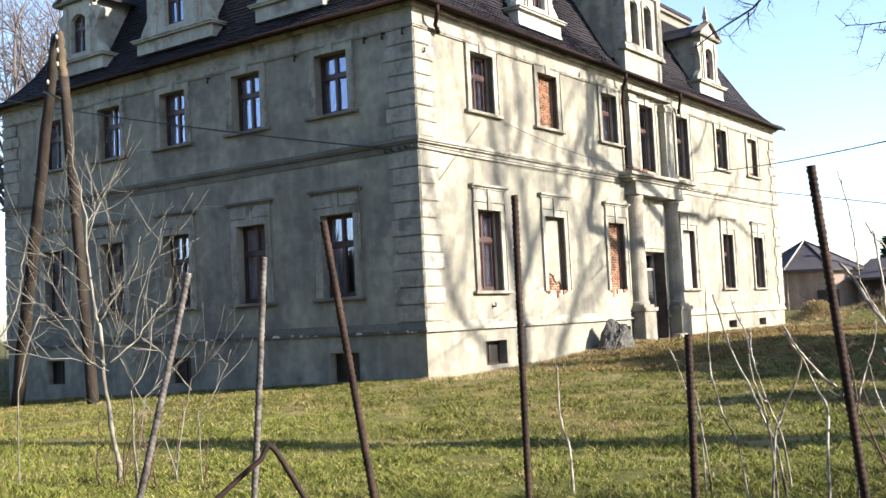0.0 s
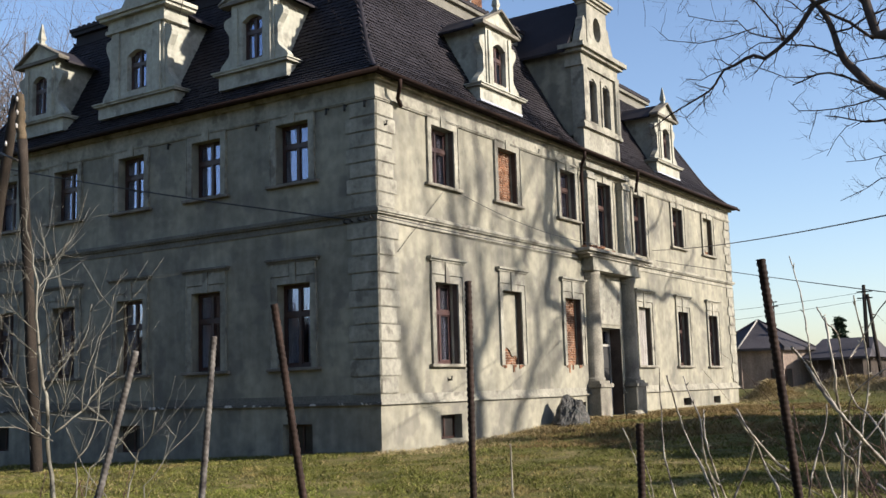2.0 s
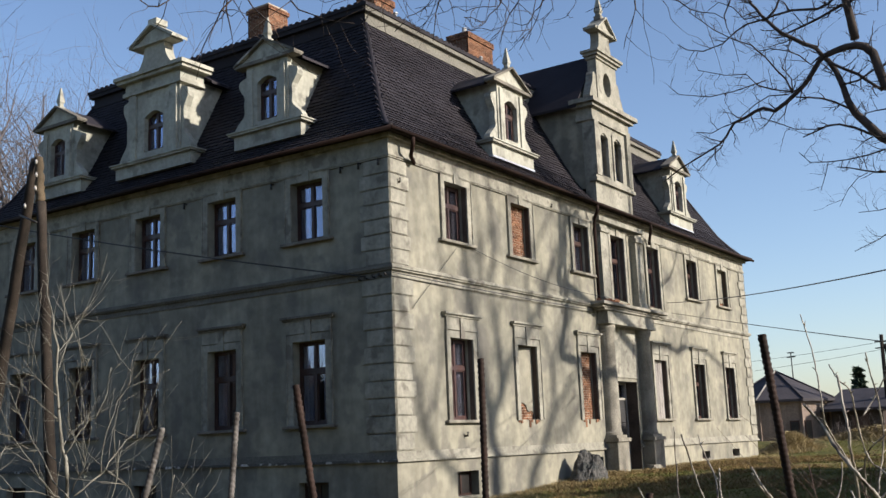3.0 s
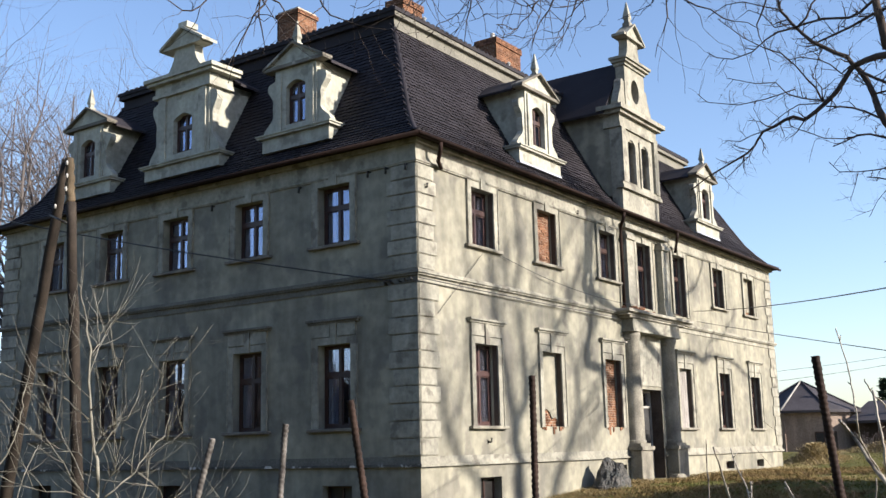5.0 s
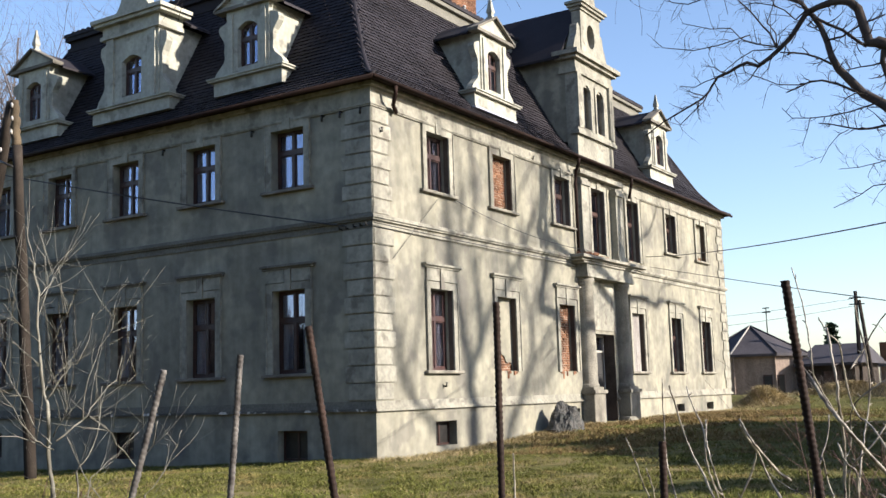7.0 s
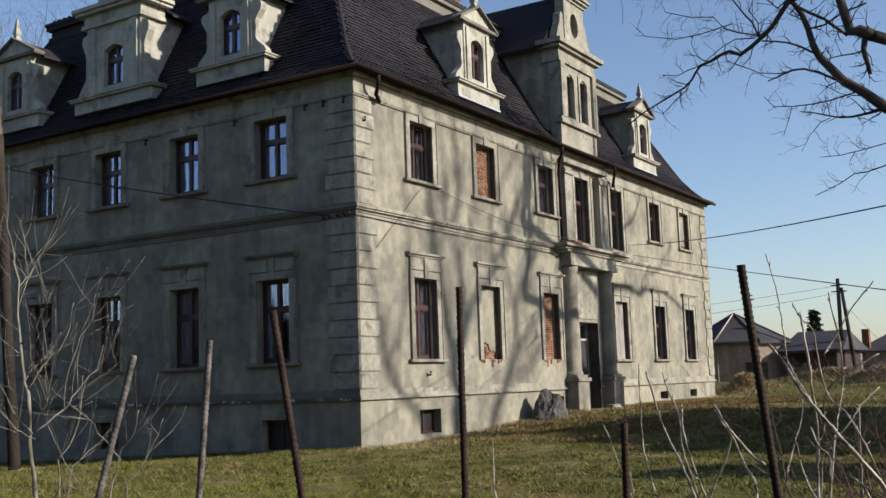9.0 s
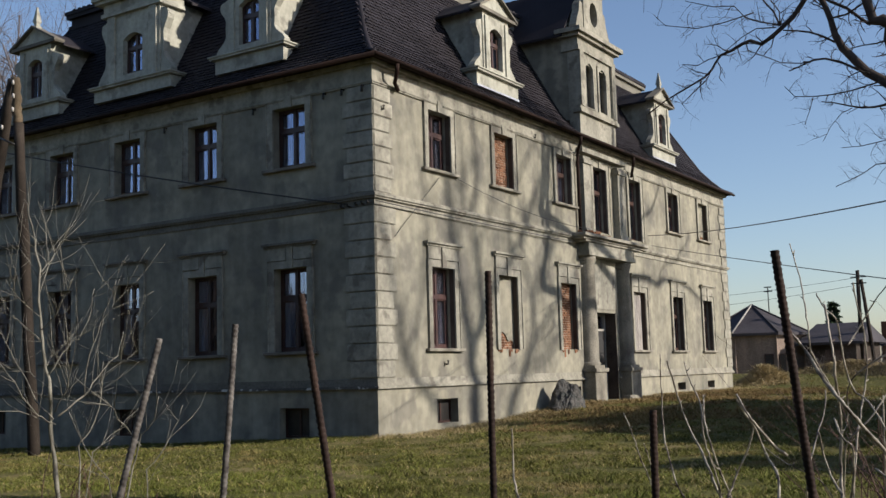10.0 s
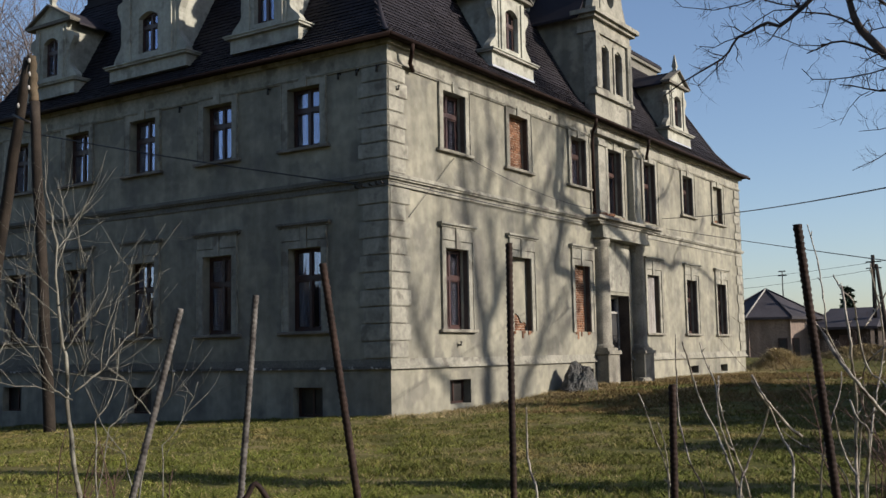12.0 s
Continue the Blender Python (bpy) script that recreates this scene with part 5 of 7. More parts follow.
shading_tree(27.0, (0.6, 0.5), 0.30, [
    ([(4.55, 0.1), (4.54, 0.9), (4.44, 1.7), (4.4, 2.45), (4.2, 3.1), (3.94, 3.7), (3.7, 4.6), (3.5, 6.0), (3.3, 8.0), (3.0, 10.5)], 0.25, 0.07),
    ([(4.44, 1.67), (5.06, 3.1), (4.97, 4.1), (4.87, 5.0), (4.8, 6.3), (5.02, 7.4), (4.93, 8.4), (4.7, 11.0)], 0.18, 0.08),
    ([(4.5, 2.1), (5.04, 2.8), (5.6, 3.8), (6.84, 4.85), (8.0, 6.0), (8.7, 7.2), (9.35, 8.2), (10.4, 9.0), (11.5, 11.0)], 0.18, 0.07),
    ([(6.84, 4.85), (6.9, 6.0), (7.0, 6.95), (8.2, 8.2), (8.85, 9.0), (9.2, 10.5)], 0.11, 0.05),
    ([(4.5, -0.6), (3.2, 0.0), (2.58, 0.66), (1.7, 1.35), (1.2, 2.0), (0.87, 2.85), (0.66, 3.85), (0.45, 4.7), (0.0, 6.5)], 0.17, 0.07),
    ([(4.9, 5.0), (5.7, 6.3), (6.1, 7.8), (6.3, 9.5)], 0.09, 0.04),
    ([(1.2, 2.0), (1.9, 3.2), (2.3, 4.8), (2.2, 6.6), (1.6, 8.6)], 0.09, 0.04),
    ([(3.7, 4.6), (4.2, 6.0), (4.3, 7.6), (3.9, 9.4)], 0.08, 0.04),
], 31, "tall bare tree with forked crown beside the lawn", 2.6, 2.1)
shading_tree(29.0, (0.4, 0.3), 0.22, [
    ([(6.3, -0.2), (6.67, 0.5), (7.45, 1.45), (8.27, 2.5), (8.2, 3.9), (9.06, 5.0), (10.2, 6.2), (10.8, 8.0)], 0.15, 0.06),
    ([(8.2, 3.9), (7.6, 5.0), (7.8, 6.2), (7.4, 7.6)], 0.08, 0.04),
    ([(8.27, 2.5), (9.5, 3.4), (10.9, 4.4), (11.6, 5.6), (12.3, 7.2), (12.6, 9.0)], 0.11, 0.05),
    ([(7.45, 1.45), (9.0, 1.9), (10.4, 2.9), (12.9, 4.9), (13.6, 4.5), (14.3, 4.2)], 0.08, 0.04),
], 35, "slender bare tree with forked crown beside the lawn", 2.6, 2.0)
# old tree whose crooked boughs shade the far half of the front
shading_tree(15.0, (0.3, 0.2), 0.26, [
    ([(15.1, 3.6), (14.9, 4.5), (15.1, 5.8), (15.4, 7.2), (15.3, 8.6), (15.6, 10.5)], 0.24, 0.10),
    ([(14.95, 4.4), (15.6, 4.75), (17.54, 4.97), (18.69, 4.82), (19.96, 5.12), (21.55, 4.97), (23.2, 4.58), (24.5, 3.9), (25.4, 3.3)], 0.17, 0.035),
    ([(18.7, 4.82), (19.05, 5.1), (19.4, 5.54), (20.7, 5.86), (21.5, 6.3), (22.2, 6.7), (22.9, 7.5)], 0.07, 0.025),
    ([(15.0, 4.8), (15.75, 5.93), (16.7, 6.9), (18.5, 7.75), (19.3, 8.6), (20.0, 10.0)], 0.11, 0.04),
    ([(17.5, 4.97), (17.2, 5.8), (18.0, 6.5), (18.2, 7.6)], 0.05, 0.02),
    ([(21.5, 4.97), (21.2, 4.2), (22.2, 3.6), (22.5, 2.9)], 0.04, 0.018),
], 33, "old bare tree with crooked boughs beside the lawn", 1.3, 0.9)
for k, (x, y, h) in enumerate(((-26, 6, 21), (-30, 3, 22), (-24, 12, 19), (-37, 14, 24), (-30, 9.5, 21), (-40, 6, 23))):
    plain_tree(x, y, h, 0.26, 40 + k, "bark_far", (11, 7, 7, 4), 3, label="bare slender tree behind the mansion", group="trees behind the mansion", trunk=0.44)


def stem_part(rows, mat, t):
    """One stem, with its twigs as parts of it."""
    stem = part("stem", tubes_mesh("stem", [rows[0][1:]], mat, 5), None, t)
    for _, p, r in rows[1:]:
        part("twig", tubes_mesh("twig", [(p, r)], mat, 4), None, stem)


def bush(name, x, y, h, n, mat, seed, label, spread=0.6, group="", stems=False):
    """Brushwood: many thin stems; near bushes have every stem as a part."""
    rng = random.Random(seed)
    rows = []
    t = thing(name, label, "shrub", group)
    for k in range(n):
        if stems and rows:
            stem_part(rows, mat, t)
            rows = []
        a = rng.uniform(0, 2 * math.pi)
        q = root(x + rng.gauss(0, spread), y + rng.gauss(0, spread))
        grow(rng, rows, q, (0.35 * math.cos(a), 0.35 * math.sin(a), 1), h * rng.uniform(0.6, 1.1), 0.010, 2, 0.0, 0.7, (0, 0, 6, 3), 3)
    if stems:
        stem_part(rows, mat, t)
        return
    tagged(part("brushwood", tubes_mesh("brushwood", [(p, r) for _, p, r in rows], mat, 4), None, t), kind="stuff")


for k, (x, y, h) in enumerate(((-21.0, 1.5, 3.2), (-24.5, 3.5, 4.6), (-22.5, -1.5, 2.4), (-28, 5.6, 5.4), (-33, 9.5, 6.5), (-26, 4.4, 4.4))):
    bush("dry_bush", x, y, h, 13, "bark_far", 60 + k, "dry brown bare bush beside the mansion", 0.9, "bushes beside the mansion")

# unseen dense trees, added to block light; the first rows stand behind the viewer
def unseen_dense_tree(x, y, h, r, seed, label="dense dark unseen tree added to darken the side wall and panes", group="woodland edge", n=900):
    """A dense unseen tree that blocks light: trunk, and a crown of many small leaf clumps with gaps."""
    rng = random.Random(seed)
    t = thing("unseen_tree", label, "tree", group)
    b = root(x, y)
    part("trunk", tubes_mesh("trunk", [([b, b + Vector((0, 0, h * 0.8))], [0.3, 0.12])], "bark", 8), None, t)
    verts, faces = [], []
    for k in range(n):
        f = rng.random()
        a, rr = rng.uniform(0, 2 * math.pi), r * math.sqrt(rng.random()) * (0.55 + 0.9 * math.sin(math.pi * (0.12 + 0.8 * f)))
        c = b + Vector((math.cos(a) * rr, math.sin(a) * rr, h * (0.03 + 0.97 * f)))
        for q in range(2):
            n0 = len(verts)
            d = Vector((rng.gauss(0, 1), rng.gauss(0, 1), rng.gauss(0, 1))).normalized() * rng.uniform(0.5, 0.9)
            e2 = d.cross(Vector((rng.gauss(0, 1), rng.gauss(0, 1), rng.gauss(0, 1)))).normalized() * rng.uniform(0.35, 0.6)
            verts += [tuple(c - e2), tuple(c + e2), tuple(c + d)]
            faces.append((n0, n0 + 1, n0 + 2))
    me = bpy.data.meshes.new("crown")
    me.from_pydata(verts, [], faces)
    me.materials.append(M["thicket"])
    tagged(part("crown", me, None, t), kind="stuff")


# this row is added to cut the sky light on the side wall
for k in range(5, 16):
    unseen_dense_tree(-46 + 5.2 * k + 1.2 * math.sin(k * 2.3), -35 - 2.5 * math.cos(k * 1.7) - (6 if 8 < k < 14 else 0), 13 + 3 * math.sin(k * 1.1), 4.7, 200 + k, n=1500)
# lower row, added to darken what the lower panes reflect
for k in range(-5, 5):
    unseen_dense_tree(-46 + 5.2 * k + 1.2 * math.sin(k * 2.3), -36 - 2.5 * math.cos(k * 1.7), 7.6 + 1.8 * math.sin(k * 1.9), 4.0, 240 + k, n=1200)
# masses out of view, added to throw the broad shade bands on the lawn
for k, (x, y, h, r) in enumerate(((18.6, 3.6, 4.5, 1.8), (18.9, -2.2, 4.0, 0.9), (18.4, 6.6, 5.6, 2.0), (18.2, 9.8, 6.2, 2.3), (18.2, 12.6, 6.2, 2.3))):
    unseen_dense_tree(x, y, h, r, 230 + k, "low dense unseen tree added to shade the lawn", "ivy-grown trees beside the lawn", 2400)

# ---- young sapling on the lawn ----
SAPLING = []
SAPLING.append(([(6.70, -14.21, -0.15), (6.77, -14.29, 0.22), (6.73, -14.35, 0.66), (6.70, -14.39, 1.10), (6.78, -14.47, 1.50), (6.75, -14.51, 1.77), (6.73, -14.54, 2.04), (6.72, -14.55, 2.31), (6.71, -14.56, 2.65), (6.69, -14.60, 2.92), (6.66, -14.63, 3.15), (6.64, -14.66, 3.32)], 0.0250, 0.0045))
SAPLING.append(([(6.83, -14.41, 1.23), (6.88, -14.15, 1.41), (6.86, -13.98, 1.59), (6.89, -13.76, 1.82), (6.84, -13.63, 2.05)], 0.0132, 0.0047))
SAPLING.append(([(6.82, -14.43, 1.27), (7.00, -14.45, 1.49), (7.16, -14.51, 1.71), (7.30, -14.60, 1.89)], 0.0088, 0.0035))
SAPLING.append(([(6.78, -14.48, 1.63), (6.85, -14.38, 1.85), (6.94, -14.26, 1.98), (7.00, -14.18, 2.20), (7.02, -14.16, 2.45)], 0.0100, 0.0035))
SAPLING.append(([(6.76, -14.49, 1.71), (6.61, -14.30, 1.87), (6.51, -14.04, 1.95)], 0.0065, 0.0035))
SAPLING.append(([(6.73, -14.54, 2.05), (6.94, -14.54, 2.17), (7.11, -14.58, 2.35), (7.29, -14.62, 2.50)], 0.0088, 0.0035))
SAPLING.append(([(6.71, -14.56, 2.60), (6.65, -14.38, 2.75), (6.58, -14.20, 2.97), (6.51, -14.02, 3.15)], 0.0070, 0.0035))
SAPLING.append(([(6.98, -14.22, 1.42), (7.00, -14.20, 1.81), (7.08, -14.10, 2.12), (7.14, -14.02, 2.31), (7.16, -14.01, 2.54)], 0.0076, 0.0029))
SAPLING.append(([(7.15, -14.01, 1.73), (7.46, -14.02, 1.78), (7.70, -14.11, 1.89)], 0.0059, 0.0029))
SAPLING.append(([(6.72, -14.55, 2.42), (6.64, -14.38, 2.72), (6.50, -14.31, 3.02), (6.32, -14.27, 3.37)], 0.0065, 0.0029))
SAPLING.append(([(6.74, -14.53, 1.93), (6.61, -14.71, 2.15), (6.52, -14.85, 2.26), (6.44, -14.98, 2.38)], 0.0070, 0.0029))
SAPLING.append(([(6.73, -14.55, 2.18), (6.80, -14.85, 2.35), (6.93, -15.07, 2.50)], 0.0059, 0.0029))
SAPLING.append(([(6.81, -14.44, 1.20), (6.63, -14.49, 1.36), (6.45, -14.54, 1.67), (6.30, -14.57, 1.86), (6.14, -14.60, 2.12), (6.01, -14.60, 2.30)], 0.0094, 0.0035))
SAPLING.append(([(6.81, -14.43, 1.16), (6.78, -14.61, 1.24), (6.74, -14.81, 1.56), (6.70, -15.01, 1.80), (6.62, -15.28, 1.85)], 0.0082, 0.0029))
SAPLING.append(([(6.82, -14.42, 1.15), (6.69, -14.72, 1.29), (6.57, -15.01, 1.33), (6.47, -15.30, 1.42)], 0.0070, 0.0029))
SAPLING.append(([(6.78, -14.48, 1.50), (6.53, -14.50, 1.66), (6.23, -14.61, 1.70), (5.92, -14.73, 1.98)], 0.0065, 0.0029))
SHRUB = []
SHRUB.append(([(5.78, -15.76, -0.30), (6.03, -15.61, 0.98), (6.12, -15.46, 1.17), (6.24, -15.27, 1.42), (6.31, -15.14, 1.65), (6.36, -15.08, 1.86), (6.38, -15.04, 2.10), (6.38, -15.04, 2.26), (6.40, -15.01, 2.49)], 0.0117, 0.0044))
SHRUB.append(([(6.34, -15.10, -0.30), (6.34, -15.10, 1.00), (6.33, -14.95, 1.46), (6.29, -14.84, 1.67), (6.24, -14.75, 1.73)], 0.0076, 0.0035))
SHRUB.append(([(7.20, -14.43, -0.15), (7.20, -14.43, 0.20), (7.20, -14.44, 0.48), (7.19, -14.45, 0.95), (7.25, -14.38, 1.08), (7.32, -14.29, 1.39), (7.32, -14.28, 1.74)], 0.0117, 0.0038))
SHRUB.append(([(7.44, -14.15, -0.15), (7.44, -14.15, 0.18), (7.30, -14.20, 0.62), (7.12, -14.32, 0.92), (6.99, -14.37, 1.21), (6.91, -14.36, 1.42)], 0.0073, 0.0029))
SHRUB.append(([(7.44, -14.15, -0.15), (7.44, -14.15, 0.18), (7.55, -14.12, 0.73), (7.66, -14.11, 1.04), (7.79, -14.06, 1.19), (7.86, -14.08, 1.40)], 0.0100, 0.0035))
SHRUB.append(([(7.59, -13.97, -0.15), (7.59, -13.97, 0.19), (7.58, -13.98, 0.71), (7.69, -13.85, 0.92), (7.77, -13.76, 1.15), (7.80, -13.74, 1.29)], 0.0076, 0.0029))
SHRUB.append(([(7.20, -14.43, -0.15), (7.20, -14.43, 0.23), (7.20, -14.29, 0.89), (7.28, -14.05, 1.09), (7.33, -13.86, 1.29)], 0.0065, 0.0029))
SHRUB.append(([(7.55, -14.02, 0.93), (7.52, -14.26, 1.21), (7.55, -14.45, 1.39)], 0.0065, 0.0029))


def twiggy(rng, rows, first, branches, r_twig, count):
    """Stem and branches through their joints, each with short pale twigs."""
    for k, (pts, r0, r1) in enumerate(branches):
        pts = [Vector(p) for p in pts]
        fine = [pts[0]]
        for a, c in zip(pts, pts[1:]):
            for q in (0.34, 0.67, 1.0):
                fine.append(a.lerp(c, q) + Vector((rng.gauss(0, 0.007), rng.gauss(0, 0.007), rng.gauss(0, 0.007))))
        n = len(fine) - 1
        rows.append((first if k == 0 else 1, fine, [(1.0 if k == 0 else 0.75) * (r0 + (r1 - r0) * i / n) * (1.18 if i % 3 == 0 else 1.0) for i in range(n + 1)]))
        for q in range(count):
            i = rng.randrange(max(1, n // 4), n)
            dd = (fine[i + 1] - fine[i]).normalized()
            side = dd.cross(Vector((rng.gauss(0, 1), rng.gauss(0, 1), rng.gauss(0, 1)))).normalized()
            grow(rng, rows, fine[i], dd + side * 0.9 + Vector((0, 0, 0.25)), rng.uniform(0.25, 0.85), r_twig, 2, -0.12, 0.6, (0, 0, 2, 0), 3, kink=0.6)


rng = random.Random(5)
rows = []
twiggy(rng, rows, 0, SAPLING, 0.0036, 7)
tree_parts("sapling", rows, "sapling", "slim bare sapling with pale kinked branches")
shrub = thing("low_shrub", "low thin bare shrub beside the sapling", "shrub")
for branch in SHRUB:
    rows = []
    twiggy(rng, rows, 0, [branch], 0.003, 5)
    stem = part("stem", tubes_mesh("stem", [rows[0][1:]], "sapling", 5), None, shrub)
    for _, p, r in rows[1:]:
        part("twig", tubes_mesh("twig", [(p, r)], "sapling", 4), None, stem)
bush("low_shrub", 7.0, -14.3, 0.95, 9, "cane_dark", 71, "low thin brown shrub on the lawn", 0.45, stems=True)


# ---- brambles at the fence ----
def cane(pts, r0, r1, seed):
    """A bramble cane: a gently kinked tube with buds."""
    rng = random.Random(seed)
    pts = [Vector(p) for p in pts]
    fine = []
    for j in range(len(pts) - 1):
        p0, a, c, p3 = pts[max(j - 1, 0)], pts[j], pts[j + 1], pts[min(j + 2, len(pts) - 1)]
        for k in range(4):
            t = k / 4
            bend = a * 2 + (c - p0) * t + (p0 * 2 - a * 5 + c * 4 - p3) * t * t + (a * 3 - p0 - c * 3 + p3) * t ** 3
            fine.append(bend * 0.5 + Vector((rng.gauss(0, 0.002), rng.gauss(0, 0.002), rng.gauss(0, 0.002))))
    fine.append(pts[-1])
    n = len(fine) - 1
    tubes = [(fine, [(r0 + (r1 - r0) * i / n) * (1.22 if i % 4 == 2 else 1.0) for i in range(n + 1)])]
    for i in range(2, n, 3):
        d = Vector((rng.gauss(0, 1), rng.gauss(0, 1), 0.8)).normalized()
        tubes.append(([fine[i], fine[i] + d * rng.uniform(0.02, 0.05)], [0.005, 0.0025]))
    return tubes


CANES = []
CANES.append(cane([(12.95, -13.08, -0.10), (12.90, -13.13, 0.42), (12.84, -13.17, 0.61), (12.77, -13.13, 0.77), (12.67, -13.05, 0.93), (12.57, -13.02, 1.12), (12.53, -13.06, 1.31), (12.50, -13.17, 1.58)], 0.0103, 0.0063, 0))
CANES.append(cane([(12.76, -13.34, -0.10), (12.71, -13.40, 0.46), (12.64, -13.46, 0.67), (12.58, -13.42, 0.83), (12.51, -13.34, 1.03), (12.48, -13.27, 1.32), (12.49, -13.28, 1.64)], 0.0075, 0.0046, 1))
CANES.append(cane([(12.93, -13.25, -0.10), (12.93, -13.33, 0.51), (12.92, -13.42, 0.76), (12.91, -13.53, 0.92), (12.90, -13.58, 1.07), (12.88, -13.54, 1.25), (12.79, -13.46, 1.41), (12.72, -13.40, 1.57)], 0.0074, 0.0045, 2))
CANES.append(cane([(12.84, -12.65, -0.10), (12.82, -12.73, 0.41), (12.79, -12.81, 0.61), (12.76, -12.93, 0.81), (12.74, -13.00, 0.99), (12.70, -12.97, 1.14), (12.67, -12.88, 1.31)], 0.0090, 0.0055, 3))
CANES.append(cane([(13.37, -13.18, 0.88), (13.31, -13.27, 0.95), (13.25, -13.40, 1.08), (13.20, -13.48, 1.18), (13.12, -13.47, 1.33)], 0.0123, 0.0075, 4))
CANES.append(cane([(13.35, -13.50, -0.10), (13.35, -13.41, 0.50), (13.34, -13.32, 0.72), (13.27, -13.24, 0.83), (13.21, -13.23, 0.95), (13.19, -13.29, 1.07), (13.17, -13.41, 1.16), (13.13, -13.50, 1.29)], 0.0108, 0.0066, 5))
CANES.append(cane([(12.91, -13.37, -0.10), (12.93, -13.25, 0.50), (12.94, -13.14, 0.63), (12.99, -13.09, 0.77), (13.08, -13.11, 0.94), (13.15, -13.19, 1.10)], 0.0091, 0.0055, 6))
CANES.append(cane([(14.37, -13.28, -0.10), (14.28, -13.24, 0.52), (14.18, -13.20, 0.73), (14.06, -13.27, 0.92), (13.96, -13.39, 1.08), (13.88, -13.49, 1.22), (13.82, -13.51, 1.31), (13.73, -13.45, 1.41), (13.65, -13.37, 1.53), (13.57, -13.33, 1.65), (13.51, -13.39, 1.75)], 0.0156, 0.0095, 7))
CANES.append(cane([(13.73, -13.09, 1.29), (13.67, -13.14, 1.42), (13.63, -13.25, 1.55), (13.62, -13.34, 1.66), (13.62, -13.36, 1.82), (13.59, -13.29, 1.99), (13.54, -13.20, 2.20), (13.48, -13.15, 2.41)], 0.0064, 0.0039, 8))
CANES.append(cane([(13.73, -13.21, -0.10), (13.73, -13.16, 0.48), (13.72, -13.10, 0.79), (13.74, -13.11, 1.06), (13.76, -13.20, 1.28), (13.77, -13.30, 1.42), (13.77, -13.32, 1.58), (13.74, -13.27, 1.78), (13.70, -13.17, 1.95)], 0.0123, 0.0075, 9))
CANES.append(cane([(14.16, -12.74, -0.10), (14.14, -12.81, 0.46), (14.10, -12.91, 0.78), (14.01, -12.97, 1.06), (13.95, -12.93, 1.17), (13.86, -12.84, 1.27), (13.78, -12.78, 1.33), (13.74, -12.80, 1.46), (13.73, -12.89, 1.71), (13.73, -12.99, 1.85), (13.67, -13.04, 1.93), (13.61, -13.00, 2.04)], 0.0076, 0.0047, 10))
CANES.append(cane([(13.70, -12.85, -0.10), (13.72, -12.83, 0.44), (13.76, -12.77, 0.88), (13.78, -12.66, 1.12), (13.81, -12.57, 1.33), (13.84, -12.57, 1.54), (13.85, -12.65, 1.75), (13.83, -12.75, 2.00), (13.83, -12.80, 2.12)], 0.0078, 0.0048, 11))
CANES.append(cane([(13.76, -12.78, 1.66), (13.80, -12.68, 1.75), (13.87, -12.66, 1.87), (13.98, -12.71, 2.01), (14.15, -12.79, 2.18)], 0.0067, 0.0041, 12))
CANES.append(cane([(13.80, -13.50, -0.10), (13.78, -13.40, 0.51), (13.76, -13.31, 0.63), (13.69, -13.23, 0.72), (13.64, -13.22, 0.87), (13.63, -13.29, 1.05)], 0.0097, 0.0059, 13))
CANES.append(cane([(13.46, -13.16, -0.10), (13.49, -13.21, 0.48), (13.53, -13.28, 0.72), (13.56, -13.26, 0.87), (13.59, -13.15, 1.05), (13.62, -13.05, 1.18), (13.63, -13.01, 1.34)], 0.0075, 0.0045, 14))
CANES.append(cane([(13.64, -12.88, -0.10), (13.67, -12.90, 0.45), (13.71, -12.94, 0.77), (13.76, -13.03, 0.96), (13.86, -13.09, 1.06), (13.95, -13.07, 1.16), (14.03, -12.97, 1.29), (14.14, -12.85, 1.41)], 0.0081, 0.0049, 15))
CANES.append(cane([(13.72, -13.05, -0.10), (13.77, -13.12, 0.48), (13.82, -13.21, 0.72), (13.85, -13.29, 0.94), (13.79, -13.31, 1.02), (13.73, -13.25, 1.15)], 0.0098, 0.0060, 16))
CANES.append(cane([(12.40, -13.17, -0.10), (12.38, -13.20, 0.42), (12.34, -13.24, 0.68), (12.32, -13.35, 0.84), (12.31, -13.46, 1.04), (12.26, -13.50, 1.20)], 0.0066, 0.0040, 17))
CANES.append(cane([(12.36, -13.20, -0.10), (12.36, -13.21, 0.42), (12.36, -13.23, 0.68), (12.38, -13.32, 0.82), (12.38, -13.42, 0.97)], 0.0066, 0.0040, 18))
CANES.append(cane([(11.45, -13.61, -0.10), (11.39, -13.54, 0.42), (11.31, -13.47, 0.54), (11.25, -13.42, 0.71), (11.25, -13.42, 0.89), (11.29, -13.50, 1.08)], 0.0106, 0.0064, 19))
CANES.append(cane([(14.11, -12.60, 1.65), (13.91, -12.68, 1.53), (13.79, -12.67, 1.45), (13.69, -12.58, 1.33), (13.66, -12.50, 1.11), (13.61, -12.51, 0.99)], 0.0063, 0.0039, 20))
CANES.append(cane([(13.66, -12.83, -0.10), (13.62, -12.89, 0.44), (13.57, -12.96, 0.65), (13.42, -12.97, 0.75), (13.26, -12.91, 0.82), (13.11, -12.86, 0.92)], 0.0052, 0.0031, 21))
CANES.append(cane([(14.14, -13.11, -0.10), (14.13, -13.18, 0.50), (14.11, -13.25, 0.62), (14.04, -13.24, 0.75), (13.96, -13.16, 0.80)], 0.0098, 0.0060, 22))
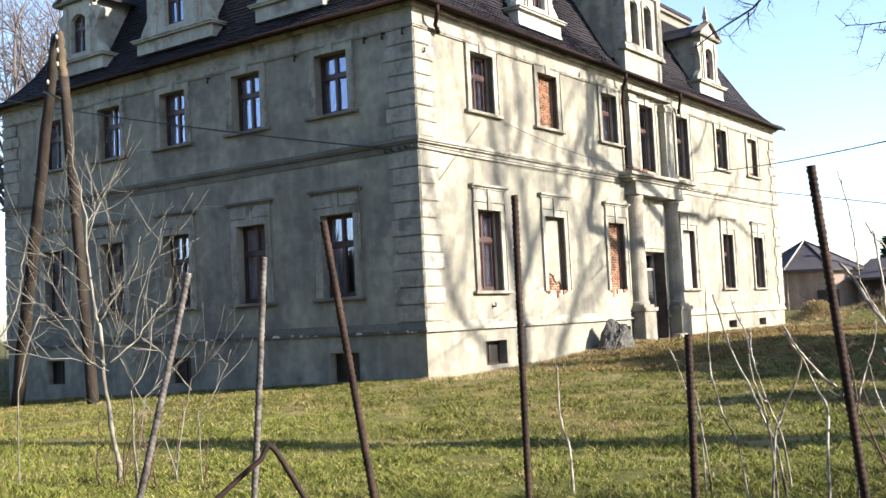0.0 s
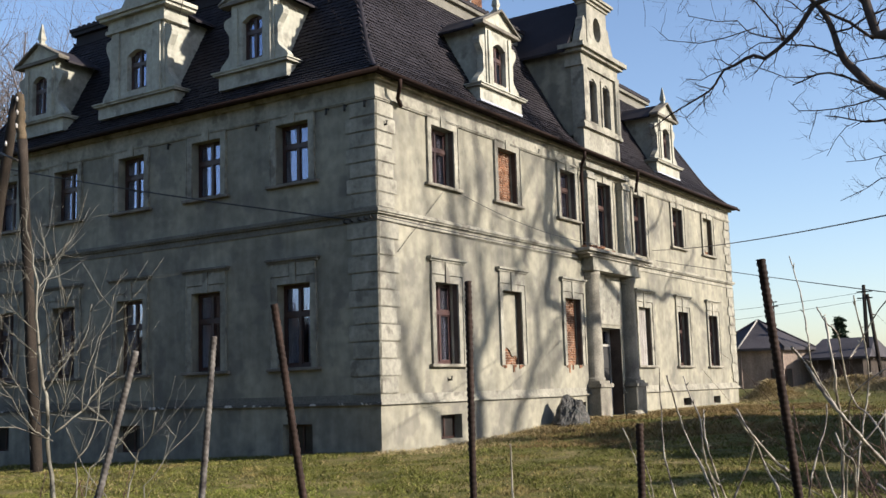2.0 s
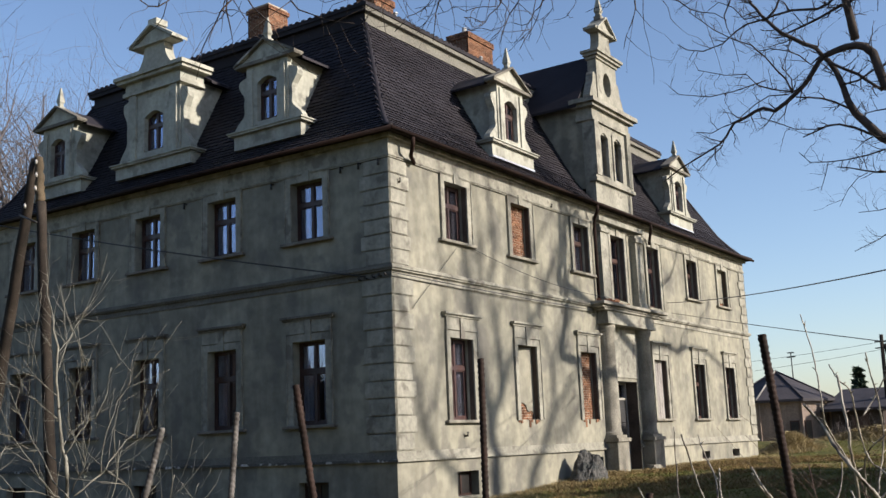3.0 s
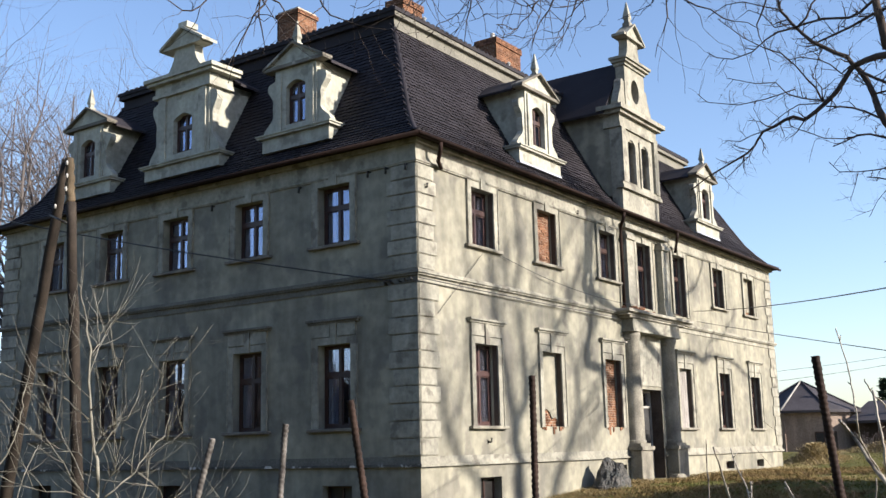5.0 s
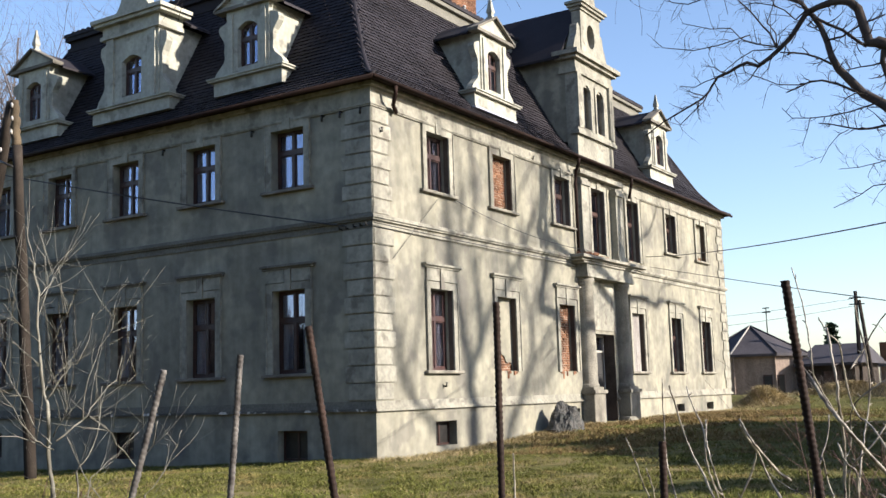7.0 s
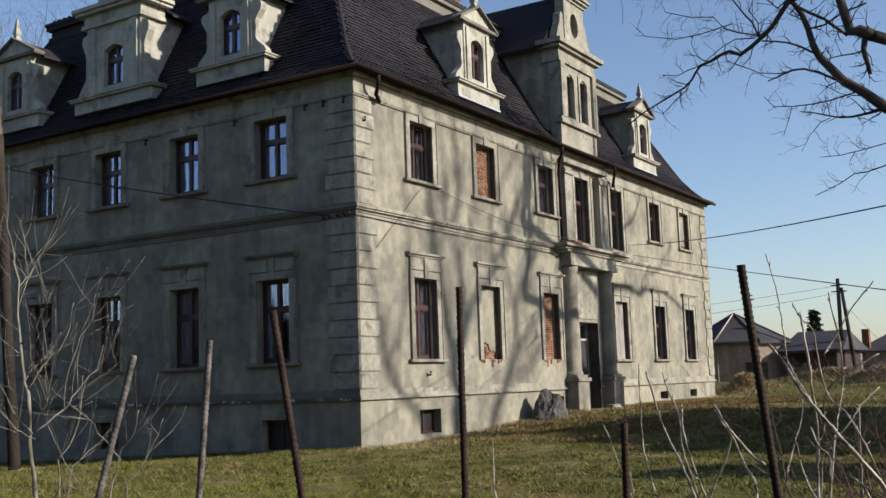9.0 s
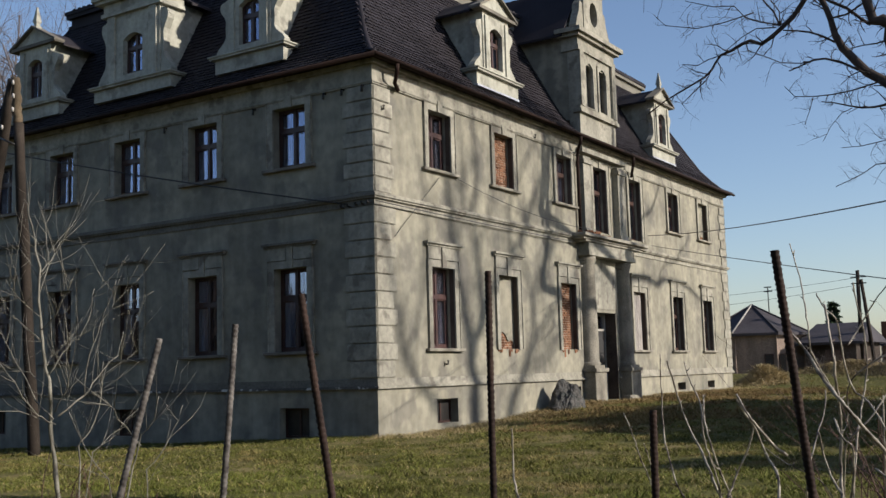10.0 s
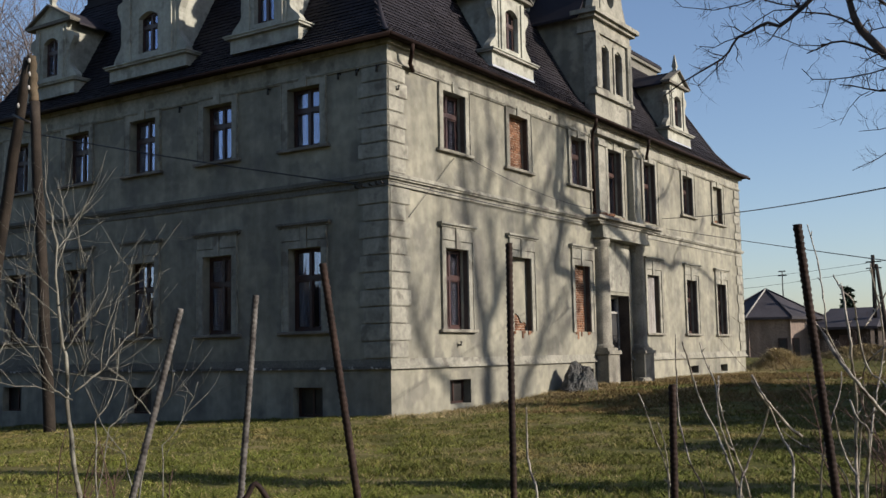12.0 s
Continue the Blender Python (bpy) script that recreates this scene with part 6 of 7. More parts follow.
CANES.append(cane([(13.91, -12.65, -0.10), (13.93, -12.70, 0.43), (13.96, -12.80, 0.81), (13.98, -12.87, 1.05), (13.99, -12.85, 1.29)], 0.0082, 0.0050, 23))
CANES.append(cane([(12.91, -13.32, 0.78), (12.90, -13.37, 0.81), (12.89, -13.48, 0.92), (12.88, -13.57, 1.05)], 0.0064, 0.0039, 24))
bramble = thing("bramble", "tangle of pale bare bramble canes at the fence", "bramble")
for tubes in CANES:
    part("cane", tubes_mesh("cane", tubes, "cane", 6), None, bramble)
bush("bramble_thicket", 13.9, -11.6, 1.25, 14, "cane_dark", 81, "thin reddish thicket of bramble stems", 0.35, stems=True)
bush("bramble_thicket", 14.3, -12.6, 1.5, 12, "cane_dark", 83, "thin reddish thicket of bramble stems", 0.3, stems=True)


# ---- steel rods of the fence ----
def rod(top, base, r, mat, label, seed):
    """A ribbed reinforcing rod driven into the ground, slightly bent."""
    rng = random.Random(seed)
    top, base = Vector(top), Vector(base)
    n, sides = int((top - base).length / 0.0045), 10
    ax = (top - base).normalized()
    s1 = ax.cross(Vector((0, 1, 0))).normalized()
    s2 = ax.cross(s1)
    k1, k2 = rng.uniform(-0.006, 0.006), rng.uniform(-0.006, 0.006)
    verts, faces = [], []
    for i in range(n + 1):
        t = i / n
        c = base.lerp(top, t) + s1 * k1 * math.sin(math.pi * t) + s2 * k2 * math.sin(2 * math.pi * t)
        for s in range(sides):
            a = 2 * math.pi * s / sides
            rib = 1.0 + 0.24 * (math.sin(2 * math.pi * i * 0.0045 / 0.0145 + a) > 0.25) + (0.08 if s in (0, 5) else 0)
            verts.append(c + (s1 * math.cos(a) + s2 * math.sin(a)) * r * rib)
    for i in range(n):
        for s in range(sides):
            q = (s + 1) % sides
            faces.append((i * sides + s, i * sides + q, (i + 1) * sides + q, (i + 1) * sides + s))
    faces.append(tuple(n * sides + s for s in range(sides)))
    me = bpy.data.meshes.new("fence_rod")
    me.from_pydata([tuple(v) for v in verts], [], faces)
    me.polygons.foreach_set("use_smooth", [True] * len(faces))
    me.materials.append(M[mat])
    return tagged(new("fence_rod", me), label, "steel rod", "steel rods of the fence")


rod((13.27, -18.977, 1.652), (12.963, -19.349, -0.25), 0.0085, "rebar_grey", "greyed leaning ribbed steel rod in the ground", 1)
rod((13.389, -18.805, 1.69), (13.286, -18.91, -0.25), 0.0085, "rebar_grey", "greyed upright ribbed steel rod in the ground", 2)
rod((13.914, -19.135, 1.727), (14.117, -18.959, -0.25), 0.0080, "rebar", "rusty leaning ribbed steel rod in the ground", 3)
rod((14.159, -18.694, 1.79), (14.148, -18.701, -0.25), 0.0078, "rebar", "dark upright ribbed steel rod in the ground", 4)
rod((14.375, -18.175, 1.416), (14.347, -18.187, -0.25), 0.0095, "rebar", "short dark ribbed steel rod in the ground", 5)
rod((14.78, -18.32, 1.82), (14.958, -18.271, -0.25), 0.0095, "rebar", "dark leaning ribbed steel rod in the ground", 6)
hook = [(13.02, -19.25, -0.1), (13.2, -19.1, 0.8), (13.343, -18.966, 1.04), (13.40, -18.904, 1.109), (13.425, -18.88, 1.135), (13.435, -18.868, 1.165), (13.441, -18.862, 1.172), (13.45, -18.853, 1.16), (13.465, -18.839, 1.128), (13.505, -18.799, 1.022), (13.62, -18.7, 0.6), (13.7, -18.62, -0.1)]
tagged(new("bent_rod", tubes_mesh("bent_rod", [(hook, [0.008] * len(hook))], "rebar", 8)), "bent rusty steel rod hooked over beside a post", "steel rod")


# ---- utility pole pair ----
def timber(a, b, r0, r1, mat, name, parent):
    a, b = Vector(a), Vector(b)
    rng = random.Random(int(abs(a.x) * 10))
    pts = [a.lerp(b, t / 12) + Vector((rng.gauss(0, 0.012), rng.gauss(0, 0.012), 0)) for t in range(13)]
    return part(name, tubes_mesh(name, [(pts, [r0 + (r1 - r0) * t / 12 for t in range(13)])], mat, 12), None, parent)


pole = thing("utility_pole", "old wooden A-frame utility pole, weathered brown", "utility pole")
timber((-7.45, -4.2, -0.6), (-7.77, -4.64, 8.15), 0.15, 0.125, "pole", "post", pole)
tagged(timber((-7.775, -4.645, 8.14), (-7.815, -4.70, 9.34), 0.122, 0.11, "pole_new", "post_top", pole), "bare yellow split pole top")
timber((-12.22, -3.36, -0.7), (-8.08, -4.60, 9.36), 0.19, 0.13, "pole", "strut", pole)
part("brace", tubes_mesh("brace", [([(-8.5, -4.72, 7.9), (-7.6, -4.86, 7.55)], [0.03, 0.03])], "black", 6), None, pole)
for z, dx in ((9.1, 0.12), (8.75, 0.14), (8.4, 0.12), (8.95, -0.45), (8.0, -0.3)):
    part("insulator", tubes_mesh("insulator", [([(-7.8 + dx, -4.86, z), (-7.8 + dx, -4.86, z + 0.07), (-7.8 + dx, -4.86, z + 0.12)], [0.03, 0.038, 0.02])], "ceramic", 8), None, pole, "grimy ceramic insulator")


def cable(name, a, b, sag, r, label, n=24):
    a, b = Vector(a), Vector(b)
    pts = [a.lerp(b, i / n) - Vector((0, 0, sag * 4 * (i / n) * (1 - i / n))) for i in range(n + 1)]
    tagged(new(name, tubes_mesh(name, [(pts, [r] * (n + 1))], "wire", 5)), label, "cable", "overhead cables")


cable("overhead_cable", (-22.6, -3.5, 11.28), (-0.80, -0.06, 5.84), 0.25, 0.02, "black overhead cable from pole to mansion corner")
cable("overhead_cable", (0.16, 17.6, 6.62), (13.8, -4.8, 3.95), 0.16, 0.013, "sagging black overhead cable from the mansion")
cable("overhead_cable", (0.16, 17.9, 6.25), (12.6, -1.6, 2.83), 0.03, 0.010, "thin grey overhead cable from the mansion")
cable("wall_cable", (0.05, 3.8, 6.96), (0.32, 12.0, 6.3), 0.22, 0.010, "thin cable slung along the front wall")
cable("wall_cable", (0.05, 0.78, 5.02), (0.06, 2.95, 6.86), 0.0, 0.007, "thin cable slung up the front wall")
cable("wall_cable", (0.15, -0.15, 5.83), (0.16, 11.0, 5.80), 0.03, 0.012, "black cable run along the string course")
bracket = thing("cable_bracket", "black iron cable bracket on the mansion wall", "bracket")
for x in (-0.95, -0.75, -0.5, -0.3, -0.12):
    part("bracket_pin", tubes_mesh("bracket_pin", [([(x, 0.0, 5.82 + 0.05 * x), (x, -0.12, 5.82 + 0.05 * x), (x, -0.14, 5.88 + 0.05 * x)], [0.025, 0.025, 0.035])], "black", 6), None, bracket)
for y, z in ((0.35, 8.25), (1.0, 8.9), (3.05, 1.78), (8.6, 8.95)):
    part("wall_hook", tubes_mesh("wall_hook", [([(0.0, y, z), (0.1, y, z), (0.11, y, z + 0.1)], [0.03, 0.03, 0.04])], "black", 6), None, bracket)
for x, z in ((-1.5, 8.83), (-3.95, 8.80), (-7.4, 8.80), (-0.25, 8.83), (-0.9, 8.83)):
    part("wall_hook", tubes_mesh("wall_hook", [([(x, 0.0, z), (x, -0.09, z), (x, -0.10, z - 0.16)], [0.03, 0.03, 0.035])], "black", 6), None, bracket)

# ---- boulder ----
bm = bmesh.new()
bmesh.ops.create_icosphere(bm, subdivisions=5, radius=1.0)
for q in bm.verts:
    p = q.co.copy()
    k = 1 + 0.28 * noise.noise(p * 1.4 + Vector((3, 1, 5))) + 0.14 * abs(noise.noise(p * 2.6)) + 0.06 * noise.noise(p * 7) + 0.04 * noise.noise(p * 20)
    up = max(0.0, p.z)
    q.co = 0.80 * Vector((p.x * 0.55 * k, p.y * (0.92 - 0.62 * up) * k + 0.16 * up, p.z * 0.95 * k))
rock = mesh_of("boulder", bm, "rock")
rk = tagged(new("boulder", rock), "rough grey boulder leaning by the front wall", "boulder")
rk.location = (0.75, 8.75, 0.40)
bm = bevel(boxes((0.75, 1.15, 12.9, 13.6, 0.3, 0.62)), 0.05, 2)
tagged(new("stone_block", mesh_of("stone_block", bm, "stone")), "loose pale stone block by the entrance", "stone")


# ---- neighbouring houses ----
def hip_house(name, x0, x1, y0, y1, zb, ze, zr, wall_mat, roof_mat, label, group, ridge=0.0):
    h = thing(name, label, "house", group)
    o = 0.45
    part("wall", boxes((x0, x1, y0, y1, zb - 1, ze)), wall_mat, h)
    bm = bmesh.new()
    c = [bm.verts.new(p) for p in ((x0 - o, y0 - o, ze - 0.05), (x1 + o, y0 - o, ze - 0.05), (x1 + o, y1 + o, ze - 0.05), (x0 - o, y1 + o, ze - 0.05))]
    mx, my = (x0 + x1) / 2, (y0 + y1) / 2
    t = [bm.verts.new((mx - ridge, my, zr)), bm.verts.new((mx + ridge, my, zr))]
    for f in ((c[0], c[1], t[1], t[0]), (c[1], c[2], t[1]), (c[2], c[3], t[0], t[1]), (c[3], c[0], t[0]), (c[3], c[2], c[1], c[0])):
        bm.faces.new(f)
    part("roof", bm, roof_mat, h, "dark hipped roof")
    part("fascia", boxes((x0 - o, x1 + o, y0 - o - 0.02, y0 - o + 0.02, ze - 0.16, ze - 0.02)), roof_mat, h)
    return h


def octagon_house(cx, cy, turn, r_wall, r_eave, zb, ze, zr):
    """A low eight-sided house with a pointed roof; turn sets its first corner."""
    h = thing("neighbour_house", "low pinkish eight-sided house with dark pointed roof", "house", "neighbouring houses")

    def corner(k, r, z):
        a = turn + math.pi / 4 * k
        return Vector((cx + r * math.cos(a), cy + r * math.sin(a), z))

    for k in range(8):
        a, b = corner(k, r_wall, 0), corner(k + 1, r_wall, 0)
        c, d = corner(k, r_wall - 0.25, 0), corner(k + 1, r_wall - 0.25, 0)
        bm = bmesh.new()
        lo = [bm.verts.new((p.x, p.y, zb - 1)) for p in (a, b, d, c)]
        hi = [bm.verts.new((p.x, p.y, ze)) for p in (a, b, d, c)]
        bm.faces.new(hi)
        bm.faces.new(lo[::-1])
        for q in range(4):
            bm.faces.new((lo[q], lo[(q + 1) % 4], hi[(q + 1) % 4], hi[q]))
        bmesh.ops.recalc_face_normals(bm, faces=bm.faces[:])
        part("wall", bm, "render_pink", h)
        p = corner(k, r_wall + 0.03, 0)
        part("corner_strip", boxes((p.x - 0.05, p.x + 0.05, p.y - 0.05, p.y + 0.05, zb - 0.6, ze - 0.05)), "render_pink", h)
        bm = bmesh.new()
        e0, e1, top = corner(k, r_eave, ze), corner(k + 1, r_eave, ze), Vector((cx, cy, zr))
        up = [bm.verts.new(q) for q in (e0, e1, top)]
        dn = [bm.verts.new(q - Vector((0, 0, 0.14))) for q in (e0, e1, top)]
        bm.faces.new(up)
        bm.faces.new(dn[::-1])
        bm.faces.new((up[0], dn[0], dn[1], up[1]))
        bmesh.ops.recalc_face_normals(bm, faces=bm.faces[:])
        part("roof_face", bm, "sheet", h, "dark sheet roof face")
        part("ridge_cap", tubes_mesh("ridge_cap", [([e0 + Vector((0, 0, 0.02)), top + Vector((0, 0, 0.04))], [0.055, 0.045])], "jamb" if k == PALE_HIP else "sheet", 6), None, h)
    for k, t0, t1 in ((WINDOW_FACE, 0.70, 0.93), (WINDOW_FACE + 1, 0.07, 0.30)):
        a, b = corner(k, r_wall, 0), corner(k + 1, r_wall, 0)
        n = Vector(((b - a).y, -(b - a).x, 0)).normalized()
        for name, mat, m0, m1, out, parent in (("window", "frame", 0.0, 0.0, 0.05, h), ("pane", "dark_glass", 0.03, 0.08, 0.07, None)):
            p, q = a.lerp(b, t0 + m0), a.lerp(b, t1 - m0)
            bm = bmesh.new()
            ring = [(p, 0.0), (q, 0.0), (q, out), (p, out)]
            lo = [bm.verts.new((v.x + n.x * o, v.y + n.y * o, zb + 0.1 + m1)) for v, o in ring]
            hi = [bm.verts.new((v.x + n.x * o, v.y + n.y * o, zb + 1.4 - m1)) for v, o in ring]
            bm.faces.new(hi)
            bm.faces.new(lo[::-1])
            for g in range(4):
                bm.faces.new((lo[g], lo[(g + 1) % 4], hi[(g + 1) % 4], hi[g]))
            bmesh.ops.recalc_face_normals(bm, faces=bm.faces[:])
            made = part(name, bm, mat, parent or frame_of)
            frame_of = made
    return h


PALE_HIP, WINDOW_FACE = 7, 7
octagon_house(-2.6, 39.8, radians(-49.5), 2.85, 3.2, 0.7, 3.25, 4.92)
n2 = hip_house("neighbour_house", 0.55, 3.2, 38.6, 45.0, 0.4, 2.65, 3.75, "dark_boards", "sheet", "low dark outbuilding with shallow roof", "neighbouring houses", 1.4)
part("door", boxes((1.6, 2.5, 38.54, 38.6, 0.3, 2.2)), "frame", n2)
n3 = hip_house("neighbour_house", 2.9, 10.6, 47.0, 54.0, 0.4, 2.6, 3.9, "render_pink", "sheet", "distant low house with grey roof", "neighbouring houses", 2.4)
part("chimney", boxes((3.0, 3.4, 46.9, 47.4, 1.6, 3.9)), "brick", n3)


def conifer(x, y, h, r, seed, label, n=26, group="evergreens"):
    """A spruce: a stem with whorls of drooping boughs, each a strip of needle clumps."""
    rng = random.Random(seed)
    b = root(x, y)
    t = thing("spruce", label, "tree", group)
    part("trunk", tubes_mesh("trunk", [([b, b + Vector((0, 0, h))], [0.03 * h, 0.01])], "bark", 6), None, t)
    verts, faces = [], []
    for k in range(n):
        f = (k + 0.5) / n
        z, rad = h * (0.04 + 0.95 * f), r * (1 - f) ** 0.85 + 0.05
        m = max(5, int(13 * (1 - f)) + 4)
        for q in range(m):
            a = 2 * math.pi * (q + rng.random()) / m
            L = rad * rng.uniform(0.7, 1.1)
            for s in range(7):
                u = (s + rng.random()) / 7
                c = b + Vector((math.cos(a) * L * u, math.sin(a) * L * u, z - 0.28 * L * u + rng.uniform(-0.05, 0.05)))
                w = 0.15 * r * (1.3 - u) + 0.06
                for g2 in range(2):
                    n0 = len(verts)
                    d = Vector((rng.gauss(0, 1), rng.gauss(0, 1), rng.gauss(-0.2, 0.6))).normalized() * w * 1.6
                    e2 = d.cross(Vector((rng.gauss(0, 1), rng.gauss(0, 1), rng.gauss(0, 1)))).normalized() * w * 0.7
                    verts += [tuple(c - e2), tuple(c + e2), tuple(c + d)]
                    faces.append((n0, n0 + 1, n0 + 2))
    me = bpy.data.meshes.new("crown")
    me.from_pydata(verts, [], faces)
    me.materials.append(M["conifer"])
    tagged(part("crown", me, None, t, "dark green needles"), kind="stuff")


conifer(-0.9, 52.2, 4.7, 1.5, 1, "small dark spruce behind the neighbouring house", 12)
# the next two stand out of view, added for their shade on the lawn
conifer(20.0, -7.0, 4.6, 0.8, 5, "dense dark unseen spruce added to shade the lawn", 24, "evergreens beside the lawn")
conifer(18.0, 13.6, 4.6, 2.4, 6, "low dense unseen spruce added to shade the lawn", 20, "evergreens beside the lawn")
far_pole = thing("utility_pole", "distant grey double utility pole", "utility pole")
part("post", tubes_mesh("post", [([(3.2, 39.8, -0.2), (3.3, 39.8, 6.5)], [0.13, 0.10])], "pole", 8), None, far_pole)
part("strut", tubes_mesh("strut", [([(4.0, 39.85, -0.2), (3.45, 39.85, 6.0)], [0.12, 0.09])], "pole", 8), None, far_pole)
for z in (6.1, 5.75):
    part("crossarm", boxes((2.95, 3.75, 39.66, 39.72, z, z + 0.06)), "black", far_pole)
cable("distant_cable", (3.3, 39.7, 6.1), (-20, 37.5, 5.6), 0.5, 0.010, "thin distant overhead cable")
cable("distant_cable", (3.3, 39.7, 5.7), (-20, 37.5, 5.0), 0.6, 0.010, "thin distant overhead cable")
aerial = thing("roof_aerial", "thin black aerial on the neighbouring house", "aerial")
part("mast", tubes_mesh("mast", [([(-2.1, 41.5, 4.0), (-2.1, 41.5, 6.0)], [0.04, 0.03])], "black", 5), None, aerial)
part("crossbar", boxes((-2.35, -1.85, 41.47, 41.53, 5.75, 5.82)), "black", aerial)
part("crossbar", boxes((-2.3, -1.9, 41.47, 41.53, 6.0, 6.06)), "black", aerial)


# ---- grass ----
def blades(name, points, heights, widths, mat, label, seed):
    """Many single bent blades: points (x, y, z), with random lean."""
    rg = np.random.default_rng(seed)
    n = len(points)
    p = np.asarray(points)
    a = rg.uniform(0, 2 * np.pi, n)
    side = np.stack([np.cos(a), np.sin(a), np.zeros(n)], 1) * widths[:, None]
    b = rg.uniform(0, 2 * np.pi, n)
    lean = np.stack([np.cos(b), np.sin(b), np.zeros(n)], 1) * (heights * rg.uniform(0.4, 2.0, n))[:, None]
    up = np.stack([np.zeros(n), np.zeros(n), heights], 1)
    mid = p + up * 0.6 + lean * 0.35
    v = np.empty((n, 5, 3))
    v[:, 0], v[:, 1], v[:, 2], v[:, 3], v[:, 4] = p - side, p + side, mid + side * 0.7, mid - side * 0.7, p + up + lean
    me = bpy.data.meshes.new(name)
    base = np.arange(n)[:, None] * 5
    faces = [tuple(r) for r in (base + np.array([[0, 1, 2, 3]])).tolist()] + [tuple(r) for r in (base + np.array([[3, 2, 4]])).tolist()]
    me.from_pydata(v.reshape(-1, 3).tolist(), [], faces)
    me.materials.append(M[mat])
    return tagged(new(name, me), label, "grass", kind="stuff")


rg = np.random.default_rng(4)
N = 430000
yaw = np.radians(rg.uniform(6, 64, N))
dist = np.exp(rg.uniform(np.log(7.5), np.log(56), N))
gx, gy = 15.5 - np.sin(yaw) * dist, -21.0 + np.cos(yaw) * dist
ok = ~((gx < 0.05) & (gx > -LA - 0.05) & (gy > -0.05) & (gy < LB + 0.05)) & ~((gx > -0.1) & (gx < 1.1) & (gy > 11.4) & (gy < 15.7))
gx, gy, dist = gx[ok], gy[ok], dist[ok]
clump = np.array([noise.noise((x * 0.9, y * 0.9, 0.0)) + 0.6 * noise.noise((x * 3.1, y * 3.1, 4.0)) for x, y in zip(gx, gy)])
pts = [(x, y, ground_z(x, y) - 0.01) for x, y in zip(gx, gy)]
hts = np.clip(0.042 + 0.075 * clump + rg.uniform(-0.015, 0.03, len(gx)), 0.012, 0.2)
wid = 0.0028 + 0.00014 * dist + rg.uniform(0, 0.002, len(gx))
drift = np.array([noise.noise((x * 0.3, y * 0.3, 9.0)) for x, y in zip(gx, gy)])
fresh = (-gy - 7.5 + 7.0 * drift + 0.35 * (gx - 9.0) + rg.normal(0, 1.2, len(gx))) > 0
for name, mask, mat, label, seed in (("lawn_grass", ~fresh, "grass", "short patchy green and straw lawn grass", 5), ("fresh_grass", fresh, "grass_fresh", "fresh bright green lawn grass", 7)):
    blades(name, [p for p, m in zip(pts, mask) if m], hts[mask], wid[mask], mat, label, seed)
# pale dead blades scattered through the lawn
fleck = rg.choice(len(gx), 26000, replace=False)
blades("pale_blades", [pts[i] for i in fleck], hts[fleck] * 0.8 + 0.02, wid[fleck] * 0.9, "hay", "pale dead blades scattered in the lawn", 8)
# straw strip along the wall foot and before the entrance
n = 13000
sy = rg.uniform(-0.5, 27.5, n)
sx = np.abs(rg.normal(0, 0.7, n)) + 0.06
ok = ~((sx < 1.1) & (sy > 11.4) & (sy < 15.7))
sx, sy = sx[ok], sy[ok]
blades("straw_grass", [(x, y, ground_z(x, y) - 0.01) for x, y in zip(sx, sy)], rg.uniform(0.04, 0.15, len(sx)), rg.uniform(0.004, 0.009, len(sx)), "hay", "dry straw grass along the front wall", 6)
n = 7000
sx, sy = -rg.uniform(0, 18, n), -np.abs(rg.normal(0, 0.22, n)) - 0.05
blades("wall_grass", [(x, y, ground_z(x, y) - 0.01) for x, y in zip(sx, sy)], rg.uniform(0.03, 0.10, n), rg.uniform(0.004, 0.009, n), "grass", "unmown grass along the side wall", 9)


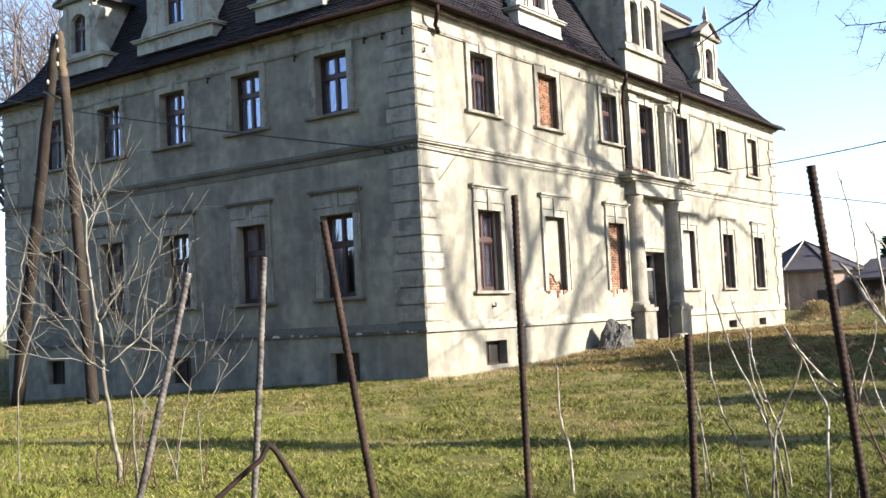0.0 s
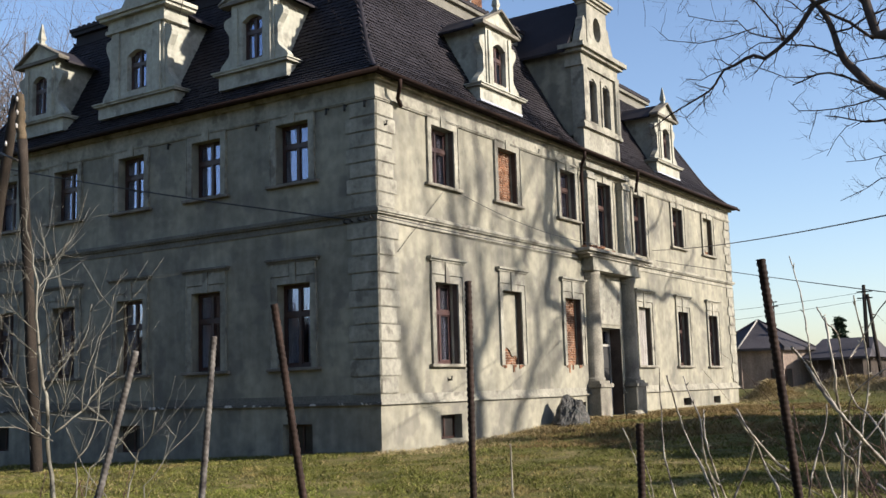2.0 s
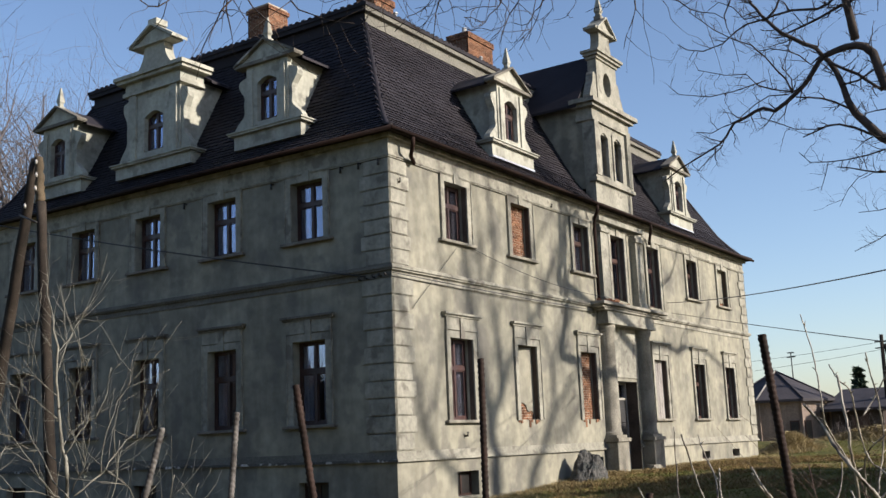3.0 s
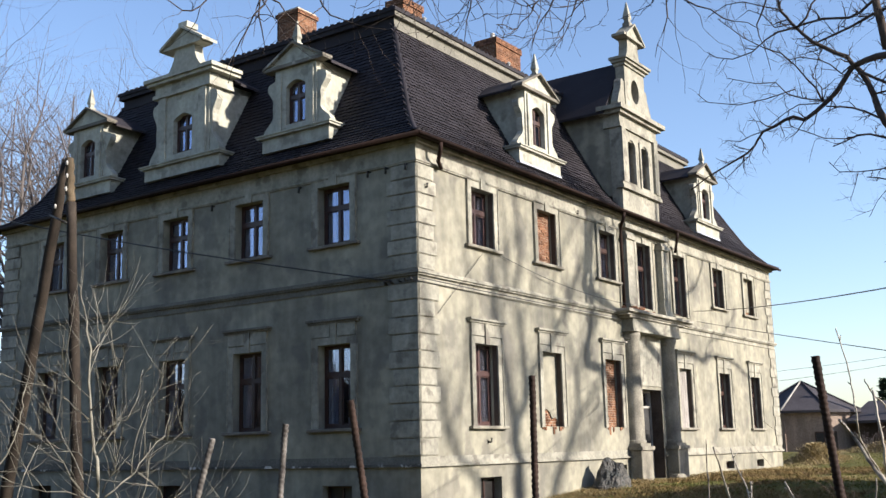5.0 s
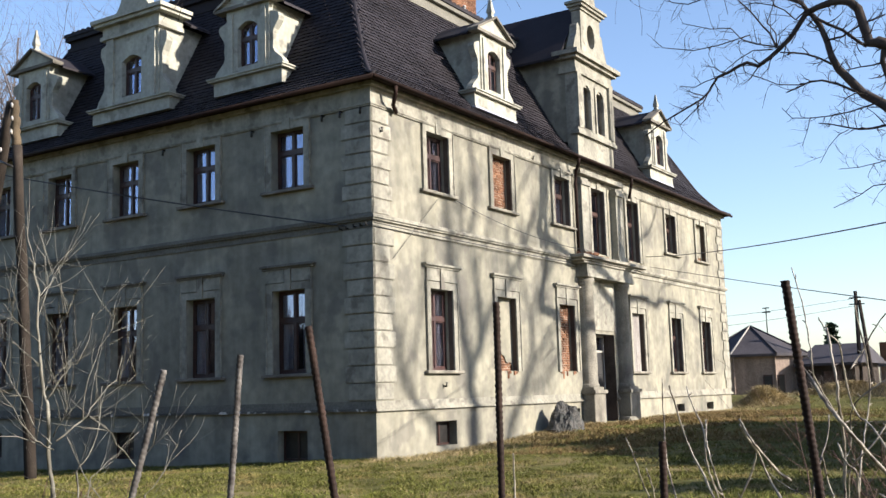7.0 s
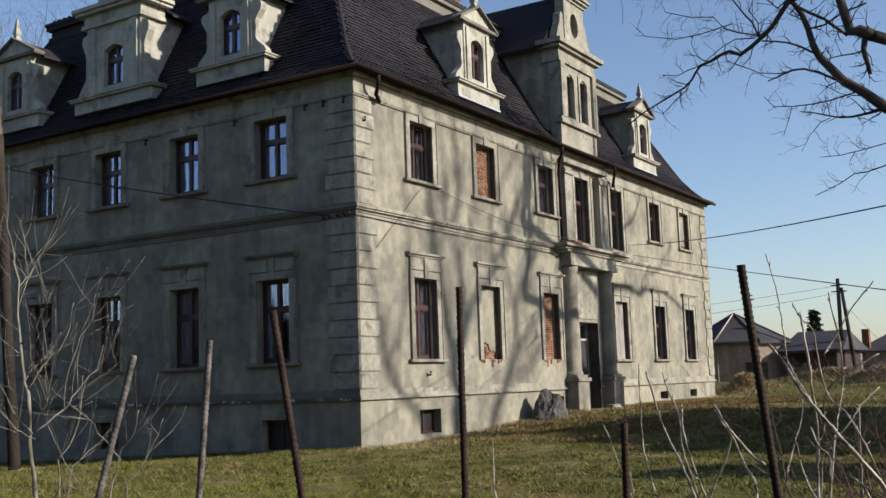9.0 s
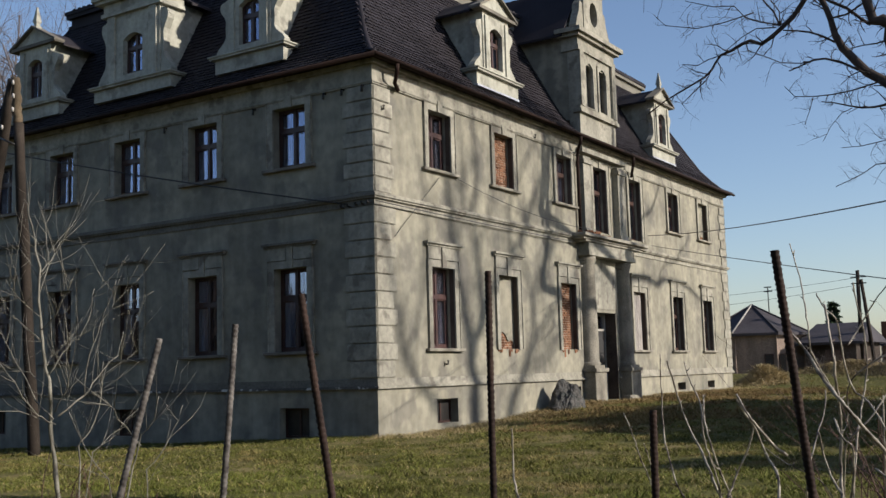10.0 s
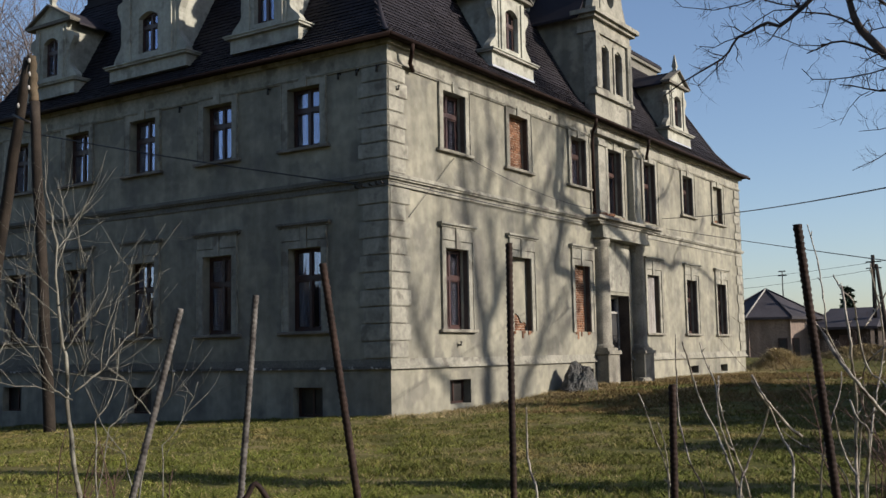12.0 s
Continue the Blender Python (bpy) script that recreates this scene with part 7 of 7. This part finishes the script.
# dead brown grass on the rough ground before the entrance
n = 42000
sx, sy = rg.uniform(0.3, 8.5, n), rg.uniform(2.0, 24.0, n)
ok = np.array([noise.noise((x * 0.35, y * 0.35, 7.0)) + 0.5 * noise.noise((x * 1.3, y * 1.3, 2.0)) > -0.16 + 0.07 * (x - 4) for x, y in zip(sx, sy)]) & ~((sx < 1.1) & (sy > 11.4) & (sy < 15.7))
sx, sy = sx[ok], sy[ok]
blades("dead_grass", [(x, y, ground_z(x, y) - 0.01) for x, y in zip(sx, sy)], rg.uniform(0.05, 0.14, len(sx)), rg.uniform(0.006, 0.012, len(sx)), "dead_grass", "dead brown grass before the entrance", 11)


# heap of dry grass beyond the far corner
def heap(cx, cy, rx, ry, h, seed, label):
    rg2 = np.random.default_rng(seed)
    bm = bmesh.new()
    n = 20
    grid = [[None] * (n + 1) for _ in range(n + 1)]

    def top(x, y):
        q = ((x - cx) / rx) ** 2 + ((y - cy) / ry) ** 2
        return ground_z(x, y) - 0.12 + h * math.exp(-1.6 * q) * (1 + 0.25 * noise.noise((x * 1.5, y * 1.5, seed)))
    for i in range(n + 1):
        for j in range(n + 1):
            x, y = cx + rx * 2 * (i / n * 2 - 1), cy + ry * 2 * (j / n * 2 - 1)
            grid[i][j] = bm.verts.new((x, y, top(x, y)))
    for i in range(n):
        for j in range(n):
            bm.faces.new((grid[i][j], grid[i + 1][j], grid[i + 1][j + 1], grid[i][j + 1])).smooth = True
    ob = tagged(new("grass_heap", mesh_of("grass_heap", bm, "hay")), label, "heap")
    m = 5200
    xs, ys = cx + rg2.normal(0, rx * 0.6, m), cy + rg2.normal(0, ry * 0.6, m)
    bl = blades("heap_grass", [(x, y, top(x, y) - 0.02) for x, y in zip(xs, ys)], rg2.uniform(0.1, 0.32, m), rg2.uniform(0.01, 0.022, m), "hay", "dry straw stalks", seed)


heap(0.7, 30.2, 1.05, 1.3, 0.85, 3, "heap of dry straw-coloured grass beside the far corner")
heap(3.6, 35.0, 2.6, 1.2, 0.5, 4, "low bank of dry weeds before the neighbouring house")
heap(6.6, 33.5, 2.2, 1.2, 0.7, 5, "low bank of dry weeds before the neighbouring house")
for k, (x, y, h) in enumerate(((4.6, 34.5, 1.6), (6.2, 33.0, 1.8), (7.4, 31.0, 1.5), (2.2, 35.2, 1.1))):
    bush("dry_weeds", x, y, h, 22, "bark_far", 90 + k, "brown dry weeds before the neighbouring house", 0.6, "dry weeds")


# ---- roof tiles ----
lay_tiles('A', LA, SLOPE_A)
lay_tiles('B', LB, SLOPE_B)
